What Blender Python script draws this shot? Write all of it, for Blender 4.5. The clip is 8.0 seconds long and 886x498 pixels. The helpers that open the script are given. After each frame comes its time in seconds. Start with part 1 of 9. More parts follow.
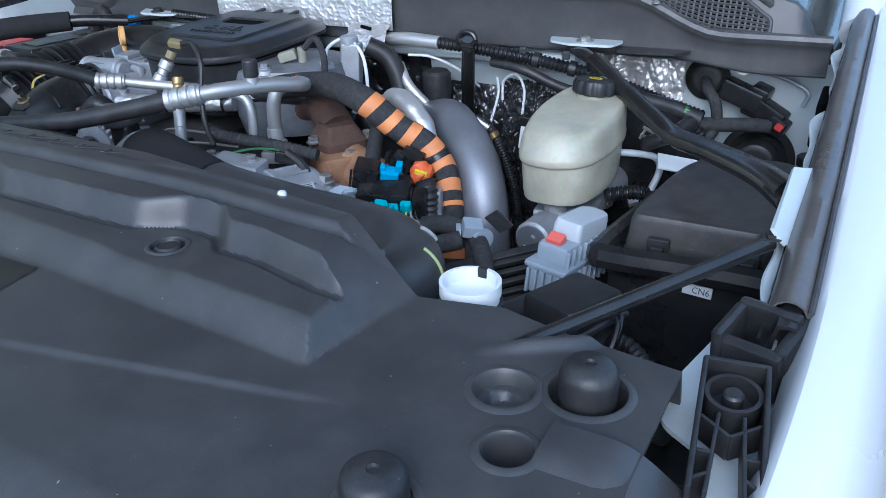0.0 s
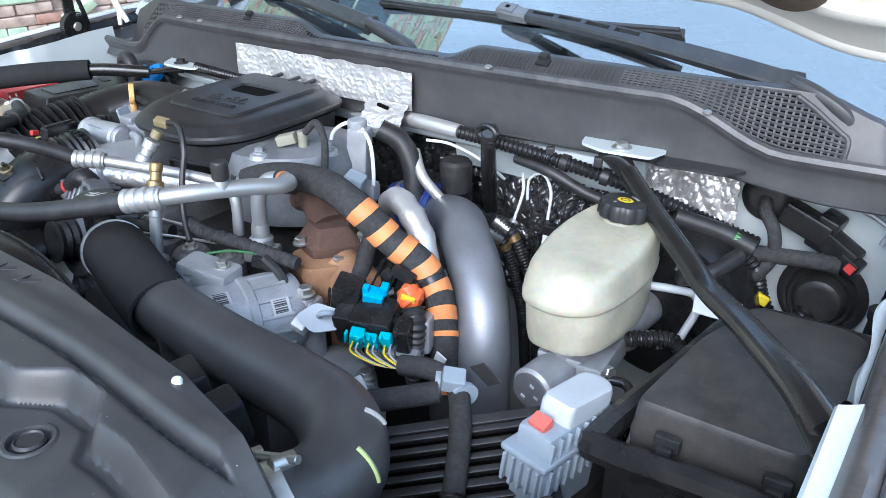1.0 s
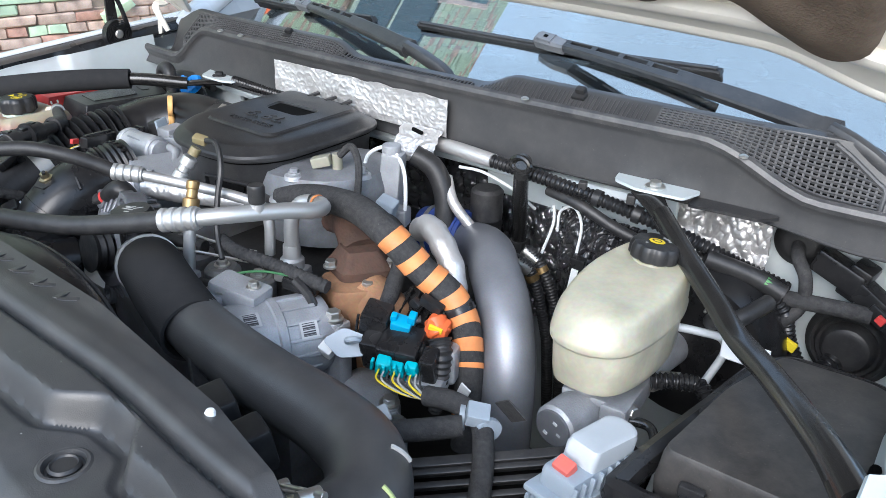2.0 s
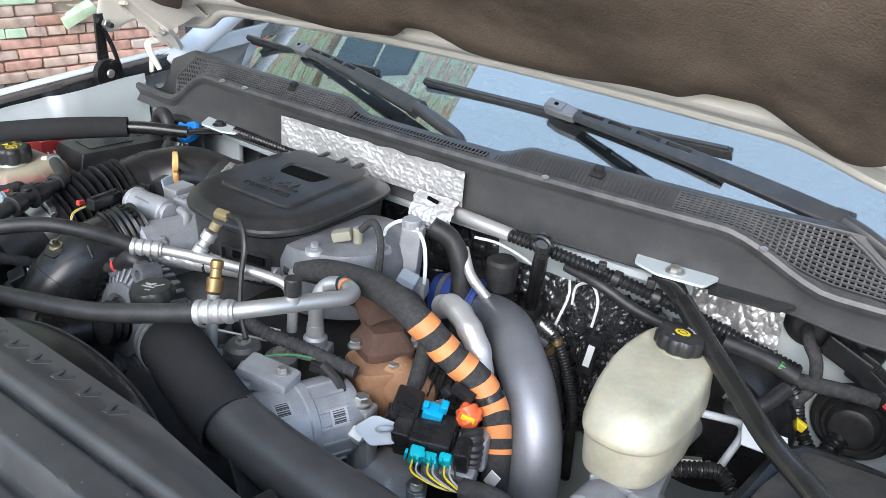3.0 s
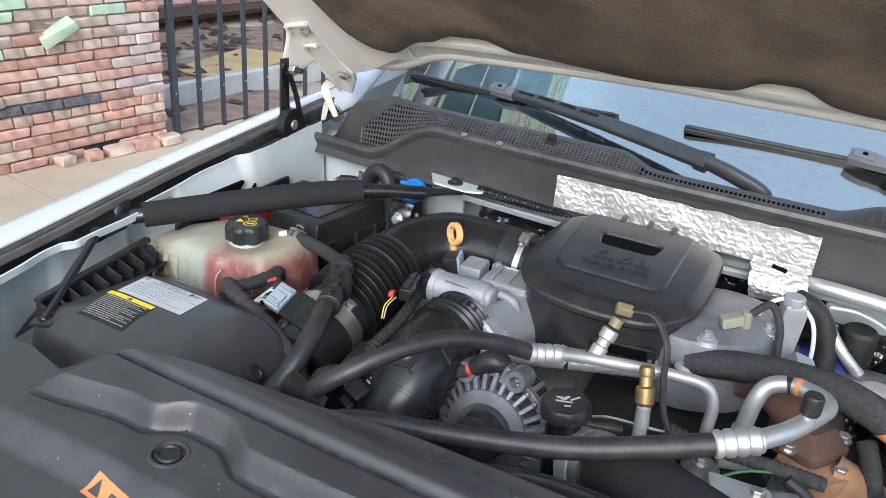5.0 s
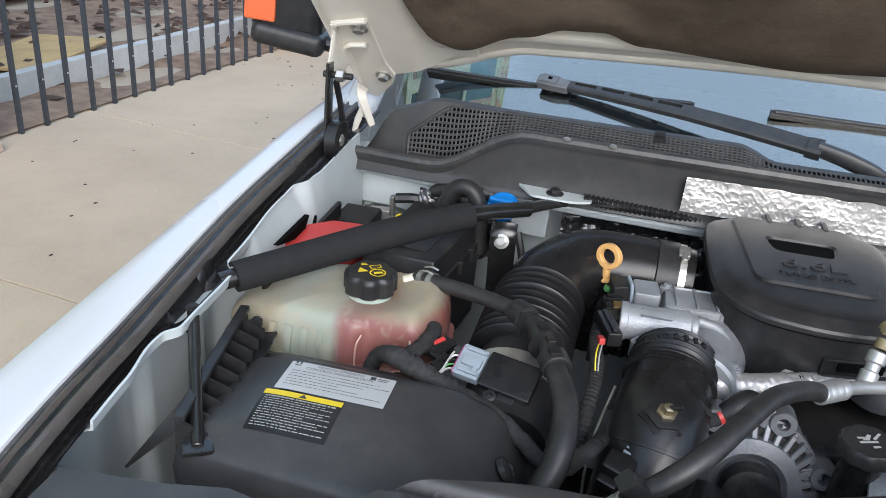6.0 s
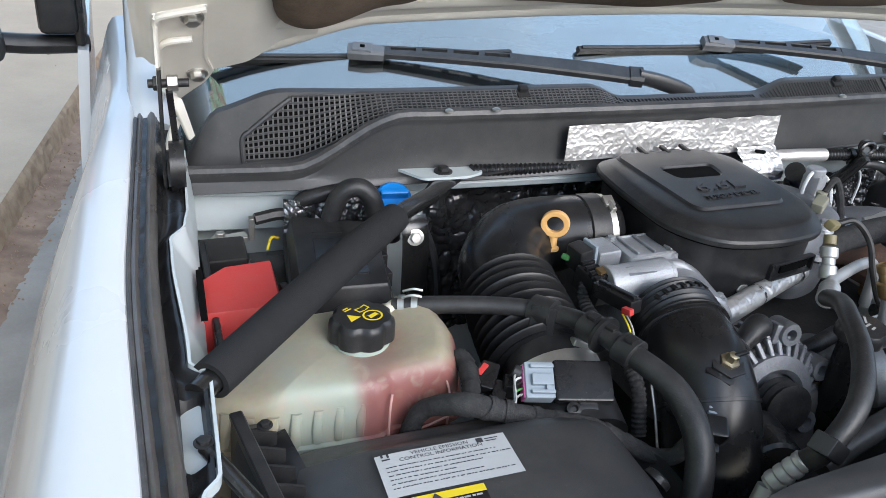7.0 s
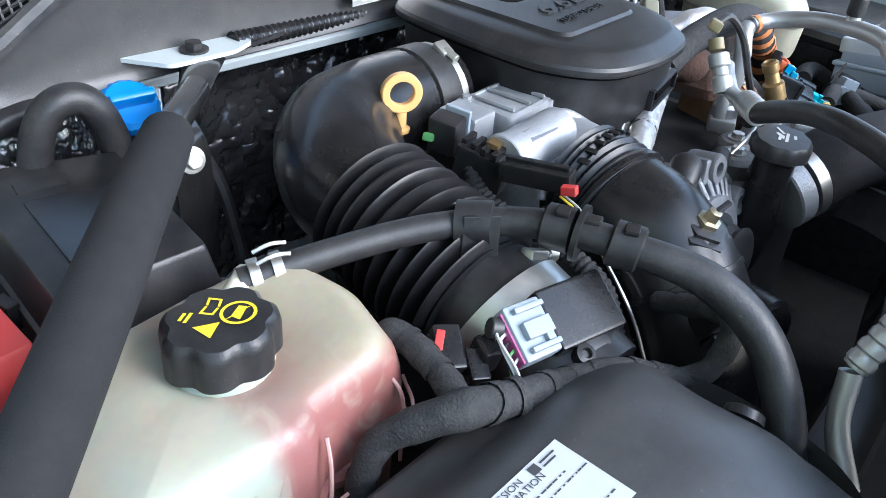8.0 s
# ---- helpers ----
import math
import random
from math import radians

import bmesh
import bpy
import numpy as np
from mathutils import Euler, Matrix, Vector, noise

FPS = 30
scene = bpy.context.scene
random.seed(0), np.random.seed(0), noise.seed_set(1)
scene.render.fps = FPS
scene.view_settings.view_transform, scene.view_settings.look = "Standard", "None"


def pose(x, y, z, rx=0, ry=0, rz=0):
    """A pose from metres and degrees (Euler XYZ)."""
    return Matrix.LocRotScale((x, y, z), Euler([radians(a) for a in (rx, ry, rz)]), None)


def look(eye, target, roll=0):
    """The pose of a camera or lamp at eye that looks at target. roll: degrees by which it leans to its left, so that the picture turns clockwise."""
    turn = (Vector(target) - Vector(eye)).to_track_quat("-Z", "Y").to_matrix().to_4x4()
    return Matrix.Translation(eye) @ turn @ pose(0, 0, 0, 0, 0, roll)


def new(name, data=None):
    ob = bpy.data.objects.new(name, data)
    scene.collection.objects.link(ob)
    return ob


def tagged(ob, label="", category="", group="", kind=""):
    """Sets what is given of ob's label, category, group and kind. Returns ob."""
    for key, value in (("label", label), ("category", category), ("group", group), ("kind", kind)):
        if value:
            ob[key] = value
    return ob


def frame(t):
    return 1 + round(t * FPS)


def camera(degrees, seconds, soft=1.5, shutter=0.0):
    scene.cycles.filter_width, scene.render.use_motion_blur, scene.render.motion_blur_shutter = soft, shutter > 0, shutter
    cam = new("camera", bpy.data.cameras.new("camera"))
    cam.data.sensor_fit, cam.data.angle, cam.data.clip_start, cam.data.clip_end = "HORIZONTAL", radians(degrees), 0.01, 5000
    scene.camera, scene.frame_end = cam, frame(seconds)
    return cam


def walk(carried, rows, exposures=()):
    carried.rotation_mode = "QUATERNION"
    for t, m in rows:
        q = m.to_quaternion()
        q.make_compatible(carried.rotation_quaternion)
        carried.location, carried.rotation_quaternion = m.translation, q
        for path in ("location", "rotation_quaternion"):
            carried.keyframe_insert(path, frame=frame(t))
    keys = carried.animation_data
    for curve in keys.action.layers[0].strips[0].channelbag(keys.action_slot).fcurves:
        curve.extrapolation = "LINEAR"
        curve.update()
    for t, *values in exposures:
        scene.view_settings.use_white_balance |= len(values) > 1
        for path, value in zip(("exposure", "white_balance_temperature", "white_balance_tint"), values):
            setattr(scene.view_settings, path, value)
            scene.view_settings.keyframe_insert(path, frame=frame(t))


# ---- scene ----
cam = camera(58.4, 8.0, 0.8)
PATH = [
    (0, (0.941, -1.201, 1.719), (0.057, 0.354, 0.824), -1.8),
    (0.5, (0.923, -1.019, 1.756), (-0.064, 0.47, 0.856), -1.5),
    (1, (0.928, -0.956, 1.792), (-0.131, 0.498, 0.918), -0.1),
    (2.3, (0.893, -0.958, 1.844), (-0.209, 0.473, 0.984), 2.2),
    (2.5, (0.857, -0.956, 1.868), (-0.201, 0.495, 0.986), 2.5),
    (3, (0.799, -0.99, 1.929), (-0.2, 0.512, 1.064), 4.4),
    (3.5, (0.765, -1.042, 1.945), (-0.237, 0.473, 1.106), 4.4),
    (4, (0.639, -1.189, 1.953), (-0.327, 0.353, 1.123), 3.1),
    (4.5, (0.412, -1.251, 1.937), (-0.481, 0.331, 1.1), 3.9),
    (5, (0.137, -1.188, 1.933), (-0.653, 0.439, 1.08), 4.8),
    (5.2, (0.044, -1.182, 1.926), (-0.666, 0.481, 1.071), 5.4),
    (6.3, (-0.572, -1.17, 1.889), (-0.616, 0.622, 1.001), 5.4),
    (6.5, (-0.664, -1.108, 1.881), (-0.495, 0.673, 0.987), 5.5),
    (7, (-0.869, -0.978, 1.862), (-0.154, 0.654, 0.953), 5.1),
    (7.5, (-0.911, -0.785, 1.797), (0.203, 0.56, 0.821), 5.0),
    (8, (-0.865, -0.598, 1.7), (0.484, 0.398, 0.609), 5.3),
]
EXPOSURES = [
    (0, 0.02, 4850, 10), (0.5, 0.50, 4900, 10), (1, 0.72, 5250, 10), (2.3, 0.64, 5600, 10), (3, 0.60, 5700, 10),
    (4.5, 0.56, 5700, 10), (5.2, 0.34, 5700, 10), (6.5, 0.08, 5750, 10), (7, 0.20, 5650, 10), (7.5, 0.40, 5350, 10), (8, 1.08, 5300, 10),
]
walk(cam, [(t, look(eye, target, roll)) for t, eye, target, roll in PATH], EXPOSURES)

# ---- world and light ----
world = bpy.data.worlds.new("sky")
world.use_nodes = True
scene.world = world
wn = world.node_tree
sky = wn.nodes.new("ShaderNodeTexSky")
sky.sky_type = "NISHITA"
sky.sun_disc = False
sky.sun_elevation, sky.sun_rotation = radians(32), radians(163)
sky.air_density, sky.dust_density, sky.ozone_density = 1.0, 4.0, 1.0
# a thin bright overcast lies over the blue: a pale even veil is added to the sky
veil = wn.nodes.new("ShaderNodeMix")
veil.data_type, veil.blend_type = "RGBA", "ADD"
veil.inputs["Factor"].default_value = 1.0
veil.inputs["B"].default_value = (3.0, 3.75, 4.3, 1)
wn.links.new(sky.outputs[0], veil.inputs["A"])
wn.links.new(veil.outputs["Result"], wn.nodes["Background"].inputs[0])
wn.nodes["Background"].inputs[1].default_value = 0.15
sun_data = bpy.data.lights.new("sun", "SUN")
sun_data.energy, sun_data.angle, sun_data.color = 1.3, radians(40), (1.0, 0.97, 0.93)
sun = new("sun", sun_data)
sun.matrix_world = look((1.25, -4.1, 3.7), (0, 0, 1))


# ---- mesh helpers ----
def V(*a):
    return Vector(a)


def base(ob):
    at = Vector()
    while ob:
        at, ob = at + ob.location, ob.parent
    return at


def thing(name, at, label, category, group="", kind=""):
    ob = new(name)
    ob.location = at
    ob.empty_display_size = 0.02
    return tagged(ob, label, category, group, kind)


def mesh_of(name, bm, material, angle=38):
    me = bpy.data.meshes.new(name)
    bm.normal_update()
    bm.to_mesh(me)
    bm.free()
    me.materials.append(material)
    me.polygons.foreach_set("use_smooth", [True] * len(me.polygons))
    me.set_sharp_from_angle(angle=radians(angle))
    return me


def warp_to_view(bm):
    """Shifts the passenger side of the bay outwards and down to fit the camera's view."""
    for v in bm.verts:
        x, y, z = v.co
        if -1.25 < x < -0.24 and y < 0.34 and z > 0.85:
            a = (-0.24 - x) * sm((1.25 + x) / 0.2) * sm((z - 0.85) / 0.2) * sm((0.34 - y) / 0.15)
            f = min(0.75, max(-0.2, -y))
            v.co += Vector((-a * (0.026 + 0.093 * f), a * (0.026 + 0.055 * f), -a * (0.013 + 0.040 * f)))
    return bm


def crisp(ob):
    """Keeps wide faces flat beside their rounded edges."""
    if 30 < len(ob.data.vertices) < 6000 and ob.name.split(".")[0] not in ("brick", "brickwork", "slab", "post", "rail"):
        mod = ob.modifiers.new("crisp", "WEIGHTED_NORMAL")
        mod.keep_sharp = True


def part(name, bm, material, parent, label="", kind="", angle=38):
    bmesh.ops.translate(warp_to_view(bm), vec=-base(parent), verts=bm.verts)
    ob = new(name, mesh_of(name, bm, material, angle))
    ob.parent = parent
    crisp(ob)
    return tagged(ob, label, kind=kind)


def solo(name, bm, material, at, label, category, group="", kind=""):
    bmesh.ops.translate(warp_to_view(bm), vec=-Vector(at), verts=bm.verts)
    ob = new(name, mesh_of(name, bm, material))
    ob.location = at
    crisp(ob)
    return tagged(ob, label, category, group, kind)


def merge(*bms):
    out = bms[0]
    for b in bms[1:]:
        me = bpy.data.meshes.new("tmp")
        b.to_mesh(me)
        b.free()
        out.from_mesh(me)
        bpy.data.meshes.remove(me)
    return out


def turned(bm, m):
    bmesh.ops.transform(bm, matrix=m, verts=bm.verts)
    return bm


def spline(pts, n=8, closed=False):
    """Points along a smooth curve through pts."""
    p = [Vector(q) for q in pts]
    if len(p) == 2 and not closed:
        return [p[0].lerp(p[1], i / n) for i in range(n + 1)]
    out, k = [], len(p)
    for i in range(k if closed else k - 1):
        if closed:
            a, b, c, d = p[i - 1], p[i], p[(i + 1) % k], p[(i + 2) % k]
        else:
            b, c = p[i], p[i + 1]
            a = p[i - 1] if i else b + (b - c)
            d = p[i + 2] if i + 2 < k else c + (c - b)
        for j in range(n):
            t = j / n
            out.append(0.5 * (2 * b + (c - a) * t + (2 * a - 5 * b + 4 * c - d) * t * t + (3 * b - a - 3 * c + d) * t ** 3))
    if not closed:
        out.append(p[-1])
    return out


def tube(pts, r, seg=12, n=8, rib=None, flat=1.0, open_end=0.0):
    """A swept tube. r: a radius, or one for each point. rib: (pitch, depth) of rings. flat: squash of the section."""
    path = spline(pts, n)
    k = len(pts) - 1
    rs = [r] * len(path) if not isinstance(r, (list, tuple)) else [
        r[min(int(i / n), k - 1)] * (1 - (i / n - min(int(i / n), k - 1))) + r[min(int(i / n), k - 1) + 1] * (i / n - min(int(i / n), k - 1)) for i in range(len(path))]
    if rib:
        run, new_p, new_r = 0.0, [], []
        for i in range(len(path) - 1):
            d = (path[i + 1] - path[i]).length
            m = max(1, int(round(d / (rib[0] / 6))))
            for j in range(m):
                t = j / m
                s = run + d * t
                new_p.append(path[i].lerp(path[i + 1], t))
                new_r.append(rs[i] * (1 - t) + rs[i + 1] * t + rib[1] * math.cos(2 * math.pi * s / rib[0]))
            run += d
        path, rs = new_p + [path[-1]], new_r + [rs[-1]]
    bm = bmesh.new()
    up = None
    rings = []
    for i, p in enumerate(path):
        tan = (path[min(i + 1, len(path) - 1)] - path[max(i - 1, 0)]).normalized()
        if up is None:
            up = tan.orthogonal().normalized() if abs(tan.z) > 0.9 else (Vector((0, 0, 1)) - tan * tan.z).normalized()
        up = (up - tan * up.dot(tan)).normalized()
        side = tan.cross(up)
        rings.append([bm.verts.new(p + rs[i] * (math.cos(2 * math.pi * j / seg) * side + flat * math.sin(2 * math.pi * j / seg) * up)) for j in range(seg)])
    for a, b in zip(rings, rings[1:]):
        for j in range(seg):
            bm.faces.new((a[j], a[(j + 1) % seg], b[(j + 1) % seg], b[j]))
    if open_end:
        for ring, q in ((rings[0], path[1]), (rings[-1], path[-2])):
            c = sum((v.co for v in ring), Vector()) / seg
            inner = [bm.verts.new(c + (v.co - c) * open_end) for v in ring]
            deep = [bm.verts.new(v.co + (q - c) * 2.0) for v in inner]
            for j in range(seg):
                bm.faces.new((ring[j], ring[(j + 1) % seg], inner[(j + 1) % seg], inner[j]))
                bm.faces.new((inner[j], inner[(j + 1) % seg], deep[(j + 1) % seg], deep[j]))
            bm.faces.new(deep)
    else:
        bm.faces.new(rings[0][::-1])
        bm.faces.new(rings[-1])
    bmesh.ops.recalc_face_normals(bm, faces=bm.faces)
    return bm


def rbox(c, size, rot=(0, 0, 0), bevel=0.003, seg=2):
    """A box with rounded edges."""
    bm = bmesh.new()
    bmesh.ops.create_cube(bm, size=1)
    bmesh.ops.scale(bm, vec=size, verts=bm.verts)
    if bevel:
        bmesh.ops.bevel(bm, geom=bm.edges[:], offset=min(bevel, min(size) * 0.45), segments=seg, profile=0.5, affect="EDGES")
    return turned(bm, pose(*c, *rot))


def stack(outline, levels, close=True):
    """Rings of one closed outline [(x, y)] at levels (scale, z) or (scale, z, dx, dy), joined and capped."""
    n = len(outline)
    cx, cy = sum(p[0] for p in outline) / n, sum(p[1] for p in outline) / n
    bm = bmesh.new()
    rings = []
    for lv in levels:
        s, z = lv[0], lv[1]
        dx, dy = (lv[2], lv[3]) if len(lv) > 2 else (0, 0)
        rings.append([bm.verts.new((cx + (p[0] - cx) * s + dx, cy + (p[1] - cy) * s + dy, z)) for p in outline])
    for a, b in zip(rings, rings[1:]):
        for j in range(n):
            bm.faces.new((a[j], a[(j + 1) % n], b[(j + 1) % n], b[j]))
    if close:
        bm.faces.new(rings[0][::-1])
        bm.faces.new(rings[-1])
    bmesh.ops.recalc_face_normals(bm, faces=bm.faces)
    return bm


def rounded(pts, r, n=5):
    """A polygon with its corners rounded."""
    out, k = [], len(pts)
    for i in range(k):
        a, b, c = Vector(pts[i - 1]), Vector(pts[i]), Vector(pts[(i + 1) % k])
        q = min(r, (a - b).length * 0.45, (c - b).length * 0.45)
        p0, p1 = b + (a - b).normalized() * q, b + (c - b).normalized() * q
        for j in range(n + 1):
            t = j / n
            out.append(tuple((1 - t) ** 2 * p0 + 2 * t * (1 - t) * b + t * t * p1))
    return out


def rect(cx, cy, w, d, r, n=5):
    return rounded([(cx - w / 2, cy - d / 2), (cx + w / 2, cy - d / 2), (cx + w / 2, cy + d / 2), (cx - w / 2, cy + d / 2)], r, n)


def lathe(profile, m=None, seg=28, lobes=None, caps=True):
    """A turned body round z from (radius, height) rows; lobes: (count, depth) makes a knob."""
    bm = bmesh.new()
    rings = []
    for r, z in profile:
        ring = []
        for j in range(seg):
            a = 2 * math.pi * j / seg
            q = r * (1 - lobes[1] * (0.5 + 0.5 * math.cos(lobes[0] * a)) ** 2) if lobes and r > 0.008 else r
            ring.append(bm.verts.new((q * math.cos(a), q * math.sin(a), z)))
        rings.append(ring)
    for a, b in zip(rings, rings[1:]):
        for j in range(seg):
            bm.faces.new((a[j], a[(j + 1) % seg], b[(j + 1) % seg], b[j]))
    if caps:
        bm.faces.new(rings[0][::-1])
        bm.faces.new(rings[-1])
        bmesh.ops.recalc_face_normals(bm, faces=bm.faces)
    return turned(bm, m) if m else bm


def aim(at, to):
    """The pose at a point with z towards another."""
    d = Vector(to) - Vector(at)
    return Matrix.Translation(at) @ d.to_track_quat("Z", "Y").to_matrix().to_4x4()


def rod(a, b, r, seg=12, edge=0.0):
    h = (Vector(b) - Vector(a)).length
    e = edge or r * 0.12
    return lathe([(r - e, 0), (r, e), (r, h - e), (r - e, h)], aim(a, b), seg)


def hexbolt(at, to, r=0.007, h=0.006, flange=1.45):
    """A hexagon bolt head with its washer."""
    m = aim(at, to)
    return merge(lathe([(r * flange, 0), (r * flange, h * 0.25), (r * 1.05, h * 0.3)], m, 18), lathe([(r, h * 0.2), (r, h * 0.9), (r * 0.85, h)], m, 6))


def sheet(xs, ys, f):
    """A grid surface: f(u, v) gives a point for every pair."""
    bm = bmesh.new()
    rows = [[bm.verts.new(f(x, y)) for x in xs] for y in ys]
    for a, b in zip(rows, rows[1:]):
        for j in range(len(xs) - 1):
            bm.faces.new((a[j], a[j + 1], b[j + 1], b[j]))
    return bm


def thick(bm, t):
    """Gives an open surface a thickness, against its normals."""
    bmesh.ops.recalc_face_normals(bm, faces=bm.faces)
    bm.normal_update()
    bmesh.ops.solidify(bm, geom=bm.faces[:] , thickness=t)
    return bm


def lin(a, b, n):
    return [a + (b - a) * i / (n - 1) for i in range(n)]


def sm(t):
    t = max(0.0, min(1.0, t))
    return t * t * (3 - 2 * t)


def strap(pts, widths, high, n, k=6):
    """A flat bar with rounded edges swept along pts; its width lies across n."""
    path = spline(pts, k)
    bm, rings = bmesh.new(), []
    for i, p in enumerate(path):
        f = i / (len(path) - 1) * (len(widths) - 1)
        a = min(int(f), len(widths) - 2)
        w = (widths[a] * (1 - f + a) + widths[a + 1] * (f - a)) / 2
        d = (path[min(i + 1, len(path) - 1)] - path[max(i - 1, 0)]).normalized()
        s = d.cross(n).normalized()
        up = s.cross(d)
        e = min(w, high / 2) * 0.45
        sec = ((w, -high / 2), (w, high / 2 - e), (w - e, high / 2), (-w + e, high / 2), (-w, high / 2 - e), (-w, -high / 2))
        rings.append([bm.verts.new(p + s * x + up * z) for x, z in sec])
    for a, b in zip(rings, rings[1:]):
        for j in range(6):
            bm.faces.new((a[j], a[(j + 1) % 6], b[(j + 1) % 6], b[j]))
    bm.faces.new(rings[0][::-1])
    bm.faces.new(rings[-1])
    bmesh.ops.recalc_face_normals(bm, faces=bm.faces)
    return bm


def letters(text, size, m, depth=0.0006, shear=0.0, align="CENTER"):
    """Raised or printed characters in the built-in font as a mesh."""
    cu = bpy.data.curves.new("text", "FONT")
    cu.body, cu.size, cu.extrude, cu.align_x, cu.align_y, cu.shear, cu.resolution_u = text, size, depth, align, "CENTER", shear, 2
    ob = bpy.data.objects.new("text", cu)
    me = bpy.data.meshes.new_from_object(ob)
    bm = bmesh.new()
    bm.from_mesh(me)
    bpy.data.objects.remove(ob)
    bpy.data.curves.remove(cu)
    bpy.data.meshes.remove(me)
    return turned(bm, m)


# ---- materials ----
def mat(name, color, rough=0.5, metal=0.0, vary=0.12, big=6.0, fine=120.0, bump=0.15, dust=0.0, dust_color=(0.33, 0.31, 0.28), coat=0.0, spec=0.5, other=None, sub=0.0, per_object=0.0):
    """A painted, moulded or cast surface with blotches, grain and settled dust."""
    m = bpy.data.materials.new(name)
    m.use_nodes = True
    t = m.node_tree
    N, L = t.nodes.new, t.links.new
    b = t.nodes["Principled BSDF"]
    co = N("ShaderNodeTexCoord")
    n1, n2 = N("ShaderNodeTexNoise"), N("ShaderNodeTexNoise")
    n1.inputs["Scale"].default_value, n1.inputs["Detail"].default_value = big, 5
    n2.inputs["Scale"].default_value, n2.inputs["Detail"].default_value = fine, 3
    L(co.outputs["Object"], n1.inputs["Vector"])
    L(co.outputs["Object"], n2.inputs["Vector"])
    ramp = N("ShaderNodeValToRGB")
    c2 = other or tuple(c * (1 - 2.2 * vary) for c in color)
    ramp.color_ramp.elements[0].position, ramp.color_ramp.elements[1].position = 0.32, 0.68
    ramp.color_ramp.elements[0].color, ramp.color_ramp.elements[1].color = (*[max(0, c) for c in c2], 1), (*color, 1)
    L(n1.outputs["Fac"], ramp.inputs[0])
    out = ramp.outputs[0]
    mix = N("ShaderNodeMix")
    mix.data_type, mix.blend_type = "RGBA", "OVERLAY"
    mix.inputs["Factor"].default_value = vary
    L(out, mix.inputs["A"])
    L(n2.outputs["Color"], mix.inputs["B"])
    out = mix.outputs["Result"]
    if per_object:
        info, hsv = N("ShaderNodeObjectInfo"), N("ShaderNodeHueSaturation")
        mr = N("ShaderNodeMapRange")
        mr.inputs["To Min"].default_value, mr.inputs["To Max"].default_value = 1 - per_object, 1 + per_object
        L(info.outputs["Random"], mr.inputs[0])
        L(mr.outputs[0], hsv.inputs["Value"])
        L(out, hsv.inputs["Color"])
        out = hsv.outputs[0]
    if dust:
        n3, r3, geo = N("ShaderNodeTexNoise"), N("ShaderNodeMapRange"), N("ShaderNodeNewGeometry")
        n3.inputs["Scale"].default_value, n3.inputs["Detail"].default_value, n3.inputs["Roughness"].default_value = big * 3.3, 8, 0.7
        L(co.outputs["Object"], n3.inputs["Vector"])
        r3.inputs["From Min"].default_value, r3.inputs["From Max"].default_value, r3.inputs["To Max"].default_value = 0.4, 0.75, dust
        L(n3.outputs["Fac"], r3.inputs[0])
        d = N("ShaderNodeMix")
        d.data_type = "RGBA"
        d.inputs["B"].default_value = (*dust_color, 1)
        L(r3.outputs[0], d.inputs["Factor"])
        L(out, d.inputs["A"])
        out = d.outputs["Result"]
    if dust:
        n4, r4, d4 = N("ShaderNodeTexNoise"), N("ShaderNodeMapRange"), N("ShaderNodeMix")
        n4.inputs["Scale"].default_value, n4.inputs["Detail"].default_value = 340, 2
        L(co.outputs["Object"], n4.inputs["Vector"])
        r4.inputs["From Min"].default_value, r4.inputs["From Max"].default_value, r4.inputs["To Max"].default_value = 0.68, 0.80, min(0.5, 1.6 * dust)
        L(n4.outputs["Fac"], r4.inputs[0])
        d4.data_type = "RGBA"
        d4.inputs["B"].default_value = (*dust_color, 1)
        L(r4.outputs[0], d4.inputs["Factor"])
        L(out, d4.inputs["A"])
        out = d4.outputs["Result"]
    L(out, b.inputs["Base Color"])
    rr = N("ShaderNodeMapRange")
    rr.inputs["To Min"].default_value, rr.inputs["To Max"].default_value = max(0.02, rough - 0.12), min(1, rough + 0.12)
    L(n1.outputs["Fac"], rr.inputs[0])
    L(rr.outputs[0], b.inputs["Roughness"])
    b.inputs["Metallic"].default_value = metal
    b.inputs["Coat Weight"].default_value = coat
    b.inputs["Coat Roughness"].default_value = 0.08
    b.inputs["Specular IOR Level"].default_value = spec
    if sub:
        b.inputs["Subsurface Weight"].default_value = sub
        b.inputs["Subsurface Radius"].default_value = (0.02, 0.015, 0.008)
    if bump:
        bp = N("ShaderNodeBump")
        bp.inputs["Strength"].default_value, bp.inputs["Distance"].default_value = bump, 0.002
        L(n2.outputs["Fac"], bp.inputs["Height"])
        L(bp.outputs[0], b.inputs["Normal"])
    return m


PLASTIC = mat("black_plastic", (0.019, 0.019, 0.020), 0.38, vary=0.1, big=9, fine=700, bump=0.1, dust=0.07, spec=0.42)
COVER = mat("grained_cover", (0.046, 0.046, 0.047), 0.37, vary=0.07, big=5, fine=900, bump=0.12, dust=0.09)
GRILLE = mat("mesh_plastic", (0.075, 0.075, 0.077), 0.45, vary=0.08, big=9, fine=500, bump=0.08, dust=0.12)
SMOOTHBLACK = mat("smooth_black", (0.012, 0.012, 0.013), 0.28, vary=0.08, big=8, fine=300, bump=0.04, dust=0.05, spec=0.42)
RUBBER = mat("rubber_hose", (0.020, 0.020, 0.021), 0.44, vary=0.12, big=12, fine=400, bump=0.12, dust=0.09, spec=0.45)
BELLOWS = mat("moulded_black_rubber", (0.010, 0.010, 0.011), 0.34, vary=0.1, big=12, fine=300, bump=0.05, dust=0.03, spec=0.45)
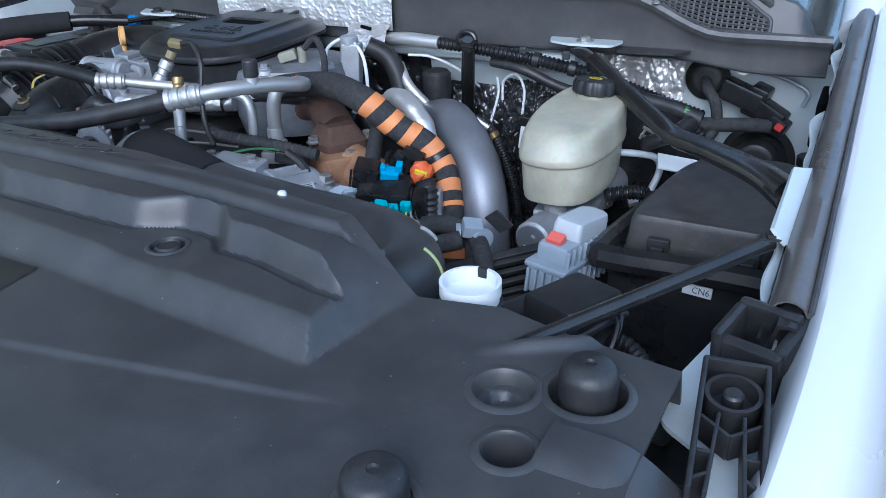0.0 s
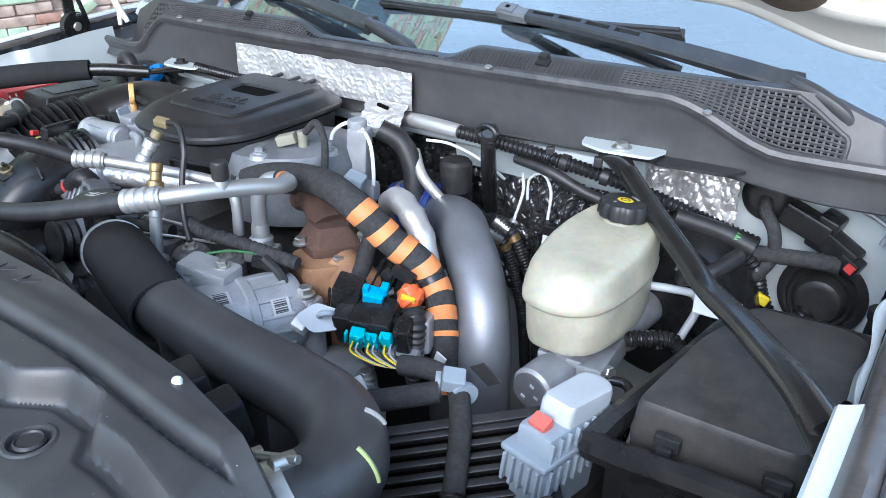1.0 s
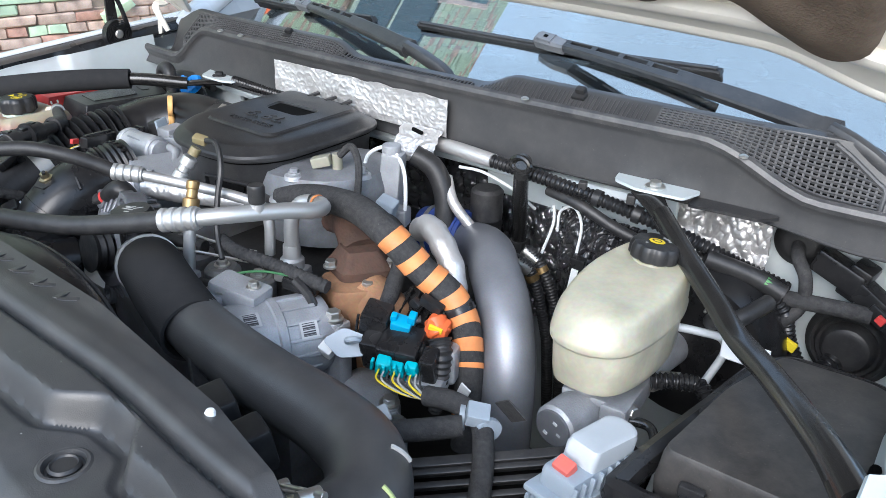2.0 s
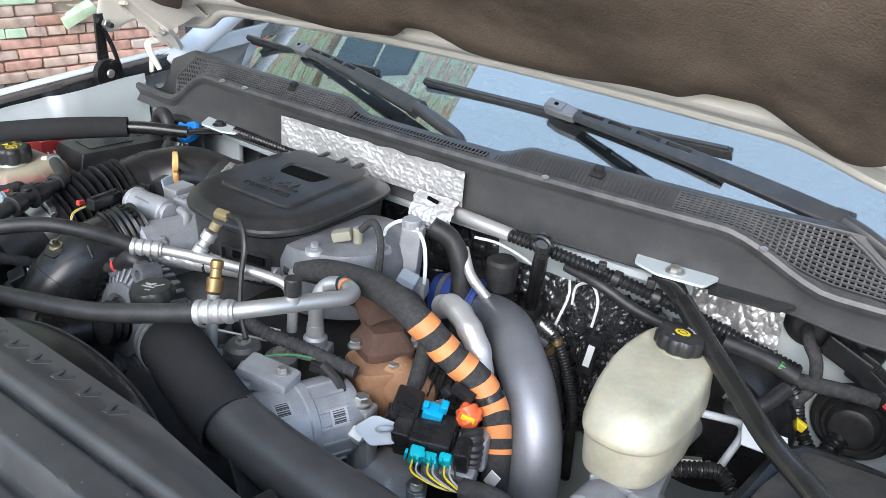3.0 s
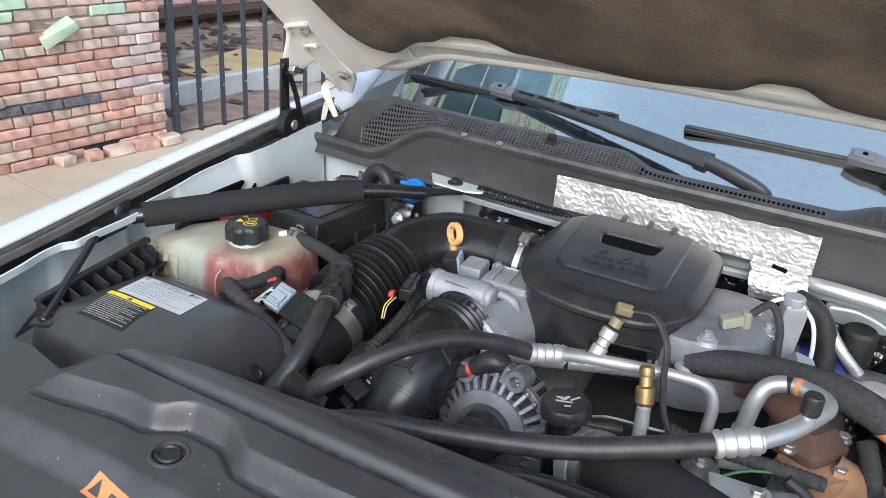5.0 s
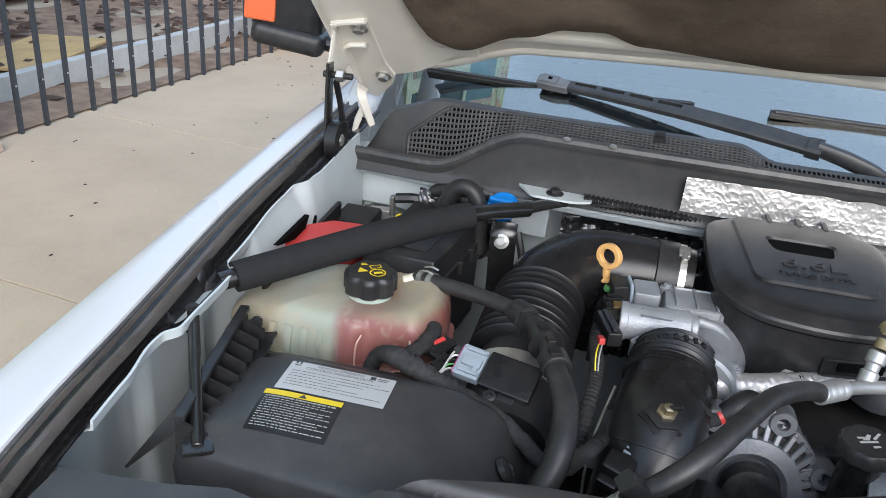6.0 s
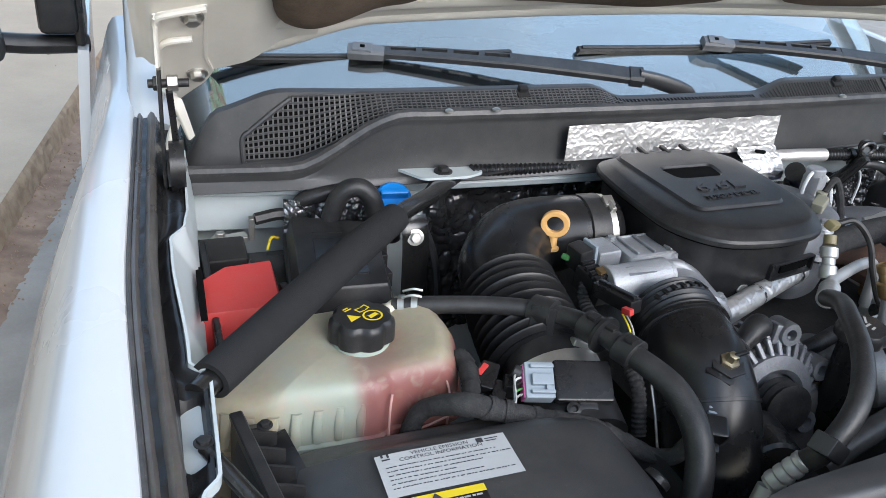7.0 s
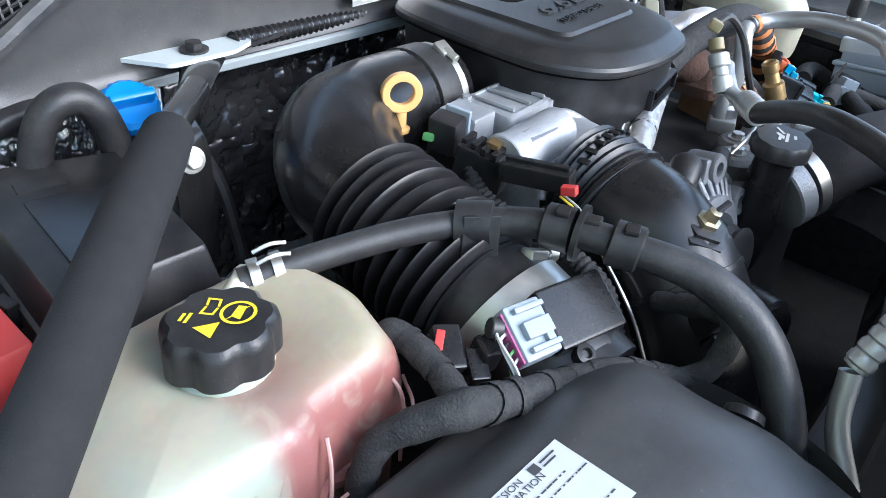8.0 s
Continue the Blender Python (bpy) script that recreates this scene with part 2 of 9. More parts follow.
DUSTYLID = mat("dusty_black_lid", (0.040, 0.038, 0.036), 0.42, vary=0.15, big=9, fine=500, bump=0.08, dust=0.32, dust_color=(0.17, 0.15, 0.13))
FOAM = mat("foam_sleeve", (0.020, 0.020, 0.021), 0.9, vary=0.04, big=18, fine=900, bump=0.35, dust=0.02, spec=0.25)
DARKMETAL = mat("dark_metal", (0.03, 0.03, 0.032), 0.5, 0.4, vary=0.15, big=14, fine=250, bump=0.2, dust=0.15)
WIPER = mat("wiper_paint", (0.040, 0.041, 0.044), 0.38, vary=0.08, big=9, fine=500, bump=0.04, dust=0.10)
WIPERGREY = mat("worn_arm_head", (0.16, 0.165, 0.175), 0.42, vary=0.10, big=20, fine=400, bump=0.05, dust=0.1)
GRIME_SHADE = mat("grime_and_shade", (0.018, 0.017, 0.016), 0.75, 0.0, vary=0.2, big=10, fine=160, bump=0.4, dust=0.2, dust_color=(0.1, 0.09, 0.08))
OILYCAST = mat("oily_cast_alloy", (0.25, 0.245, 0.24), 0.5, 0.3, vary=0.22, big=16, fine=180, bump=0.35, dust=0.3, dust_color=(0.10, 0.085, 0.07))
GLOSSBLACK = mat("gloss_black_paint", (0.012, 0.012, 0.012), 0.24, vary=0.05, big=8, fine=200, bump=0.03, dust=0.05, coat=0.3)
TAPE = mat("cloth_tape", (0.036, 0.036, 0.037), 0.85, vary=0.15, big=40, fine=500, bump=0.5, dust=0.1, spec=0.3)
ALLOY = mat("cast_alloy", (0.46, 0.475, 0.50), 0.48, 0.40, vary=0.16, big=22, fine=420, bump=0.35, dust=0.25, dust_color=(0.3, 0.28, 0.25))
ALTGREY = mat("grey_cast_housing", (0.27, 0.28, 0.30), 0.46, 0.45, vary=0.2, big=24, fine=300, bump=0.3, dust=0.25, dust_color=(0.14, 0.13, 0.12))
TUBE = mat("alloy_tube", (0.52, 0.52, 0.51), 0.46, 0.70, vary=0.06, big=20, fine=300, bump=0.05, dust=0.05)
SILVER = mat("silver_painted_pipe", (0.29, 0.30, 0.33), 0.46, 0.55, vary=0.16, big=12, fine=350, bump=0.1, dust=0.12, dust_color=(0.3, 0.29, 0.28))
BRASSPALE = mat("pale_brass", (0.52, 0.45, 0.30), 0.35, 0.85, vary=0.12, big=60, fine=300, bump=0.05)
ZINC = mat("zinc_plate", (0.62, 0.61, 0.57), 0.38, 0.9, vary=0.1, big=30, fine=250, bump=0.08, dust=0.1)
RUST = mat("rusted_iron", (0.36, 0.20, 0.105), 0.85, 0.1, vary=0.2, big=24, fine=220, bump=0.6, other=(0.2, 0.105, 0.055))
RUSTDARK = mat("dark_rusted_iron", (0.11, 0.06, 0.04), 0.85, 0.1, vary=0.2, big=24, fine=220, bump=0.6, other=(0.05, 0.03, 0.022))
FOIL = mat("crinkled_foil", (0.74, 0.72, 0.70), 0.42, 0.72, vary=0.04, big=40, fine=260, bump=0.3)
FOILDARK = mat("foil_insulation", (0.40, 0.40, 0.41), 0.34, 0.9, vary=0.25, big=30, fine=130, bump=0.9, other=(0.06, 0.06, 0.06))
TARP = mat("creased_black_film", (0.045, 0.045, 0.047), 0.20, 0.15, vary=0.2, big=20, fine=90, bump=0.3, coat=0.25)
BRASS = mat("brass", (0.40, 0.27, 0.12), 0.42, 0.8, vary=0.12, big=60, fine=300, bump=0.06)
WHITE = mat("white_paint", (0.66, 0.67, 0.68), 0.25, vary=0.02, big=3, fine=60, bump=0.0, dust=0.10, dust_color=(0.5, 0.47, 0.42), coat=0.6)
APRON = mat("white_undercoat", (0.55, 0.605, 0.615), 0.42, vary=0.05, big=6, fine=90, bump=0.03, dust=0.22, dust_color=(0.42, 0.4, 0.36))
CREAM = mat("hood_inner_paint", (0.77, 0.735, 0.655), 0.4, vary=0.05, big=5, fine=90, bump=0.03, dust=0.15, dust_color=(0.45, 0.4, 0.34), coat=0.2)
LINER = mat("hood_felt", (0.165, 0.125, 0.092), 0.92, vary=0.24, big=5, fine=300, bump=0.6, dust=0.4, dust_color=(0.26, 0.205, 0.155), spec=0.2)
TANK = mat("milky_tank", (0.78, 0.75, 0.62), 0.38, vary=0.05, big=8, fine=140, bump=0.05, dust=0.12, dust_color=(0.6, 0.52, 0.38), sub=0.5)
TANKGREEN = mat("milky_green_tank", (0.42, 0.50, 0.43), 0.38, vary=0.08, big=10, fine=140, bump=0.05, sub=0.5)
TANKPINK = mat("pale_pink_weld", (0.55, 0.33, 0.30), 0.4, vary=0.06, big=20, fine=140, bump=0.03, sub=0.3)
RESERVOIR = mat("yellowed_tank", (0.53, 0.515, 0.40), 0.40, vary=0.20, big=13, fine=160, bump=0.06, dust=0.42, dust_color=(0.42, 0.36, 0.24), sub=0.4)
ORANGE = mat("orange_tape", (0.74, 0.27, 0.08), 0.55, vary=0.12, big=30, fine=300, bump=0.1, dust=0.08)
YELLOW = mat("yellow_print", (0.80, 0.62, 0.02), 0.5, vary=0.03, big=20, fine=300, bump=0.0)
DIPYELLOW = mat("dipstick_plastic", (0.78, 0.45, 0.16), 0.42, vary=0.05, big=30, fine=300, bump=0.03)
RED = mat("red_plastic", (0.62, 0.05, 0.045), 0.4, vary=0.06, big=12, fine=400, bump=0.05, dust=0.08)
BLUE = mat("blue_plastic", (0.02, 0.22, 0.66), 0.35, vary=0.05, big=20, fine=300, bump=0.03)
TEAL = mat("teal_plastic", (0.02, 0.42, 0.50), 0.45, vary=0.05, big=30, fine=300, bump=0.03)
GREYCON = mat("grey_connector", (0.31, 0.36, 0.41), 0.45, vary=0.06, big=20, fine=400, bump=0.05, dust=0.12)
PALECON = mat("pale_connector", (0.50, 0.53, 0.55), 0.45, vary=0.05, big=20, fine=400, bump=0.04, dust=0.1)
WHITEPL = mat("white_plastic", (0.72, 0.74, 0.74), 0.45, vary=0.04, big=20, fine=300, bump=0.03, dust=0.1)
ORANGEPL = mat("orange_plastic", (0.72, 0.14, 0.04), 0.42, vary=0.05, big=20, fine=300, bump=0.03)
GREEN = mat("green_clip", (0.10, 0.30, 0.09), 0.45, vary=0.05, big=20, fine=300, bump=0.03)
DARKGREEN = mat("dark_green_wire", (0.05, 0.16, 0.06), 0.5, vary=0.05, big=20, fine=300, bump=0.03)
PAPER = mat("label_paper", (0.50, 0.51, 0.51), 0.4, vary=0.03, big=8, fine=200, bump=0.0, dust=0.1)
PRINT = mat("label_print", (0.05, 0.05, 0.055), 0.5, vary=0.02, big=8, fine=200, bump=0.0)
PALEPRINT = mat("pale_print", (0.42, 0.42, 0.40), 0.55, vary=0.04, big=40, fine=300, bump=0.0, dust=0.15)
CHALK = mat("green_chalk", (0.45, 0.52, 0.22), 0.8, vary=0.1, big=40, fine=300, bump=0.1)
BLUECLAMP = mat("blue_silicone", (0.03, 0.06, 0.25), 0.5, vary=0.1, big=20, fine=300, bump=0.1)
SEAL = mat("seal_rubber", (0.05, 0.05, 0.052), 0.42, vary=0.12, big=10, fine=300, bump=0.08, dust=0.2)
TRIM = mat("worn_seal_strip", (0.125, 0.112, 0.102), 0.30, 0.30, vary=0.2, big=10, fine=200, bump=0.06, dust=0.22, dust_color=(0.26, 0.23, 0.20))

GLASS = bpy.data.materials.new("windshield_glass")
GLASS.use_nodes = True
gb = GLASS.node_tree.nodes["Principled BSDF"]
gb.inputs["Base Color"].default_value = (0.75, 0.82, 0.82, 1)
gb.inputs["Roughness"].default_value, gb.inputs["Transmission Weight"].default_value, gb.inputs["IOR"].default_value = 0.0, 1.0, 3.0
gb.inputs["Specular Tint"].default_value = (1.0, 0.94, 0.82, 1)
gb.inputs["Coat Weight"].default_value = 0.35
gb.inputs["Coat IOR"].default_value = 3.4
gb.inputs["Coat Roughness"].default_value = 0.0

# ---- ground, walk, wall, fence ----
GROUND_Z, WALK_Z, MID = 0.17, 0.33, 0.035


def mat_ground(name, c1, c2, scale, rough=0.85, crack=0.0):
    m = mat(name, c1, rough, vary=0.12, big=scale, fine=90, bump=0.35, dust=0.18, dust_color=tuple(0.45 * c for c in c1), other=c2, spec=0.3)
    return m


CONCRETE = mat_ground("walk_concrete", (0.50, 0.405, 0.295), (0.43, 0.345, 0.25), 1.3)
ASPHALT = mat_ground("drive_concrete", (0.40, 0.355, 0.30), (0.29, 0.255, 0.215), 3.0)
KERBSAND = mat_ground("sandy_kerb", (0.40, 0.29, 0.185), (0.26, 0.175, 0.11), 16.0, 0.95)
DIRT = mat_ground("dry_dirt", (0.36, 0.25, 0.17), (0.20, 0.13, 0.09), 9.0, 0.95)

ground = solo("ground", sheet(lin(-60, 60, 41), lin(-60, 60, 41), lambda x, y: (x, y, GROUND_Z)), ASPHALT, (0, 0, GROUND_Z), "grey-brown concrete drive, dusty and uneven", "ground", kind="structure")

KERB = -1.47
walk_thing = thing("pavement", (-4, 4, GROUND_Z), "raised beige concrete walk with joints and dark specks", "pavement", kind="structure")
for y0, y1 in ((-9.0, -5.2), (-5.2, -2.2), (-2.2, 1.26), (1.26, 3.02), (3.02, 5.9), (5.9, 9.0), (9.0, 13.0), (13.0, 17.0), (17.0, 24.0)):
    part("slab", rbox(((KERB - 6.4) / 2, (y0 + y1) / 2, (WALK_Z + GROUND_Z) / 2 - 0.05), (6.4 + KERB, y1 - y0 - 0.006, WALK_Z - GROUND_Z + 0.1), bevel=0.002, seg=1), CONCRETE, walk_thing)
# the kerb's edge is worn sandy and dirt lies along its foot
def kerb_edge(y, t):
    rough = noise.noise(Vector((y * 9, t * 5, 2))) + 0.6 * noise.noise(Vector((y * 31, t * 14, 7)))
    return (KERB - 0.012 * sm(1 - t * 6) + 0.011 + 0.012 * rough * sm(t * 5) + 0.020 * t, y, WALK_Z + 0.001 - 0.165 * t)


part("kerb_face", sheet(lin(-2.0, 8.0, 420), [0, 0.05, 0.12, 0.2, 0.32, 0.45, 0.6, 0.75, 0.9, 1.05], kerb_edge), KERBSAND, walk_thing, "worn sandy kerb face")
part("dirt_strip", sheet(lin(-2.0, 8.0, 420), lin(0, 1, 14), lambda y, t: (KERB + 0.02 + 0.17 * t + 0.02 * noise.noise(Vector((y * 3, 0, 5))) * t, y, GROUND_Z + 0.034 * (1 - t) ** 2 - 0.002 * t + 0.010 * noise.noise(Vector((y * 24, t * 6, 3))) * (1 - t) + 0.006 * noise.noise(Vector((y * 70, t * 15, 8))) * (1 - t))), DIRT, walk_thing, "dry dirt along the kerb")
grit = bmesh.new()
for i in range(900):
    y, t = random.uniform(-0.6, 5.5), random.random() ** 2
    r = random.uniform(0.003, 0.009)
    q = Vector((KERB + 0.022 + 0.17 * t, y, GROUND_Z + 0.030 * (1 - t) ** 2))
    top = grit.verts.new(q + Vector((0, 0, r)))
    ring = [grit.verts.new(q + Vector((r * random.uniform(0.6, 1.3) * math.cos(k * 1.57 + i), r * random.uniform(0.6, 1.3) * math.sin(k * 1.57 + i), 0))) for k in range(4)]
    for k in range(4):
        grit.faces.new((ring[k], ring[(k + 1) % 4], top))
part("grit", grit, KERBSAND, walk_thing, "loose grit along the kerb", kind="stuff")
specks = bmesh.new()
for i in range(64):
    x, y = random.uniform(-3.2, -1.65), random.uniform(0.6, 6.5)
    if i > 40:
        x, y = random.gauss(-3.0, 0.25), random.gauss(5.0, 0.5)
    r = random.uniform(0.004, 0.013)
    a0 = random.uniform(0, 6)
    vs = [specks.verts.new((x + r * random.uniform(0.5, 1.4) * math.cos(a0 + k * 1.05), y + r * random.uniform(0.5, 1.4) * math.sin(a0 + k * 1.05), WALK_Z + 0.002)) for k in range(6)]
    top = specks.verts.new((x, y, WALK_Z + 0.006))
    for k in range(6):
        specks.faces.new((vs[k], vs[(k + 1) % 6], top))
solo("leaf_litter", specks, GRIME_SHADE, (-3, 4, WALK_Z), "scattered dark leaf bits on the concrete walk", "litter", kind="stuff")

# yard behind the fence
solo("yard", sheet(lin(-12, -3.50, 60), lin(2.3, 11, 60), lambda x, y: (x, y, WALK_Z + 0.012 + 0.05 * noise.noise(Vector((x * 2, y * 2, 0))) * min(1, (-3.50 - x) * 3))), DIRT, (-6, 5, WALK_Z), "littered dry dirt yard behind the fence", "yard", kind="structure")

# flat near-black that stands in for the shade inside openings and gaps
GAP_SHADE = mat("painted_gap_shade", (0.003, 0.003, 0.003), 0.9, vary=0.0, bump=0.0, spec=0.1)

# ---- the truck ----
truck = thing("pickup_truck", (MID, -0.3, GROUND_Z), "white pickup truck with its hood raised", "truck")


def mirror_x(x):
    return 2 * MID - x


def edge_z(y):
    """Height of the fender's inner edge along the bay."""
    return 1.428 + 0.085 * (y + 0.5) - 0.10 * (max(0.0, -0.62 - y) / 0.5) ** 2


FLANGE = ((-0.70, 0.073), (-0.60, 0.070), (-0.535, 0.061), (-0.517, 0.062), (-0.497, 0.075), (-0.372, 0.074), (-0.352, 0.057), (-0.16, 0.045), (-0.128, 0.044), (-0.098, 0.060), (-0.06, 0.064), (0.3, 0.066))


def flange_in(y):
    """How far the stepped flange of the passenger side stands in from the fender's edge."""
    for (a, u), (b, v) in zip(FLANGE, FLANGE[1:]):
        if y <= b:
            return u + (v - u) * sm((y - a) / (b - a))
    return FLANGE[-1][1]


def edge_x(y):
    return -0.862 + 0.015 * (y + 0.5) + 0.06 * (max(0.0, -0.6 - y) / 0.5) ** 2


def lip_in(y):
    """How far the passenger fender's lip is shifted into the bay to fit the camera's view."""
    return 0.028 * sm((-0.15 - y) / 0.55)


NEAR_SIDE = ((0.012, -0.034), (0.004, -0.012), (0.0, -0.003), (-0.006, 0.0), (-0.030, -0.001), (-0.052, -0.010), (-0.072, -0.032), (-0.088, -0.07), (-0.108, -0.16), (-0.125, -0.32), (-0.135, -0.50), (-0.13, -0.70), (-0.12, -0.78))
FAR_SIDE = ((0.010, -0.034), (0.003, -0.012), (0.0, -0.003), (-0.005, 0.0), (-0.024, -0.001), (-0.040, -0.005), (-0.053, -0.018), (-0.066, -0.042), (-0.096, -0.11), (-0.130, -0.20), (-0.165, -0.33), (-0.18, -0.50), (-0.17, -0.70), (-0.16, -0.78))


def fender(side):
    """A fender: inner gutter edge, flat shoulder and an outer side that swells towards the wheel arch."""
    prof = FAR_SIDE if side < 0 else NEAR_SIDE

    def f(y, i):
        x, z = prof[int(i)]
        if side < 0:
            k = 1 - 0.35 * sm((y - 0.02) / 0.35)
            return (edge_x(y) + lip_in(y) * sm(1 + x / 0.035) + x * (k if x < 0 else 1), y, edge_z(y) + z)
        return (mirror_x(edge_x(y) + x * (0.70 + 0.42 * sm((y + 0.65) / 0.35) if x < 0 else 1)), y, edge_z(y) + z)
    return thick(sheet(lin(-1.12, 0.66, 56), range(len(prof)), f), 0.004)


STRIP = ((0.004, -0.020), (0.0045, -0.009), (0.008, -0.003), (0.012, -0.0015), (0.0155, -0.004), (0.018, -0.0085), (0.0205, -0.0085), (0.024, -0.003), (0.029, 0.0005), (0.034, -0.001), (0.0372, -0.005), (0.0385, -0.010))
STRIP_NEAR = ((0.004, -0.020), (0.005, -0.008), (0.009, -0.001), (0.016, 0.003), (0.024, 0.003), (0.031, -0.001), (0.036, -0.008), (0.038, -0.016))

for side in (-1, 1):
    sx = (lambda x: x) if side < 0 else mirror_x
    part("fender", fender(side), WHITE, truck, "glossy white fender")

    def gut(dx, dz, y):
        return (sx(edge_x(y) + dx + (lip_in(y) if side < 0 else 0)), y, edge_z(y) + dz)

    def strip(y, i):
        d, z = (STRIP if side < 0 else STRIP_NEAR)[int(i)]
        return gut(d * (0.84 if side < 0 else 0.92), z - 0.003 + 0.0010 * noise.noise(Vector((y * 17, d * 90, side))), y)
    ys = lin(-0.95 if side < 0 else -0.64, 0.20, 90)
    part("weatherstrip", thick(sheet(ys, range(len(STRIP if side < 0 else STRIP_NEAR)), strip), 0.0015), TRIM, truck, "worn grey-brown weatherstrip")
    part("strip_edge", tube([gut(0.0035, -0.008, y) for y in ys[::8]], 0.0030, 8, 4), SEAL, truck, "thin black rubber lip")
    wide = (lambda y: flange_in(y) - lip_in(y) - 0.012) if side < 0 else (lambda y: 0.026)
    pocket = (lambda y, t: 0.016 * sm((0.045 - abs(y + 0.435)) / 0.006) * sm((0.30 - abs(t - 0.60)) / 0.06)) if side < 0 else (lambda y, t: 0.0)
    gutter = sheet(lin(-0.95 if side < 0 else -0.66, 0.22, 160), lin(0, 1, 16), lambda y, t: Vector(gut(0.010 + wide(y) * t, -0.008 - 0.022 * sm((t - (0.42 if side < 0 else 0.55)) / 0.14) + 0.008 * sm((t - 0.62) / 0.35) - pocket(y, t), y)) + V(0, 0, 0.0015 * noise.noise(Vector((y * 60, t * 4, side)))))
    part("gutter", thick(gutter, 0.003), SMOOTHBLACK, truck, "dark dusty fender gutter")


# inner aprons: upright sheets with a wavy upper edge
def apron(side):
    sx = (lambda x: x) if side < 0 else mirror_x

    def f(y, t):
        wave = 0.010 * math.sin(y * 23 + 1.0) + 0.006 * math.sin(y * 51)
        if side < 0:
            x, top = edge_x(y) + flange_in(y), edge_z(y) - 0.018 + 0.1 * wave
            lean = 0.004 * sm(t / 0.1) + 0.003 * sm((t - 0.16) / 0.03) * sm((y + 0.34) / 0.04)
            under = sm((-0.27 - y) / 0.05)
            back = (0.068 - flange_in(y)) * sm((t - 0.02) / 0.1) * (1 - under) - 0.050 * under * sm((t - 0.015) / 0.05)
            return (sx(x + lean + back), y, top - 0.52 * t)
        x = edge_x(y) + 0.030 + 0.5 * wave
        top = edge_z(y) - 0.022
        if t < 0.02:
            return (sx(x + 0.010), y, top - 0.004 + 0.3 * wave)
        crease = 0.012 * sm((t - 0.12) / 0.03) + 0.016 * sm((t - 0.5) / 0.1)
        return (sx(x + crease), y, top - 0.52 * t)
    return thick(sheet(lin(-0.66, 0.10, 150), [0, 0.02, 0.06, 0.12, 0.15, 0.3, 0.5, 0.6, 0.8, 1.0], f), 0.003)


for side in (-1, 1):
    ap = part("inner_fender", apron(side), APRON, truck, "pale inner fender panel with a wavy flange")
    sx = (lambda x: x) if side < 0 else mirror_x
    # the openings are not cut: black pieces paint their shade
    for y, w, h in () if side < 0 else ((-0.10, 0.05, 0.022), (-0.02, 0.07, 0.05), (-0.30, 0.02, 0.02)):
        part("panel_hole", rbox((sx(edge_x(y) + (0.083 if side < 0 else 0.047)), y, edge_z(y) - 0.085), (0.010, w, h), (8, 0, 0), 0.004), GAP_SHADE, ap, "opening in the panel, painted black as shade")
    # mounting tab of the brace, folded up towards the fender
    if side < 0:
        for tri_pts in (((-0.252, 1.401), (-0.160, 1.376), (-0.136, 1.402)), ((-0.130, 1.374), (-0.108, 1.374), (-0.106, 1.389)), ((-0.080, 1.362), (-0.045, 1.362), (-0.062, 1.372))):
            hx = edge_x(-0.2) + 0.0745
            part("panel_hole", turned(stack(rounded(tri_pts, 0.003), [(1, -0.004), (1, 0.003)]), Matrix(((0, 0, 1, hx), (1, 0, 0, 0), (0, 1, 0, 0), (0, 0, 0, 1)))), GAP_SHADE, ap, "opening in the panel, painted black as shade")
        part("panel_hole", rod((edge_x(-0.478) + 0.068, -0.478, 1.396), (edge_x(-0.478) + 0.0762, -0.478, 1.396), 0.006, 14), GAP_SHADE, ap)
        continue

    def tab(v, w):
        a, b = V(0.887, -0.539, 1.428).lerp(V(0.884, -0.405, 1.436), v), V(0.899, -0.533, 1.408).lerp(V(0.906, -0.373, 1.424), v)
        return a.lerp(b, w) + V(0, 0, 0.004 * w * w)
    part("brace_mount", thick(sheet(lin(0, 1, 12), lin(0, 1, 6), tab), 0.004), APRON, truck, "folded steel brace mount")

# black sheet added to darken the passenger side beside the battery
part("black_sheet", rbox((-0.772, -0.17, 1.20), (0.008, 0.30, 0.36), (0, 0, 1), 0.003), SMOOTHBLACK, truck, "black sheet beside the battery")

# firewall, bay floor and front closing panels
part("firewall", rbox((MID, 0.165, 1.08), (1.72, 0.03, 0.68), bevel=0.006), APRON, truck, "pale painted firewall")
part("firewall_flange", tube([(x, 0.052 + 0.060 * ((x - MID) / 0.83) ** 2, 1.402) for x in lin(-0.79, 0.49, 24)], 0.022, 10, 2, flat=0.7), APRON, truck, "pale painted upper flange")
part("firewall_flange", rbox((-0.62, 0.100, 1.375), (0.36, 0.012, 0.095), (0, 0, -6), 0.004), APRON, truck)
part("firewall_flange", rbox((0.365, 0.084, 1.386), (0.335, 0.010, 0.098), (8, 0, 0), 0.004), APRON, truck)
# an unseen near-black floor is added to close the bay from below
part("bay_floor", rbox((MID, -0.45, 0.78), (1.66, 1.3, 0.03), bevel=0.005), GRIME_SHADE, truck, "near-black floor added to close the bay")
part("front_panel", rbox((MID, -1.13, 0.95), (1.66, 0.06, 0.62), bevel=0.02), PLASTIC, truck)
part("front_bumper", tube([(-0.93, -1.05, 0.62), (-0.8, -1.18, 0.62), (MID, -1.25, 0.62), (0.87, -1.18, 0.62), (1.0, -1.05, 0.62)], 0.09, 12, 6), DARKMETAL, truck)
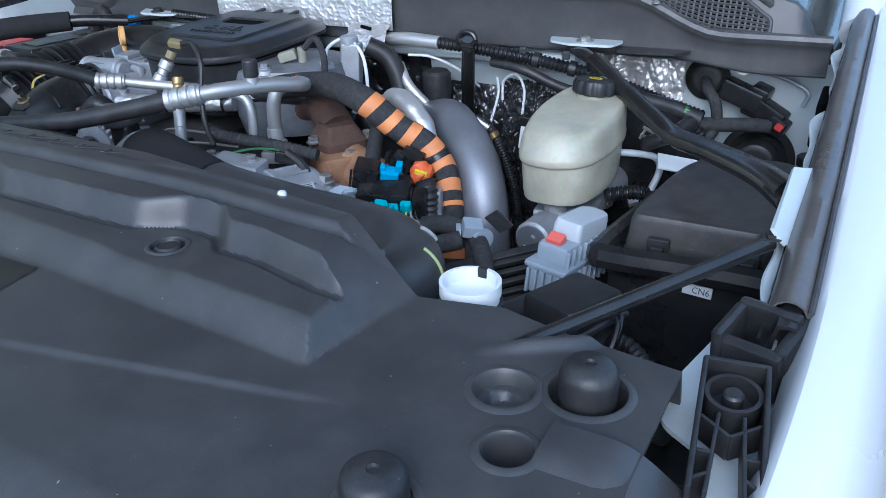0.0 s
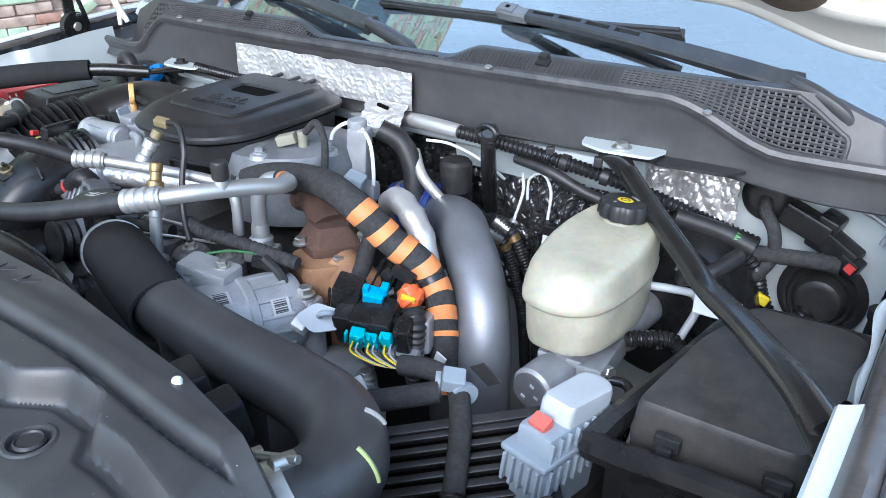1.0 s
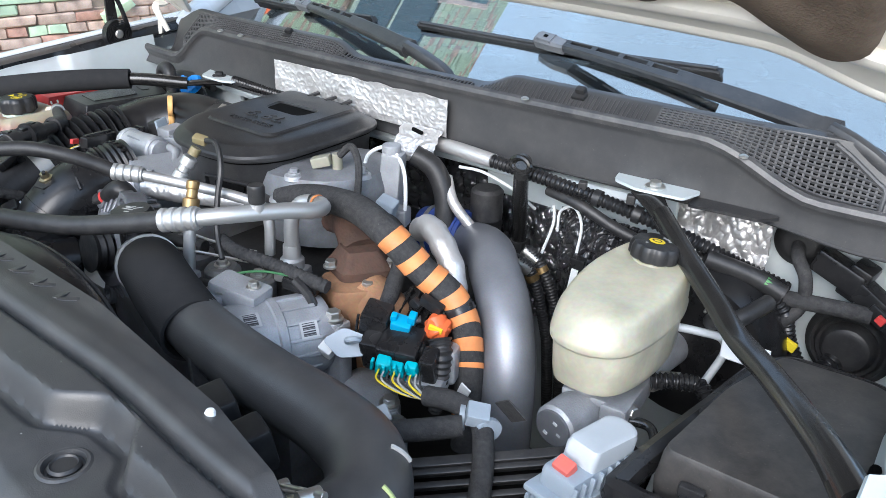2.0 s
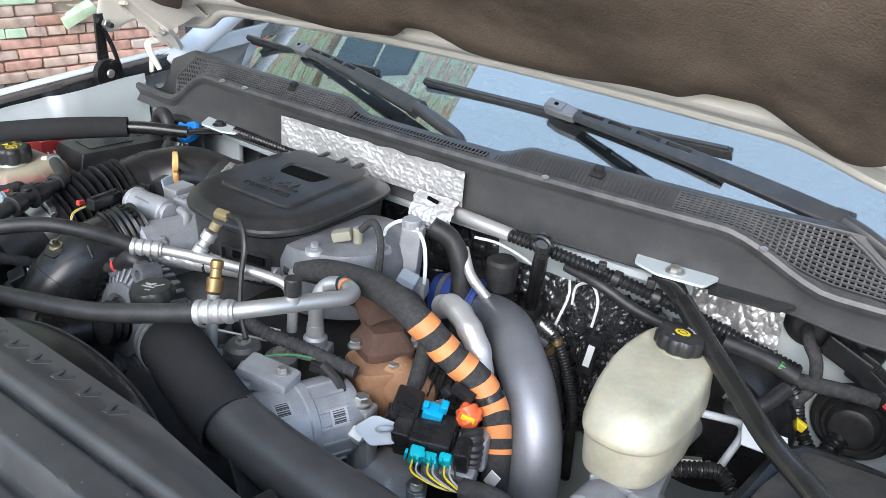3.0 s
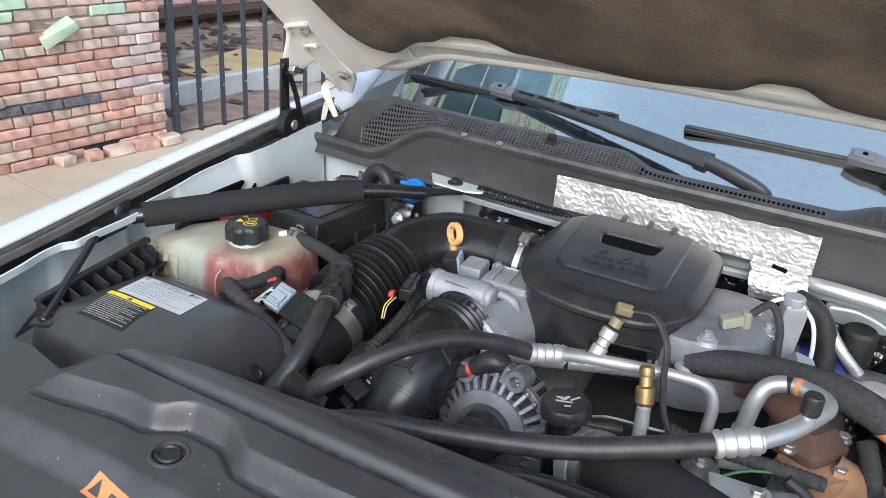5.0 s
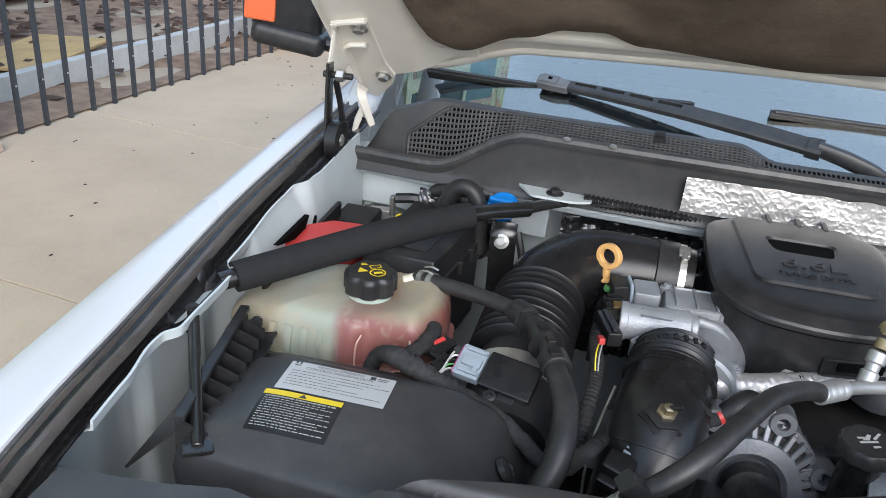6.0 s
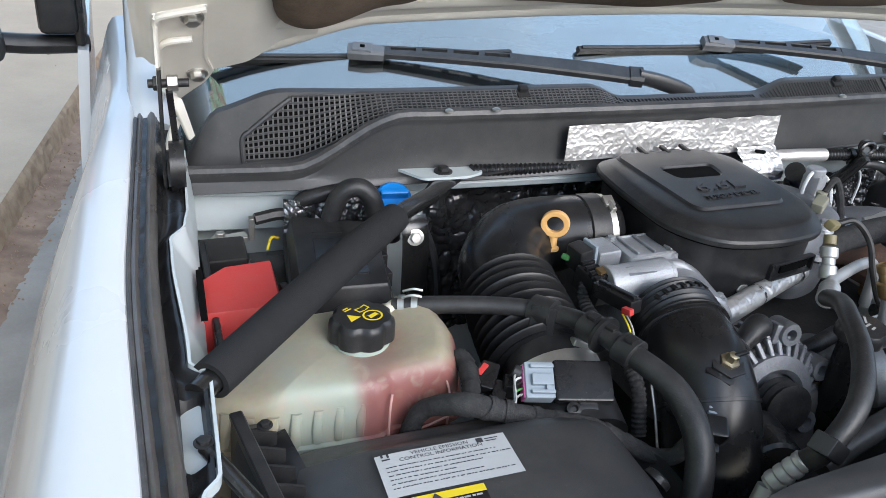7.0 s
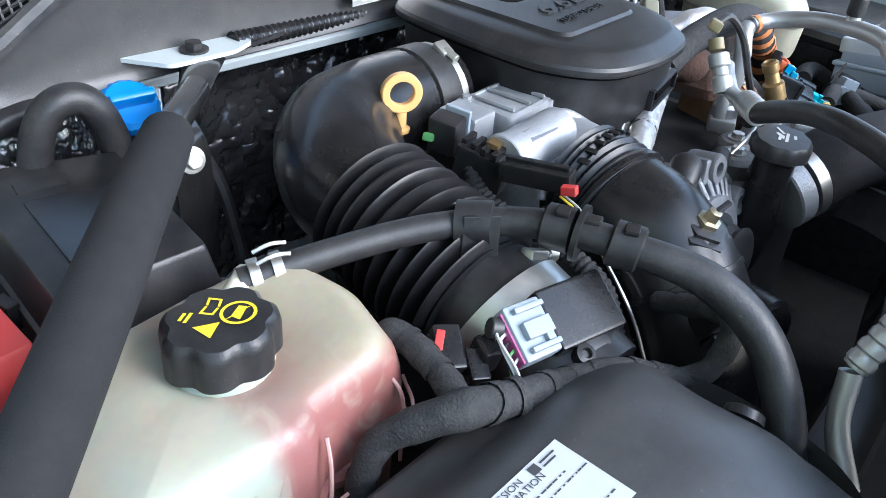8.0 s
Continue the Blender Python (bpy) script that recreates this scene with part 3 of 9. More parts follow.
for sx in (-0.80, 0.90):
    wheel = part("wheel", lathe([(0.24, -0.13), (0.36, -0.13), (0.40, -0.09), (0.40, 0.09), (0.36, 0.13), (0.24, 0.13)], pose(sx, -0.38, GROUND_Z + 0.40, 0, 90, 0), 40), RUBBER, truck)
    part("rim", lathe([(0.10, -0.08), (0.235, -0.12), (0.235, 0.12), (0.10, 0.08)], pose(sx, -0.38, GROUND_Z + 0.40, 0, 90, 0), 32), ALLOY, wheel)


# cowl panel
def lip_z(x):
    u = abs(x - MID)
    drop = 0.076 - 0.022 * sm((x - 0.08) / 0.08)
    return 1.513 - drop * sm((u - 0.525) / 0.16) - 0.006 * (u / 0.8) ** 2


def top_z(x):
    """The rear edge: lower in the middle stretch, where the mesh is narrow."""
    u = abs(x - MID)
    return 1.537 - 0.022 * (1 - sm((u - 0.135) / 0.07)) - 0.010 * (u / 0.8) ** 2 - 0.03 * sm((u - 0.68) / 0.11)


def cowl_point(x, t):
    """Across the cowl from the foot of its face to the glass; t from 0 to 9."""
    u = abs(x - MID)
    l, h = lip_z(x), top_z(x) - 0.09 * sm((u - 0.77) / 0.07)
    bow = 0.060 * (u / 0.83) ** 2
    far = 0.030 * sm((u - 0.54) / 0.14)
    right = sm((x - 0.08) / 0.08)
    foot = 1.428 - 0.012 * (u / 0.8) ** 2 * (1 - 0.8 * right) - 0.016 * right * sm((u - 0.60) / 0.15)
    rows = [(0.012 + 0.005 * right, foot - 0.010 + 0.008 * right), (0.020, foot), (0.022, l - 0.012), (0.016, l), (0.032, l + 0.002), (0.046 + far, l - 0.013), (0.086 + 0.3 * far, h - 0.003), (0.098 + 0.3 * far, h), (0.138, h - 0.030), (0.170, h - 0.075)]
    i = min(int(t), len(rows) - 2)
    k = t - i
    y, z = (rows[i][j] * (1 - k) + rows[i + 1][j] * k for j in (0, 1))
    return (x, y + bow, z)


cowl = part("cowl_panel", thick(sheet(lin(-0.80, 0.87, 160), [0, 1, 1.5, 2, 2.6, 3, 3.5, 4, 4.5, 5, 5.5, 6, 6.5, 7, 8, 9], cowl_point), 0.003), COVER, truck, "dark grey moulded plastic cowl panel")
part("cowl_seal", tube([Vector(cowl_point(x, 3.4)) + Vector((0, 0, 0.004)) for x in lin(-0.80, 0.87, 40)], 0.0085, 8, 2), SEAL, cowl, "black rubber cowl seal")


def grille_end(x, x0, x1):
    """How far up the slope the mesh reaches: cut off aslant at the outer ends."""
    out = x0 if x0 < MID - 0.3 else x1
    return 5.93 - 0.46 * (1 - min(1.0, abs(x - out) / 0.075))


def grille(x0, x1, pitch, rows, w):
    """A moulded mesh of upright and level bars on the slope of the cowl."""
    bm = bmesh.new()

    def bar(a, b, w):
        a, b = Vector(a), Vector(b)
        d = (b - a).normalized()
        n = Vector((0, -0.5, 0.87))
        s = d.cross(n).normalized() * w
        vs = [bm.verts.new(p + q + r) for p in (a, b) for r in (n * 0.0040, n * -0.001) for q in (s, -s)]
        for q in ((0, 1, 5, 4), (2, 3, 7, 6), (0, 2, 6, 4), (1, 3, 7, 5)):
            bm.faces.new([vs[k] for k in q])
    n = int(round((x1 - x0) / pitch))
    for i in range(n + 1):
        x = x0 + (x1 - x0) * i / n
        bar(cowl_point(x, 5.10), cowl_point(x, grille_end(x, x0, x1)), w)
    xs = lin(x0, x1, int((x1 - x0) / 0.006))
    for j in range(rows):
        t = 5.10 + 0.83 * j / (rows - 1)
        for a, b in zip(xs, xs[1:]):
            if t > max(grille_end(a, x0, x1), grille_end(b, x0, x1)) + 0.02:
                continue
            if top_z(a) - lip_z(a) < 0.013 and j % 3 and j != rows - 1:
                continue
            bar(cowl_point(a, t), cowl_point(b, t), w)
    bmesh.ops.recalc_face_normals(bm, faces=bm.faces)
    return bm


for x0, x1, pitch, rows, w in ((-0.705, 0.160, 0.0072, 10, 0.0011), (0.480, 0.775, 0.0088, 11, 0.0014)):
    # the cowl is closed here: a black sheet paints the shade between the bars
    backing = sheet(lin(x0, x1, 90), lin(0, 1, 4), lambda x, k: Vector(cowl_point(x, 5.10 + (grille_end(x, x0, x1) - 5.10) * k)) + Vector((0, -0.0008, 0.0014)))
    part("grille_backing", backing, GAP_SHADE, cowl, "black sheet for the shade behind the mesh")
    part("grille", grille(x0, x1, pitch, rows, w), GRILLE, cowl, "dark grey plastic mesh grille")
    out, way = (x0, 1) if x0 < MID - 0.3 else (x1, -1)
    part("grille_frame", tube([Vector(cowl_point(out, 5.08)), Vector(cowl_point(out, 5.46))] + [Vector(cowl_point(out + way * d, grille_end(out + way * d, x0, x1) + 0.02)) for d in (0.012, 0.030, 0.050, 0.070)], 0.0042, 8, 4), COVER, cowl, "smooth slanting border of the mesh")
# fine ribs on the closed stretch of the cowl
ribs = bmesh.new()
for i in range(43):
    x = 0.178 + i * 0.0068
    ribs = merge(ribs, tube([Vector(cowl_point(x, 5.15)) + V(0, 0, 0.0008), Vector(cowl_point(x, 5.9)) + V(0, 0, 0.0008)], 0.0012, 4, 1))
part("rib_strip", ribs, COVER, cowl, "finely ribbed cowl strip")
for x in (-0.29, 0.354):
    part("cowl_clip", merge(rbox(Vector(cowl_point(x, 5.85)) + V(0, 0, 0.006), (0.016, 0.012, 0.014), (30, 0, 0), 0.003), rbox(Vector(cowl_point(x, 5.75)) + V(0, 0, 0.003), (0.022, 0.014, 0.006), (30, 0, 0), 0.002)), PLASTIC, cowl)
for x in (-0.43, -0.36, 0.301, 0.62):
    part("cowl_rivet", lathe([(0.006, 0), (0.006, 0.002), (0.003, 0.004)], Matrix.Translation(Vector(cowl_point(x, 3.0)) + V(0, -0.004, 0.012)), 12), ZINC, cowl)


# windshield
def glass_z(x, y):
    u = (x - MID) / 0.80
    return 1.458 + 0.70 * (y - 0.13) - 0.07 * u * u - 0.03 * u ** 6


part("windshield", thick(sheet(lin(-0.80, 0.87, 40), lin(0.11, 0.87, 30), lambda x, y: (x, y + 0.10 * ((x - MID) / 0.8) ** 2, glass_z(x, y))), 0.005), GLASS, truck, "clean laminated windshield glass")
part("dashboard", sheet(lin(-0.80, 0.87, 30), lin(0.10, 1.2, 12), lambda x, y: (x, y + 0.10 * ((x - MID) / 0.8) ** 2, min(glass_z(x, y) - 0.035, 1.50 - 0.02 * (y - 0.1)))), SMOOTHBLACK, truck, "black dashboard top")
part("cab_roof", thick(sheet(lin(-0.72, 0.79, 20), lin(0.86, 2.2, 10), lambda x, y: (x, y + 0.10 * ((x - MID) / 0.8) ** 2 * (2.2 - y) / 1.34, 1.972 - 0.07 * ((x - MID) / 0.8) ** 2 + 0.03 * math.sin((y - 0.86) * 2.1))), 0.02), WHITE, truck)
part("cab_back", rbox((MID, 2.2, 1.35), (1.66, 0.04, 1.25), bevel=0.02), WHITE, truck)
for s in (-1, 1):
    sx = (lambda x: x) if s < 0 else mirror_x
    part("pillar", tube([(sx(-0.83), 0.20, 1.45), (sx(-0.81), 0.58, 1.67), (sx(-0.75), 0.94, 1.91)], 0.032, 10, 6), WHITE, truck, "white windshield pillar")
    part("door_panel", thick(sheet(lin(0.668, 2.2, 12), lin(0.5, 1.46, 10), lambda y, z: (sx(-0.935 - 0.03 * math.sin((z - 0.5) * 3.2)), y, z)), 0.02), WHITE, truck, "white door")

# hood
HOOD_TILT = radians(41)


def hood_point(x, d, h=0.0):
    """d metres up the raised hood from its rear edge, h metres below its skin."""
    u = (x - MID) / 0.83
    c, s = math.cos(HOOD_TILT), math.sin(HOOD_TILT)
    return (x, 0.135 - d * c - h * s, 1.657 + d * s - h * c - 0.012 * u * u)


def hood_edge(x):
    u = abs(x - MID) / 0.83
    return -0.045 * u * u - 0.07 * sm((u - 0.66) / 0.22)


hood = part("hood", thick(sheet(lin(-0.82, 0.89, 90), [0, 0.01, 0.03, 0.06, 0.1, 0.16, 0.25, 0.4, 0.6, 0.8, 1], lambda x, t: hood_point(x, hood_edge(x) + (1.24 - hood_edge(x)) * t)), 0.02), CREAM, truck, "raised hood, cream painted inside")
part("hood_rim", tube([Vector(hood_point(x, hood_edge(x) + 0.012, 0.012)) for x in lin(-0.80, 0.87, 50)], 0.013, 10, 2), CREAM, hood)
part("hood_beam", tube([Vector(hood_point(x, hood_edge(x) * 0.6 + 0.062, 0.020)) for x in lin(-0.74, 0.81, 40)], [0.030] * 40, 12, 2, flat=0.5), CREAM, hood, "pressed inner hood beam")


def liner_edge(x):
    """The scalloped lower edge of the felt: it hangs low at both corners and rises at three notches."""
    u = abs(x - MID)
    bump = sum(0.030 * sm((1 - abs(x - c) / w) / 0.7) for c, w in ((-0.430, 0.085), (0.060, 0.075), (0.545, 0.085)))
    hang = -0.062 * math.exp(-((u - 0.655) / 0.060) ** 2) - 0.012 * math.exp(-((u - 0.20) / 0.12) ** 2)
    return 0.100 + bump + hang + 0.11 * sm((u - 0.675) / 0.045) ** 2


part("hood_liner", thick(sheet(lin(-0.680, 0.750, 220), lin(0, 1, 40), lambda x, t: Vector(hood_point(x, liner_edge(x) + (1.12 - liner_edge(x)) * t, 0.040 + 0.016 * math.sin(min(1, t * 16) * math.pi / 2) + 0.016 * noise.noise(Vector((x * 3.2, t * 6, 1))) + 0.004 * noise.noise(Vector((x * 9, t * 22, 4)))))), 0.012), LINER, hood, "dark brown felt hood liner with a scalloped edge")

# passenger hinge: bolted leaf, pin, spiral spring, strap
def leaf_at(x, d, h):
    return Vector(hood_point(x, d, h)) + V(0.012, -0.013, 0.006)


def corner_low(x):
    return -0.062 - 0.024 * sm(1 - abs(x + 0.765) / 0.075) + 0.012 * sm((x + 0.70) / 0.08)


def corner_panel(x, t):
    low = corner_low(x)
    h = 0.052 - 0.030 * sm((x + 0.715) / 0.07) - 0.012 * sm((-0.826 - x) / 0.016)
    d = low + (0.42 - low) * t
    return leaf_at(x, d, h - 0.030 * sm(1 - t / 0.025))


part("hood_corner", thick(sheet(lin(-0.850, -0.610, 48), [0, 0.006, 0.014, 0.025, 0.05, 0.1, 0.2, 0.35, 0.5, 0.75, 1.0], corner_panel), 0.004), CREAM, hood, "cream pressed hood corner")
hinge = part("hood_hinge", merge(
    strap([V(-0.810, 0.016, 1.600), V(-0.811, 0.016, 1.540), V(-0.812, 0.020, 1.470), V(-0.812, 0.034, 1.420)], [0.022, 0.024, 0.028, 0.030], 0.005, V(1, 0, 0)),
    strap([V(-0.806, 0.012, 1.470), V(-0.806, 0.050, 1.428), V(-0.806, 0.094, 1.388)], [0.050, 0.040, 0.034], 0.006, V(1, 0, 0)),
    rbox((-0.800, 0.060, 1.360), (0.022, 0.10, 0.060), (-14, 0, 0), 0.005)), GLOSSBLACK, truck, "black steel hood hinge")
def spiral(i, x):
    a, r = i * 0.40, 0.008 + 0.000245 * i
    return (x, 0.017 + r * math.cos(a), 1.472 + r * math.sin(a))


part("coil_spring", thick(sheet(lin(0, 109, 220), [-0.806, -0.788], spiral), 0.0022), SMOOTHBLACK, hinge, "flat black spiral spring")
part("spring_arbor", lathe([(0.010, 0), (0.010, 0.012), (0.008, 0.014), (0.002, 0.0145)], aim((-0.800, 0.017, 1.472), (0, 0.017, 1.472)), 20), ZINC, hinge, "slotted spring arbor")
part("spring_tail", strap([V(-0.796, 0.045, 1.466), V(-0.796, 0.042, 1.435), V(-0.796, 0.022, 1.418), V(-0.796, 0.006, 1.412)][::-1], [0.006, 0.014, 0.012, 0.008], 0.014, V(1, 0, 0)), SMOOTHBLACK, hinge, "hooked spring tail")
part("spring_end", strap([V(-0.796, 0.046, 1.484), V(-0.798, 0.034, 1.530), V(-0.800, 0.018, 1.570)], [0.008, 0.008, 0.008], 0.008, V(1, 0, 0)), SMOOTHBLACK, hinge)
part("arm_bolt", hexbolt((-0.802, 0.094, 1.388), (0, 0.094, 1.42), 0.010, 0.010), ZINC, hinge)

LEAF = rounded([(-0.822, 0.086), (-0.762, 0.104), (-0.760, -0.036), (-0.751, -0.074), (-0.762, -0.108), (-0.784, -0.142), (-0.800, -0.168), (-0.817, -0.165), (-0.823, -0.100)], 0.006, 4)
leaf = bmesh.new()
rings = [[leaf.verts.new(leaf_at(-0.790 + (x + 0.790) * k, d * k, h)) for x, d in LEAF] for k, h in ((1.0, 0.050), (1.0, 0.058), (0.98, 0.0595), (0.86, 0.0595), (0.80, 0.0575), (0.3, 0.0575))]
for a, b in zip(rings, rings[1:]):
    for i in range(len(LEAF)):
        leaf.faces.new((a[i], a[(i + 1) % len(LEAF)], b[(i + 1) % len(LEAF)], b[i]))
leaf.faces.new(rings[-1])
bmesh.ops.recalc_face_normals(leaf, faces=leaf.faces)
part("hinge_leaf", leaf, CREAM, hinge, "cream hinge leaf bolted to the hood")


def leaf_flange(d, t):
    """The leaf's folded side, which reaches forward to the pin."""
    reach = 0.010 + 0.062 * sm((0.058 - abs(d - 0.020)) / 0.045)
    return leaf_at(-0.822 + 0.003 * math.sin(t * math.pi), d, 0.056 + reach * t)


part("leaf_flange", thick(sheet(lin(-0.155, 0.086, 40), lin(0, 1, 8), leaf_flange), 0.0035), CREAM, hinge, "folded side of the leaf")
for row in ([(-0.822, 0.066), (-0.818, 0.084), (-0.800, 0.093), (-0.764, 0.103)], [(-0.822, -0.030), (-0.820, 0.004), (-0.808, 0.023), (-0.780, 0.028)]):
    part("leaf_lip", tube([leaf_at(x, d, 0.062) for x, d in row], 0.0045, 8, 6), CREAM, hinge, "rolled lip")
part("hinge_arm", strap([leaf_at(-0.812, -0.100, 0.075), V(-0.790, 0.118, 1.520), V(-0.775, 0.134, 1.466)], [0.022, 0.016, 0.011], 0.005, V(0.5, -0.8, 0.3)), CREAM, hinge, "cream pressed hinge arm")
part("hinge_arm", strap([V(-0.790, 0.126, 1.498), V(-0.800, 0.131, 1.474), V(-0.808, 0.134, 1.446)], [0.010, 0.012, 0.008], 0.005, V(0.5, -0.8, 0.3)), CREAM, hinge)
for x, d in ((-0.780, 0.078), (-0.773, -0.078)):
    q = leaf_at(x, d, 0.058)
    part("hinge_bolt", hexbolt(q, q + V(0, -0.66, -0.75), 0.0095, 0.011, 1.5), ZINC, hinge, "bright hinge bolt")
part("hinge_pin", merge(rod((-0.824, 0.025, 1.578), (-0.776, 0.025, 1.578), 0.0055, 12), rod((-0.818, 0.025, 1.578), (-0.810, 0.025, 1.578), 0.009, 6)), DARKMETAL, hinge, "dark threaded pin")
part("pin_nut", rod((-0.802, 0.025, 1.578), (-0.789, 0.025, 1.578), 0.0105, 6, 0.001), ZINC, hinge, "bright nut")

# door mirror
mirror = part("side_mirror", rbox((-1.150, 0.70, 1.615), (0.175, 0.12, 0.29), (0, 4, 8), 0.035, 4), SMOOTHBLACK, truck, "large black towing mirror")
part("lower_housing", rbox((-1.150, 0.69, 1.478), (0.178, 0.13, 0.055), (0, 9, 8), 0.02, 3), PLASTIC, mirror, "dark grey lower mirror housing")
part("mirror_arm", tube([(-1.09, 0.70, 1.470), (-1.02, 0.71, 1.462), (-0.92, 0.74, 1.455)], 0.021, 10, 5, flat=0.9), PLASTIC, mirror)
part("upper_arm", rbox((-0.965, 0.72, 1.535), (0.070, 0.09, 0.10), (0, 0, 0), 0.012), SMOOTHBLACK, mirror)
part("indicator", rbox((-1.205, 0.632, 1.560), (0.075, 0.014, 0.085), (0, 4, 8), 0.005), ORANGEPL, mirror, "amber indicator lens")
part("mirror_sail", rbox((-0.93, 0.80, 1.54), (0.02, 0.22, 0.16), (0, 0, 0), 0.008), SMOOTHBLACK, mirror)

# wipers
def wiper(pivot, elbow, joint, tip_a, tip_b):
    p, e, j, a, b = (Vector(q) for q in (pivot, elbow, joint, tip_a, tip_b))
    n = Vector((0, -0.57, 0.82))
    d = (j - e).normalized()
    s = d.cross(n).normalized()
    s = s if s.y > 0 else -s
    at = lambda t: e.lerp(j, t) + n * 0.010 * math.sin(t * math.pi)
    arm = part("wiper_arm", strap([at(0.0), at(0.2), at(0.46)], [0.030, 0.030, 0.027], 0.013, n), WIPER, truck, "satin black wiper arm")
    part("arm_rail", strap([at(0.44) - s * 0.005, at(0.72) - s * 0.004, at(0.95) - s * 0.002], [0.017, 0.015, 0.012], 0.013, n), WIPER, arm)
    part("arm_rail", strap([at(0.44) + s * 0.0118, at(0.72) + s * 0.0110, at(0.95) + s * 0.0095], [0.0032, 0.0032, 0.0032], 0.010, n), WIPER, arm)
    for k in range(5):
        t = 0.46 + 0.112 * k
        part("arm_bridge", strap([at(t) + s * 0.006, at(t + 0.022) + s * 0.006], [0.013, 0.013], 0.011, n, 2), WIPER, arm)
    part("arm_shroud", merge(tube([p + V(0, 0.012, -0.035), p, p.lerp(e, 0.5) + n * 0.006, e], [0.015, 0.016, 0.017, 0.0155], 12, 6, flat=0.75), strap([e.lerp(j, -0.02), e.lerp(j, 0.03)], [0.034, 0.032], 0.020, n, 2)), WIPER, arm, "black arm shroud")
    part("arm_head", merge(strap([at(0.93) - n * 0.002, at(1.0) + n * 0.002, j + d * 0.028], [0.020, 0.027, 0.024], 0.018, n), strap([j - d * 0.010 + n * 0.010, j + d * 0.022 + n * 0.010], [0.020, 0.018], 0.006, n, 2)), WIPERGREY, arm, "dull grey arm head")
    part("head_window", strap([j + d * 0.002 + n * 0.0135, j + d * 0.010 + n * 0.0135], [0.006, 0.006], 0.001, n, 2), GAP_SHADE, arm)
    m = [a.lerp(b, t) - n * (0.004 + 0.006 * math.sin(t * math.pi)) for t in lin(0, 1, 8)]
    part("wiper_blade", merge(strap(m, [0.012] * 3, 0.010, n, 3), strap([q - n * 0.012 for q in m], [0.004] * 3, 0.016, n, 3)), RUBBER, arm, "black rubber wiper blade")
    part("blade_spine", strap([a.lerp(b, t) + n * (0.003 - 0.006 * math.sin(t * math.pi)) for t in lin(0.01, 0.99, 6)], [0.006] * 3, 0.005, n, 3), WIPER, arm, "blade spine")


wiper((0.064, 0.137, 1.500), (-0.040, 0.150, 1.532), (-0.482, 0.305, 1.541), (-0.736, 0.372, 1.520), (-0.228, 0.262, 1.548))
wiper((0.765, 0.150, 1.495), (0.690, 0.158, 1.530), (0.199, 0.249, 1.562), (-0.101, 0.252, 1.556), (0.499, 0.257, 1.562))

# ---- radiator cover ----
PINS = (-0.344, -0.115, 0.401)


FLAT = 1.385
HOLES = ((0.754, -0.793, 0.0215, 0.010), (0.754, -0.795, 0.012, 0.006), (0.807, -0.771, 0.0265, 0.045), (0.782, -0.849, 0.0165, 0.06), (0.733, -0.923, 0.021, 0.045))


def cl(t, soft=0.12):
    """A straight ramp from 0 to 1 with slightly eased corners."""
    t = max(0.0, min(1.0, t))
    return t * (1 - soft) + soft * t * t * (3 - 2 * t)


def ramp(u, *rows):
    """Straight pieces through (u, value) rows."""
    for (a, p), (b, q) in zip(rows, rows[1:]):
        if u <= b:
            return p + (q - p) * max(0.0, (u - a) / (b - a))
    return rows[-1][1]


def rear_edge(x):
    """The cover's edge towards the engine."""
    return ramp(abs(x - MID), (0, -0.622), (0.2, -0.626), (0.42, -0.654), (0.52, -0.682), (0.60, -0.708), (0.672, -0.693), (0.731, -0.707), (0.82, -0.717))


def cover_z(x, y):
    u = abs(x - MID)
    foot = -0.798 - 0.036 * min(1, u / 0.576)
    end_line = 0.576 + (y + 0.834) * 0.19
    facet = 0.022 + 0.50 * max(0.0, min(0.13, y + 0.834))
    end = cl((end_line - u) / facet, 0.3)
    front = cl((y - foot) / 0.030, 0.6)
    dip = sm((u - 0.30) / 0.05) * (1 - sm((u - 0.385) / 0.04))
    step = -0.744 + 0.026 * dip - 0.02 * sm((u - 0.44) / 0.12) + 0.012 * (1 - sm((u - 0.06) / 0.05))
    groove_y = -0.691 - (0.018 * sm((u - 0.28) / 0.25) if x > MID else -0.004 * sm(u / 0.4))
    shelf = 0.024 - 0.004 * dip
    rise = sm((y - step) / 0.014)
    roll = shelf + (0.046 - shelf) * rise - 0.004 * sm((step + 0.006 - y) / 0.006) * sm((y - step + 0.012) / 0.006)
    roll -= 0.0105 * math.exp(-((y - groove_y) / 0.0045) ** 2)
    roll += 0.004 * sm((y - groove_y) / 0.012) - 0.008 * sm((y - groove_y - 0.022) / 0.03)
    seat = 0.004 * cl((0.055 - abs(x + 0.128)) / 0.006) * cl((step - 0.002 - y) / 0.006) * cl((y + 0.785) / 0.005)
    z = FLAT + min((roll - seat) * front, 0.050 * end)
    z -= 0.03 * sm((-0.985 - y) / 0.1)
    crease = -0.911 + (x - 0.371) * 0.2 if x > 0.2 else -0.945
    z -= 0.003 * cl((crease - y) / 0.006) * (1 - sm((x - 0.60) / 0.08))
    # a raised pointed fin behind the hood stops
    d = (y + 0.757) - (x - 0.715) * 0.62
    z += 0.007 * cl((0.012 - abs(d)) / 0.010, 0.5) * sm((x - 0.705) / 0.05) * sm((0.80 - x) / 0.02)
    for hx, hy, r, dep in HOLES:
        d = math.hypot(x - hx, y - hy)
        if d < r + 0.004:
            z -= dep * (1 - sm((d - r + 0.0015) / 0.003))
    for px in PINS:
        d = math.hypot(x - px, y + 0.758)
        z -= 0.004 * (1 - sm((d - 0.016) / 0.003))
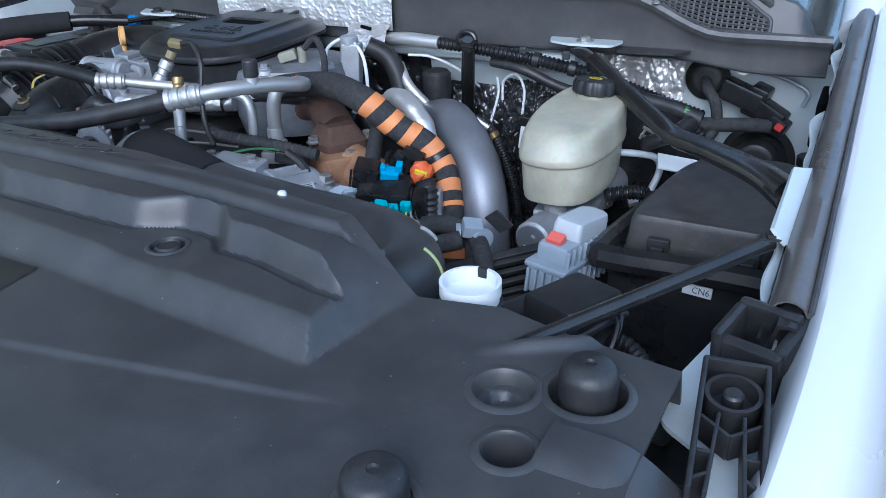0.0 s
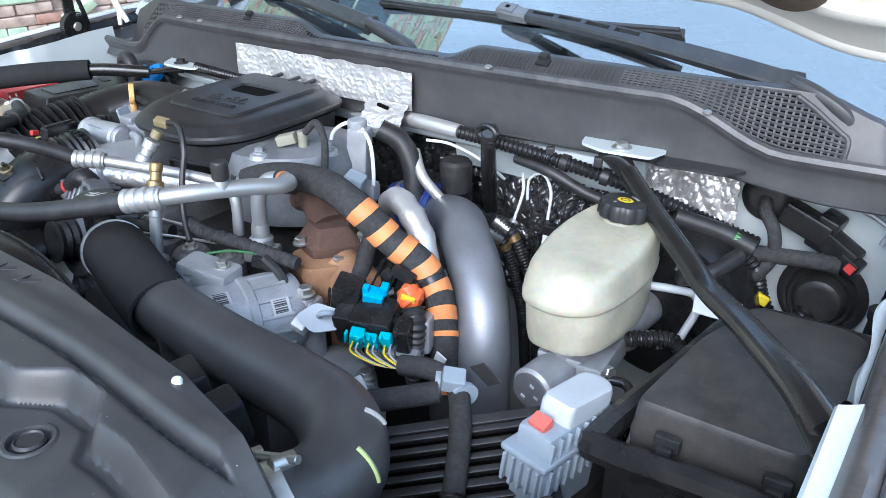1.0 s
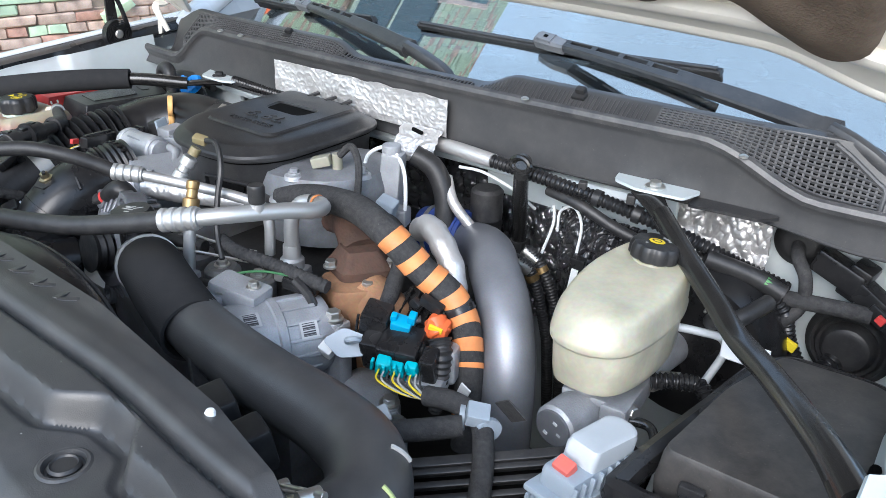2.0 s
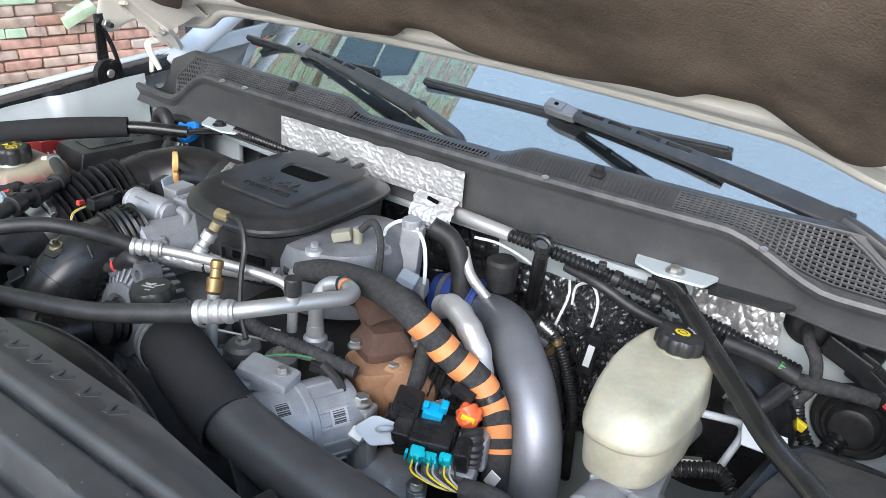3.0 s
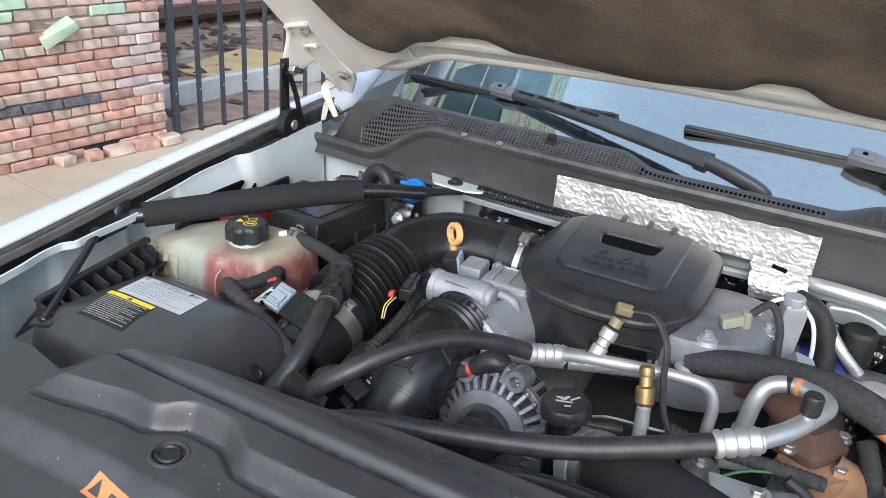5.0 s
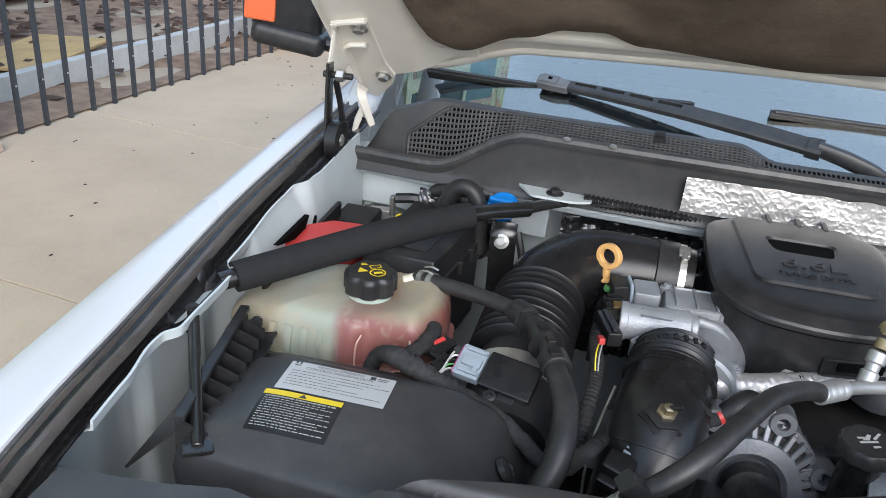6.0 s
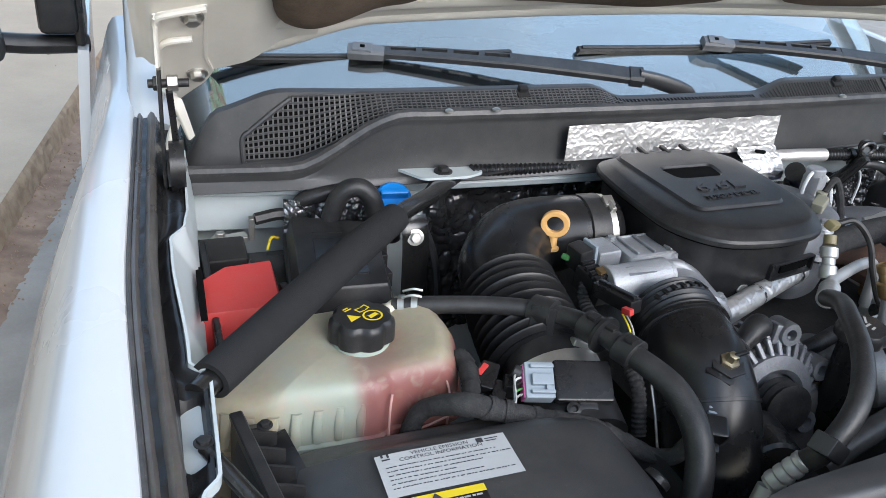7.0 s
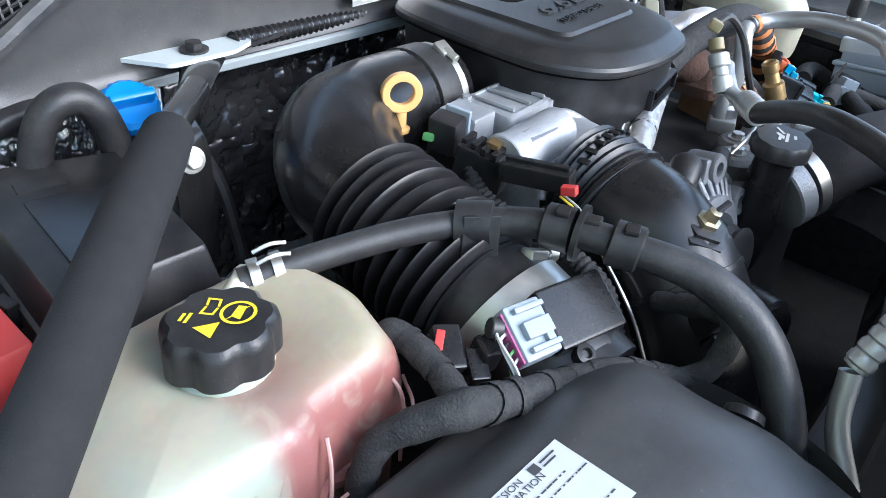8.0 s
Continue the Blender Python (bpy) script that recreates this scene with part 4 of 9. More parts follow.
    return z + 0.0010 * noise.noise(Vector((x * 5, y * 7, 3)))


def cover_point(x, v):
    e = rear_edge(x)
    if v <= 1:
        y = -1.08 + (e + 1.08) * v
        return (x, y, cover_z(x, y))
    return (x, e + 0.006 * (v - 1), cover_z(x, e) - 0.018 * (v - 1))


rad_cover = solo("radiator_cover", thick(sheet(lin(-0.785, 0.858, 548), lin(0, 1, 175) + [1.25, 2, 3], cover_point), 0.004), COVER, (MID, -0.85, 1.34), "dusty black plastic radiator cover with a raised hump", "radiator cover")
for hx, hy in ((0.807, -0.771), (0.733, -0.923)):
    part("bump_stop", lathe([(0.020, -0.045), (0.0205, 0.016), (0.019, 0.022), (0.014, 0.026), (0.004, 0.027), (0.003, 0.025)], pose(hx, hy, FLAT, 4, 3, 0), 28), RUBBER, rad_cover, "round grey rubber hood stop")
for hx, hy, r, dep in HOLES:
    if r > 0.015:
        part("hole_rim", lathe([(r - 0.003, -dep), (r - 0.001, -0.002), (r + 0.001, 0.0016), (r + 0.004, 0.0018), (r + 0.007, 0.0)], pose(hx, hy, cover_z(hx + r + 0.01, hy)), 48, None, False), COVER, rad_cover)
for px in PINS:
    part("pin_seat", lathe([(0.0150, -0.004), (0.0165, 0.0012), (0.019, 0.0014), (0.021, 0.0)], pose(px, -0.758, cover_z(px + 0.024, -0.758)), 40, None, False), COVER, rad_cover)
    part("push_pin", lathe([(0.0125, -0.002), (0.0125, 0.003), (0.0105, 0.005), (0.0095, 0.0035)], pose(px, -0.758, cover_z(px, -0.758) + 0.0005), 24), PLASTIC, rad_cover, "round plastic push pin")
part("end_flap", thick(sheet(lin(0.80, 0.925, 20), lin(-1.05, -0.815, 24), lambda x, y: (x, y, 1.386 - 0.040 * sm((x - 0.84) / 0.08) - 0.02 * sm((-0.84 - y) / 0.05) + 0.004)), 0.003), COVER, rad_cover, "black plastic side flap")


def on_cover(x, y, dz=0.0006):
    return Vector((x, y, cover_z(x, y) + dz))


def print_bars(name, rows, material, parent, slope=0.0):
    """Printed lines as thin raised bars: rows of (x, y, length, height)."""
    bm = bmesh.new()
    for x, y, w, h in rows:
        n = max(2, int(w / 0.006))
        top = [bm.verts.new(on_cover(x + w * i / (n - 1), y + h / 2 + slope * w * i / (n - 1))) for i in range(n)]
        bot = [bm.verts.new(on_cover(x + w * i / (n - 1), y - h / 2 + slope * w * i / (n - 1))) for i in range(n)]
        for i in range(n - 1):
            bm.faces.new((bot[i], bot[i + 1], top[i + 1], top[i]))
    return part(name, bm, material, parent)


def patch(name, pts, material, parent, label="", dz=0.0007):
    """A printed patch between four corners, laid on the cover."""
    a, b, c, d = [Vector(p) for p in pts]
    at = lambda i, j: a.lerp(b, i).lerp(d.lerp(c, i), j)
    return part(name, sheet(lin(0, 1, 9), lin(0, 1, 9), lambda i, j: on_cover(*at(i, j), dz)), material, parent, label)


def print_column(x, y, count, widths, shrink=0):
    """A column of unreadable small print, line by line."""
    for k in range(count):
        w, q = random.uniform(*widths), x - 0.0005 * k
        rows = []
        while w > 0.002:
            d = min(w, random.uniform(0.006, 0.014))
            rows.append((q, y - 0.0061 * k, d, 0.0030))
            q, w = q + d + 0.0012, w - d - 0.0012
        print_bars("print_line", rows, PALEPRINT, rad_cover)


# printed warnings on the cover: an orange patch, small signs and lines of print
patch("warning_patch", [(-0.390, -0.827), (-0.342, -0.831), (-0.340, -0.811), (-0.383, -0.807)], ORANGE, rad_cover, "orange printed warning patch")
for q in ([(-0.384, -0.823), (-0.370, -0.824), (-0.376, -0.811), (-0.377, -0.811)], [(-0.362, -0.826), (-0.347, -0.827), (-0.346, -0.816), (-0.360, -0.815)]):
    patch("warning_mark", q, PRINT, rad_cover, "", 0.0013)
patch("warning_mark", [(-0.359, -0.8235), (-0.350, -0.8245), (-0.3495, -0.8185), (-0.358, -0.8175)], ORANGE, rad_cover, "", 0.0018)
part("red_sign", lathe([(0.0115, 0), (0.0115, 0.0006)], pose(-0.372, -0.846, cover_z(-0.372, -0.846) + 0.0004), 24), RED, rad_cover, "small red round warning sign")
print_bars("pictogram", [(-0.378, -0.846, 0.012, 0.003), (-0.366, -0.856, 0.020, 0.004), (-0.358, -0.851, 0.010, 0.005)], PALEPRINT, rad_cover)
for cx, cy in ((-0.307, -0.847), (-0.303, -0.870), (-0.318, -0.818)):
    ring = [on_cover(cx + 0.013 * math.cos(a * 0.4) * (1 + 0.25 * math.cos(a * 1.2)), cy + 0.008 * math.sin(a * 0.4), 0.0008) for a in range(16)]
    part("pictogram", tube(ring + [ring[0]], 0.0009, 4, 1), PALEPRINT, rad_cover)
    print_bars("pictogram", [(cx - 0.008, cy, 0.016, 0.003), (cx - 0.004, cy - 0.006, 0.012, 0.002)], PALEPRINT, rad_cover)
print_column(-0.276, -0.809, 14, (0.024, 0.036))
print_column(-0.236, -0.818, 12, (0.034, 0.045))
print_column(-0.215, -0.893, 3, (0.02, 0.034))
print_bars("print_line", [(-0.296, -0.890, 0.008, 0.005), (-0.284, -0.892, 0.012, 0.008)], PALEPRINT, rad_cover)
patch("warning_patch", [(0.120, -0.866), (0.299, -0.866), (0.292, -0.818), (0.120, -0.818)], SMOOTHBLACK, rad_cover, "black printed notice patch")
for k in range(5):
    q, rows = 0.215, []
    while q < 0.27:
        d = random.uniform(0.006, 0.014)
        rows.append((q, -0.829 - 0.0065 * k, d, 0.0034))
        q += d + 0.002
    print_bars("print_line", [(a, b + 0.0002, c, d) for a, b, c, d in rows], PALEPRINT, rad_cover)
# raised maker's mark on the hump, as plain shapes
for i in range(8):
    x = -0.125 + i * 0.045
    z = cover_z(x, -0.641)
    part("raised_mark", merge(rbox((x, -0.641, z), (0.0075, 0.028, 0.003), (-12, 0, 28), 0.001), rbox((x + 0.015, -0.641, z), (0.0075, 0.028, 0.003), (-12, 0, -28), 0.001), rbox((x + 0.0075, -0.646, z), (0.018, 0.006, 0.003), (-12, 0, 0), 0.001)), COVER, rad_cover)

part("white_clip", lathe([(0.004, -0.003), (0.0045, 0.002), (0.0035, 0.004), (0.001, 0.0045)], pose(0.464, -0.668, cover_z(0.464, -0.668)), 16), WHITEPL, rad_cover, "small white plastic clip")
flecks = bmesh.new()
for i in range(90):
    x, y = random.uniform(-0.5, 0.85), random.uniform(-1.0, -0.70)
    r, a0 = random.choice((0.0003, 0.0004, 0.0005, 0.0006)), random.uniform(0, 6.28)
    ln = r * random.choice((1, 1, 1.5, 2.5))
    c, s_ = math.cos(a0), math.sin(a0)
    flecks.faces.new([flecks.verts.new(on_cover(x + u * ln * c - v * r * s_, y + u * ln * s_ + v * r * c, 0.0009)) for u, v in ((-1, -0.6), (0.8, -1), (1, 0.7), (-0.7, 1))])
solo("dust_flecks", flecks, PALEPRINT, (0.2, -0.85, FLAT), "pale dust flecks lying on the radiator cover", "dust", kind="stuff")

# ---- side brackets and stays by the radiator ----
def ladder_bracket():
    """The ribbed black bracket beside the fender."""
    t = thing("ribbed_bracket", (0.893, -0.742, 1.355), "black ribbed plastic bracket with a round socket", "bracket")
    m = pose(0.900, -0.762, 1.376, 6, 0, 8) @ Matrix.Diagonal((0.80, 0.82, 0.9, 1))
    fr = bmesh.new()
    for c, s in (((-0.026, 0, 0), (0.005, 0.15, 0.03)), ((0.026, 0, 0), (0.005, 0.15, 0.03)), ((0, 0.074, 0), (0.056, 0.005, 0.03))):
        fr = merge(fr, rbox(c, s, bevel=0.0015))
    part("frame", turned(fr, m), PLASTIC, t)
    part("socket", lathe([(0.024, -0.015), (0.024, 0.008), (0.020, 0.008), (0.019, -0.008), (0.009, -0.008), (0.009, 0.006), (0.007, 0.008)], m @ pose(0, 0.042, 0), 28), PLASTIC, t, "round black socket")
    for a, b in (((-0.026, 0.01), (0.0, -0.01)), ((0.026, 0.01), (0.0, -0.01)), ((-0.01, 0.015), (-0.014, -0.07)), ((0.01, 0.015), (0.014, -0.07)), ((-0.026, -0.03), (-0.012, -0.03)), ((0.026, -0.03), (0.012, -0.03)), ((-0.026, -0.06), (-0.012, -0.05)), ((0.026, -0.06), (0.012, -0.05))):
        d = Vector((b[0] - a[0], b[1] - a[1]))
        part("rib", turned(rbox((0, 0, 0), (d.length, 0.0035, 0.024), (0, 0, math.degrees(math.atan2(d.y, d.x))), 0.001), m @ Matrix.Translation(((a[0] + b[0]) / 2, (a[1] + b[1]) / 2, -0.003))), PLASTIC, t)
    return t


ladder_bracket()
plate = rounded([(0.842, -0.70), (0.868, -0.575), (0.885, -0.555), (0.925, -0.56), (0.93, -0.86), (0.90, -0.86), (0.89, -0.76), (0.85, -0.735)], 0.012)
solo("mount_plate", stack(plate, [(1, 1.346), (1, 1.350)]), APRON, (0.89, -0.68, 1.30), "pale painted steel plate below the brackets", "plate")
grip = thing("rubber_block", (0.904, -0.66, 1.35), "black rubber corner block with a slot", "rubber block")
off = V(0.020, -0.082, 0.026)
for c, d, r in (((0.884, -0.556, 1.362), (0.048, 0.010, 0.045), (12, 0, -14)), ((0.878, -0.594, 1.348), (0.046, 0.012, 0.045), (12, 0, -14)), ((0.903, -0.575, 1.352), (0.012, 0.05, 0.048), (8, 0, -14)), ((0.858, -0.575, 1.357), (0.010, 0.046, 0.044), (8, 0, -14))):
    part("block_wall", rbox(V(*c) + off, d, r, 0.004), PLASTIC, grip)


def stay(a, b, name="stay_rod"):
    t = thing(name, a, "thin black steel stay rod", "stay rod", "radiator stays")
    part("rod", rod(a, b, 0.0068, 12), GLOSSBLACK, t)
    part("foot", rbox(a, (0.03, 0.02, 0.006), (0, 0, 30), 0.002), GLOSSBLACK, t)
    part("bolt", hexbolt(Vector(b) + V(0, 0, 0.004), Vector(b) + V(0, 0, 1), 0.006, 0.005), DARKMETAL, t)
    return t


stay((0.735, -0.738, 1.380), (0.886, -0.532, 1.411))
stay((-0.700, -0.63, 1.362), (-0.795, -0.455, 1.405))

# washer filler neck
filler = thing("filler_neck", (0.662, -0.664, 1.283), "white plastic filler neck, uncapped", "filler neck")
part("neck", lathe([(0.024, 0), (0.026, 0.09), (0.0275, 0.09), (0.0275, 0.102), (0.0245, 0.102), (0.0235, 0.090), (0.019, 0.086), (0.004, 0.085)], pose(0.662, -0.664, 1.283), 32), WHITEPL, filler)
part("collar", lathe([(0.0275, 0.072), (0.029, 0.073), (0.029, 0.082), (0.0275, 0.083)], pose(0.662, -0.664, 1.283), 32), PLASTIC, filler)
part("tab", rbox((0.662, -0.6385, 1.381), (0.009, 0.006, 0.010), bevel=0.001), PLASTIC, filler)

# ---- shared small parts ----
def clamp(at, to, r, parent, material=None, width=0.008):
    """A worm-drive band round a hose with its screw box."""
    m = aim(at, to)
    band = part("hose_clamp", lathe([(r, -width / 2), (r + 0.0012, -width / 2), (r + 0.0012, width / 2), (r, width / 2)], m, 28), material or ZINC, parent, "steel hose clamp")
    return band


def spring_clamp(at, to, r, parent, ear=(0, 0, 1)):
    m = aim(at, to)
    bm = merge(lathe([(r, -0.011), (r + 0.0014, -0.011), (r + 0.0014, -0.004), (r, -0.004)], m, 24), lathe([(r, 0.004), (r + 0.0014, 0.004), (r + 0.0014, 0.011), (r, 0.011)], m, 24))
    e = Vector(ear).normalized()
    q = Vector(at) + e * (r + 0.006)
    d = (Vector(to) - Vector(at)).normalized()
    s = d.cross(e)
    for k in (-1, 1):
        bm = merge(bm, tube([q + s * 0.006 * k - d * 0.011, q + s * 0.006 * k + e * 0.003, q + s * 0.006 * k + d * 0.011], 0.0016, 5, 3))
    return part("spring_clamp", bm, ZINC, parent, "silver spring clamp")


def band_on(pts, r, s0, s1, slant=0.0, seg=18):
    """A sleeve on a hose between two fractions of its length, its ends slanted."""
    path = spline(pts, 24)
    acc = [0.0]
    for a, b in zip(path, path[1:]):
        acc.append(acc[-1] + (b - a).length)

    def at(s):
        s = max(0, min(1, s)) * acc[-1]
        for i in range(len(path) - 1):
            if acc[i + 1] >= s:
                k = (s - acc[i]) / max(1e-9, acc[i + 1] - acc[i])
                return path[i].lerp(path[i + 1], k), (path[i + 1] - path[i]).normalized()
        return path[-1], (path[-1] - path[-2]).normalized()
    bm = bmesh.new()
    rings = []
    for k in range(5):
        ring = []
        for j in range(seg):
            a = 2 * math.pi * j / seg
            p, d = at(s0 + (s1 - s0) * k / 4 + slant * math.cos(a))
            up = (Vector((0.2, -0.5, 0.85)) - d * d.dot(Vector((0.2, -0.5, 0.85)))).normalized()
            ring.append(bm.verts.new(p + r * (math.cos(a) * up + math.sin(a) * d.cross(up))))
        rings.append(ring)
    for a, b in zip(rings, rings[1:]):
        for j in range(seg):
            bm.faces.new((a[j], a[(j + 1) % seg], b[(j + 1) % seg], b[j]))
    bmesh.ops.recalc_face_normals(bm, faces=bm.faces)
    return bm


def hose(name, pts, r, material, label, category="hose", group="", **kw):
    """A hose as a thing with one tube; more parts may follow."""
    t = thing(name, pts[0], label, category, group)
    part("tube", tube(pts, r, kw.pop("seg", 14), kw.pop("n", 8), **kw), material, t)
    return t


def wire(pts, r, material, label, group="wires", rib=None):
    return solo("wire", tube(pts, r, 7, 8, rib=rib), material, pts[0], label, "wire", group)


# ---- coolant tank ----
def tank_material():
    """Milky plastic, stained red where the coolant stands and greenish at the other end."""
    m = mat("coolant_tank_plastic", (0.38, 0.345, 0.25), 0.44, vary=0.12, big=12, fine=140, bump=0.04, sub=0.5, other=(0.33, 0.295, 0.21))
    t = m.node_tree
    N, L = t.nodes.new, t.links.new
    b = t.nodes["Principled BSDF"]
    src = b.inputs["Base Color"].links[0].from_socket
    co, sep, ns = N("ShaderNodeTexCoord"), N("ShaderNodeSeparateXYZ"), N("ShaderNodeTexNoise")
    ns.inputs["Scale"].default_value, ns.inputs["Detail"].default_value = 14, 3
    L(co.outputs["Object"], sep.inputs[0])
    L(co.outputs["Object"], ns.inputs["Vector"])

    def ramp(socket, lo, hi, wobble):
        add = N("ShaderNodeMath")
        add.operation = "MULTIPLY_ADD"
        L(ns.outputs["Fac"], add.inputs[0])
        add.inputs[1].default_value = wobble
        L(socket, add.inputs[2])
        mr = N("ShaderNodeMapRange")
        mr.interpolation_type = "SMOOTHSTEP"
        mr.inputs["From Min"].default_value, mr.inputs["From Max"].default_value = lo + wobble / 2, hi + wobble / 2
        L(add.outputs[0], mr.inputs[0])
        return mr.outputs[0]

    def times(a, c):
        mu = N("ShaderNodeMath")
        mu.operation = "MULTIPLY"
        L(a, mu.inputs[0])
        L(c, mu.inputs[1]) if not isinstance(c, float) else None
        if isinstance(c, float):
            mu.inputs[1].default_value = c
        return mu.outputs[0]

    def over(under, color, fac):
        mx = N("ShaderNodeMix")
        mx.data_type = "RGBA"
        mx.inputs["B"].default_value = (*color, 1)
        L(fac, mx.inputs["Factor"])
        L(under, mx.inputs["A"])
        return mx.outputs["Result"]
    low = ramp(sep.outputs["Z"], 0.141, 0.119, 0.02)
    green = times(times(ramp(sep.outputs["X"], -0.105, -0.07, 0.02), ramp(sep.outputs["X"], 0.05, 0.0, 0.03)), times(low, 0.75))
    red = times(times(ramp(sep.outputs["X"], -0.022, 0.000, 0.014), low), 0.85)
    out = over(src, (0.33, 0.38, 0.325), green)
    out = over(out, (0.25, 0.068, 0.066), red)
    n2 = N("ShaderNodeTexNoise")
    n2.inputs["Scale"].default_value, n2.inputs["Detail"].default_value, n2.inputs["Distortion"].default_value = 34, 3, 1.2
    L(co.outputs["Object"], n2.inputs["Vector"])
    patch = N("ShaderNodeMapRange")
    patch.inputs["From Min"].default_value, patch.inputs["From Max"].default_value = 0.50, 0.68
    L(n2.outputs["Fac"], patch.inputs[0])
    out = over(out, (0.40, 0.345, 0.27), times(patch.outputs[0], 0.5))
    L(out, b.inputs["Base Color"])
    return m


tank = thing("coolant_tank", (-0.665, -0.31, 1.245), "milky plastic coolant tank, half full of red coolant", "coolant tank")
TANK_OUT = rounded([(-0.805, -0.285), (-0.805, -0.355), (-0.745, -0.378), (-0.62, -0.386), (-0.545, -0.372), (-0.526, -0.31), (-0.535, -0.238), (-0.60, -0.225), (-0.70, -0.232)], 0.014, 5)


def tank_shell():
    bm = stack(TANK_OUT, [(0.90, 1.245), (0.95, 1.252), (0.97, 1.310), (1.045, 1.312), (1.050, 1.315), (1.045, 1.318), (0.985, 1.320), (0.995, 1.330), (0.992, 1.348), (0.978, 1.362), (0.950, 1.373), (0.90, 1.382), (0.84, 1.387), (0.76, 1.390), (0.6, 1.390), (0.4, 1.391), (0.2, 1.391), (0.04, 1.391)])
    for v in bm.verts:
        if v.co.z > 1.306:
            v.co.z -= 0.022 * sm((-0.68 - v.co.x) / 0.11) * (v.co.z - 1.306) / 0.08
            v.co.z += 0.009 * math.exp(-((v.co.x + 0.555) / 0.028) ** 2) * (v.co.z - 1.306) / 0.08
            v.co.z -= 0.010 * math.exp(-((v.co.x + 0.628) / 0.040) ** 2 - ((v.co.y + 0.312) / 0.045) ** 2) * max(0, v.co.z - 1.37) / 0.02
            v.co.z -= 0.006 * sm((-0.345 - v.co.y) / 0.03) * sm((v.co.x + 0.66) / 0.03) * max(0, v.co.z - 1.34) / 0.05
            if v.co.y < -0.33:
                v.co.y += 0.010 * math.exp(-((v.co.x + 0.612) / 0.012) ** 2) * sm((-0.352 - v.co.y) / 0.02)
        else:
            v.co.z -= 0.02 * sm((v.co.x + 0.7) / 0.15)
    return bm


TANKMAT = tank_material()
part("tank", tank_shell(), TANKMAT, tank, "milky tank body, red below")
for i in range(7):
    x = -0.775 + 0.021 * i
    k = sm((x + 0.81) / 0.08)
    part("rib", tube([(x, -0.349 - 0.03 * k, 1.322), (x, -0.353 - 0.028 * k, 1.34), (x + 0.002, -0.347 - 0.03 * k, 1.360)], 0.0055, 9, 6), TANKMAT, tank)
for pts in ([(-0.650, -0.388, 1.318), (-0.600, -0.391, 1.322), (-0.548, -0.379, 1.330), (-0.530, -0.352, 1.335)], [(-0.622, -0.389, 1.300), (-0.622, -0.389, 1.350), (-0.618, -0.380, 1.366)], [(-0.560, -0.383, 1.300), (-0.558, -0.380, 1.352), (-0.562, -0.366, 1.372)]):
    part("weld_line", tube(pts, 0.0013, 6, 6), TANKPINK, tank, "pale weld line")
part("tank_neck", lathe([(0.030, 0), (0.030, 0.012), (0.027, 0.016)], pose(-0.632, -0.303, 1.374), 28), TANKGREEN, tank)
part("hose_spigot", rod((-0.60, -0.262, 1.385), (-0.575, -0.248, 1.391), 0.009), TANK, tank)


def screw_cap(at, r, h, parent, label, lobes=(7, 0.11)):
    c = part("cap", lathe([(r * 0.9, 0), (r, 0.003), (r, h * 0.7), (r * 0.96, h * 0.9), (r * 0.86, h), (r * 0.3, h)], Matrix.Translation(at), 112, lobes), PLASTIC, parent, label)
    return c


cap = screw_cap((-0.632, -0.303, 1.388), 0.0345, 0.029, tank, "black lobed screw cap with yellow print")
cz = 1.4176
m = pose(-0.632, -0.303, cz, 0, 0, 35)
sign = bmesh.new()
for a, b in ((0.0085, 0.0105),):
    n = 24
    o = [sign.verts.new((0.006 + b * math.cos(2 * math.pi * i / n), -0.009 + b * math.sin(2 * math.pi * i / n), 0)) for i in range(n)]
    q = [sign.verts.new((0.006 + a * math.cos(2 * math.pi * i / n), -0.009 + a * math.sin(2 * math.pi * i / n), 0)) for i in range(n)]
    for i in range(n):
        sign.faces.new((o[i], o[(i + 1) % n], q[(i + 1) % n], q[i]))


def quad(bm, pts, z=0.0):
    bm.faces.new([bm.verts.new((x, y, z)) for x, y in pts])


quad(sign, [(-0.001, -0.004), (0.0, -0.0055), (0.013, -0.014), (0.012, -0.0125)])
quad(sign, [(0.000, -0.012), (0.012, -0.012), (0.012, -0.007), (0.002, -0.006)])
quad(sign, [(-0.018, -0.002), (-0.004, -0.002), (-0.011, 0.011)])
quad(sign, [(0.001, 0.004), (0.008, 0.003), (0.008, 0.0045), (0.001, 0.0055)])
quad(sign, [(0.001, 0.011), (0.008, 0.010), (0.008, 0.0115), (0.001, 0.0125)])
quad(sign, [(0.001, 0.004), (0.0025, 0.004), (0.0025, 0.012), (0.001, 0.012)])
quad(sign, [(0.009, 0.003), (0.016, 0.004), (0.016, 0.0055), (0.009, 0.0045)])
quad(sign, [(0.009, 0.010), (0.016, 0.011), (0.016, 0.0125), (0.009, 0.0115)])
quad(sign, [(0.0145, 0.004), (0.016, 0.004), (0.016, 0.012), (0.0145, 0.012)])
quad(sign, [(-0.008, 0.016), (0.001, 0.0155), (0.001, 0.0175), (-0.008, 0.018)])
quad(sign, [(-0.007, 0.0195), (0.0, 0.019), (0.0, 0.021), (-0.007, 0.0215)])
part("cap_print", turned(sign, m), YELLOW, cap, "yellow warning symbols")

# coolant hose with its connector, strap and clamp
COOL = [(-0.585, -0.252, 1.389), (-0.545, -0.268, 1.395), (-0.480, -0.296, 1.401), (-0.436, -0.326, 1.404), (-0.409, -0.368, 1.409), (-0.391, -0.426, 1.408), (-0.372, -0.485, 1.396), (-0.372, -0.535, 1.365), (-0.395, -0.575, 1.31), (-0.42, -0.60, 1.22)]
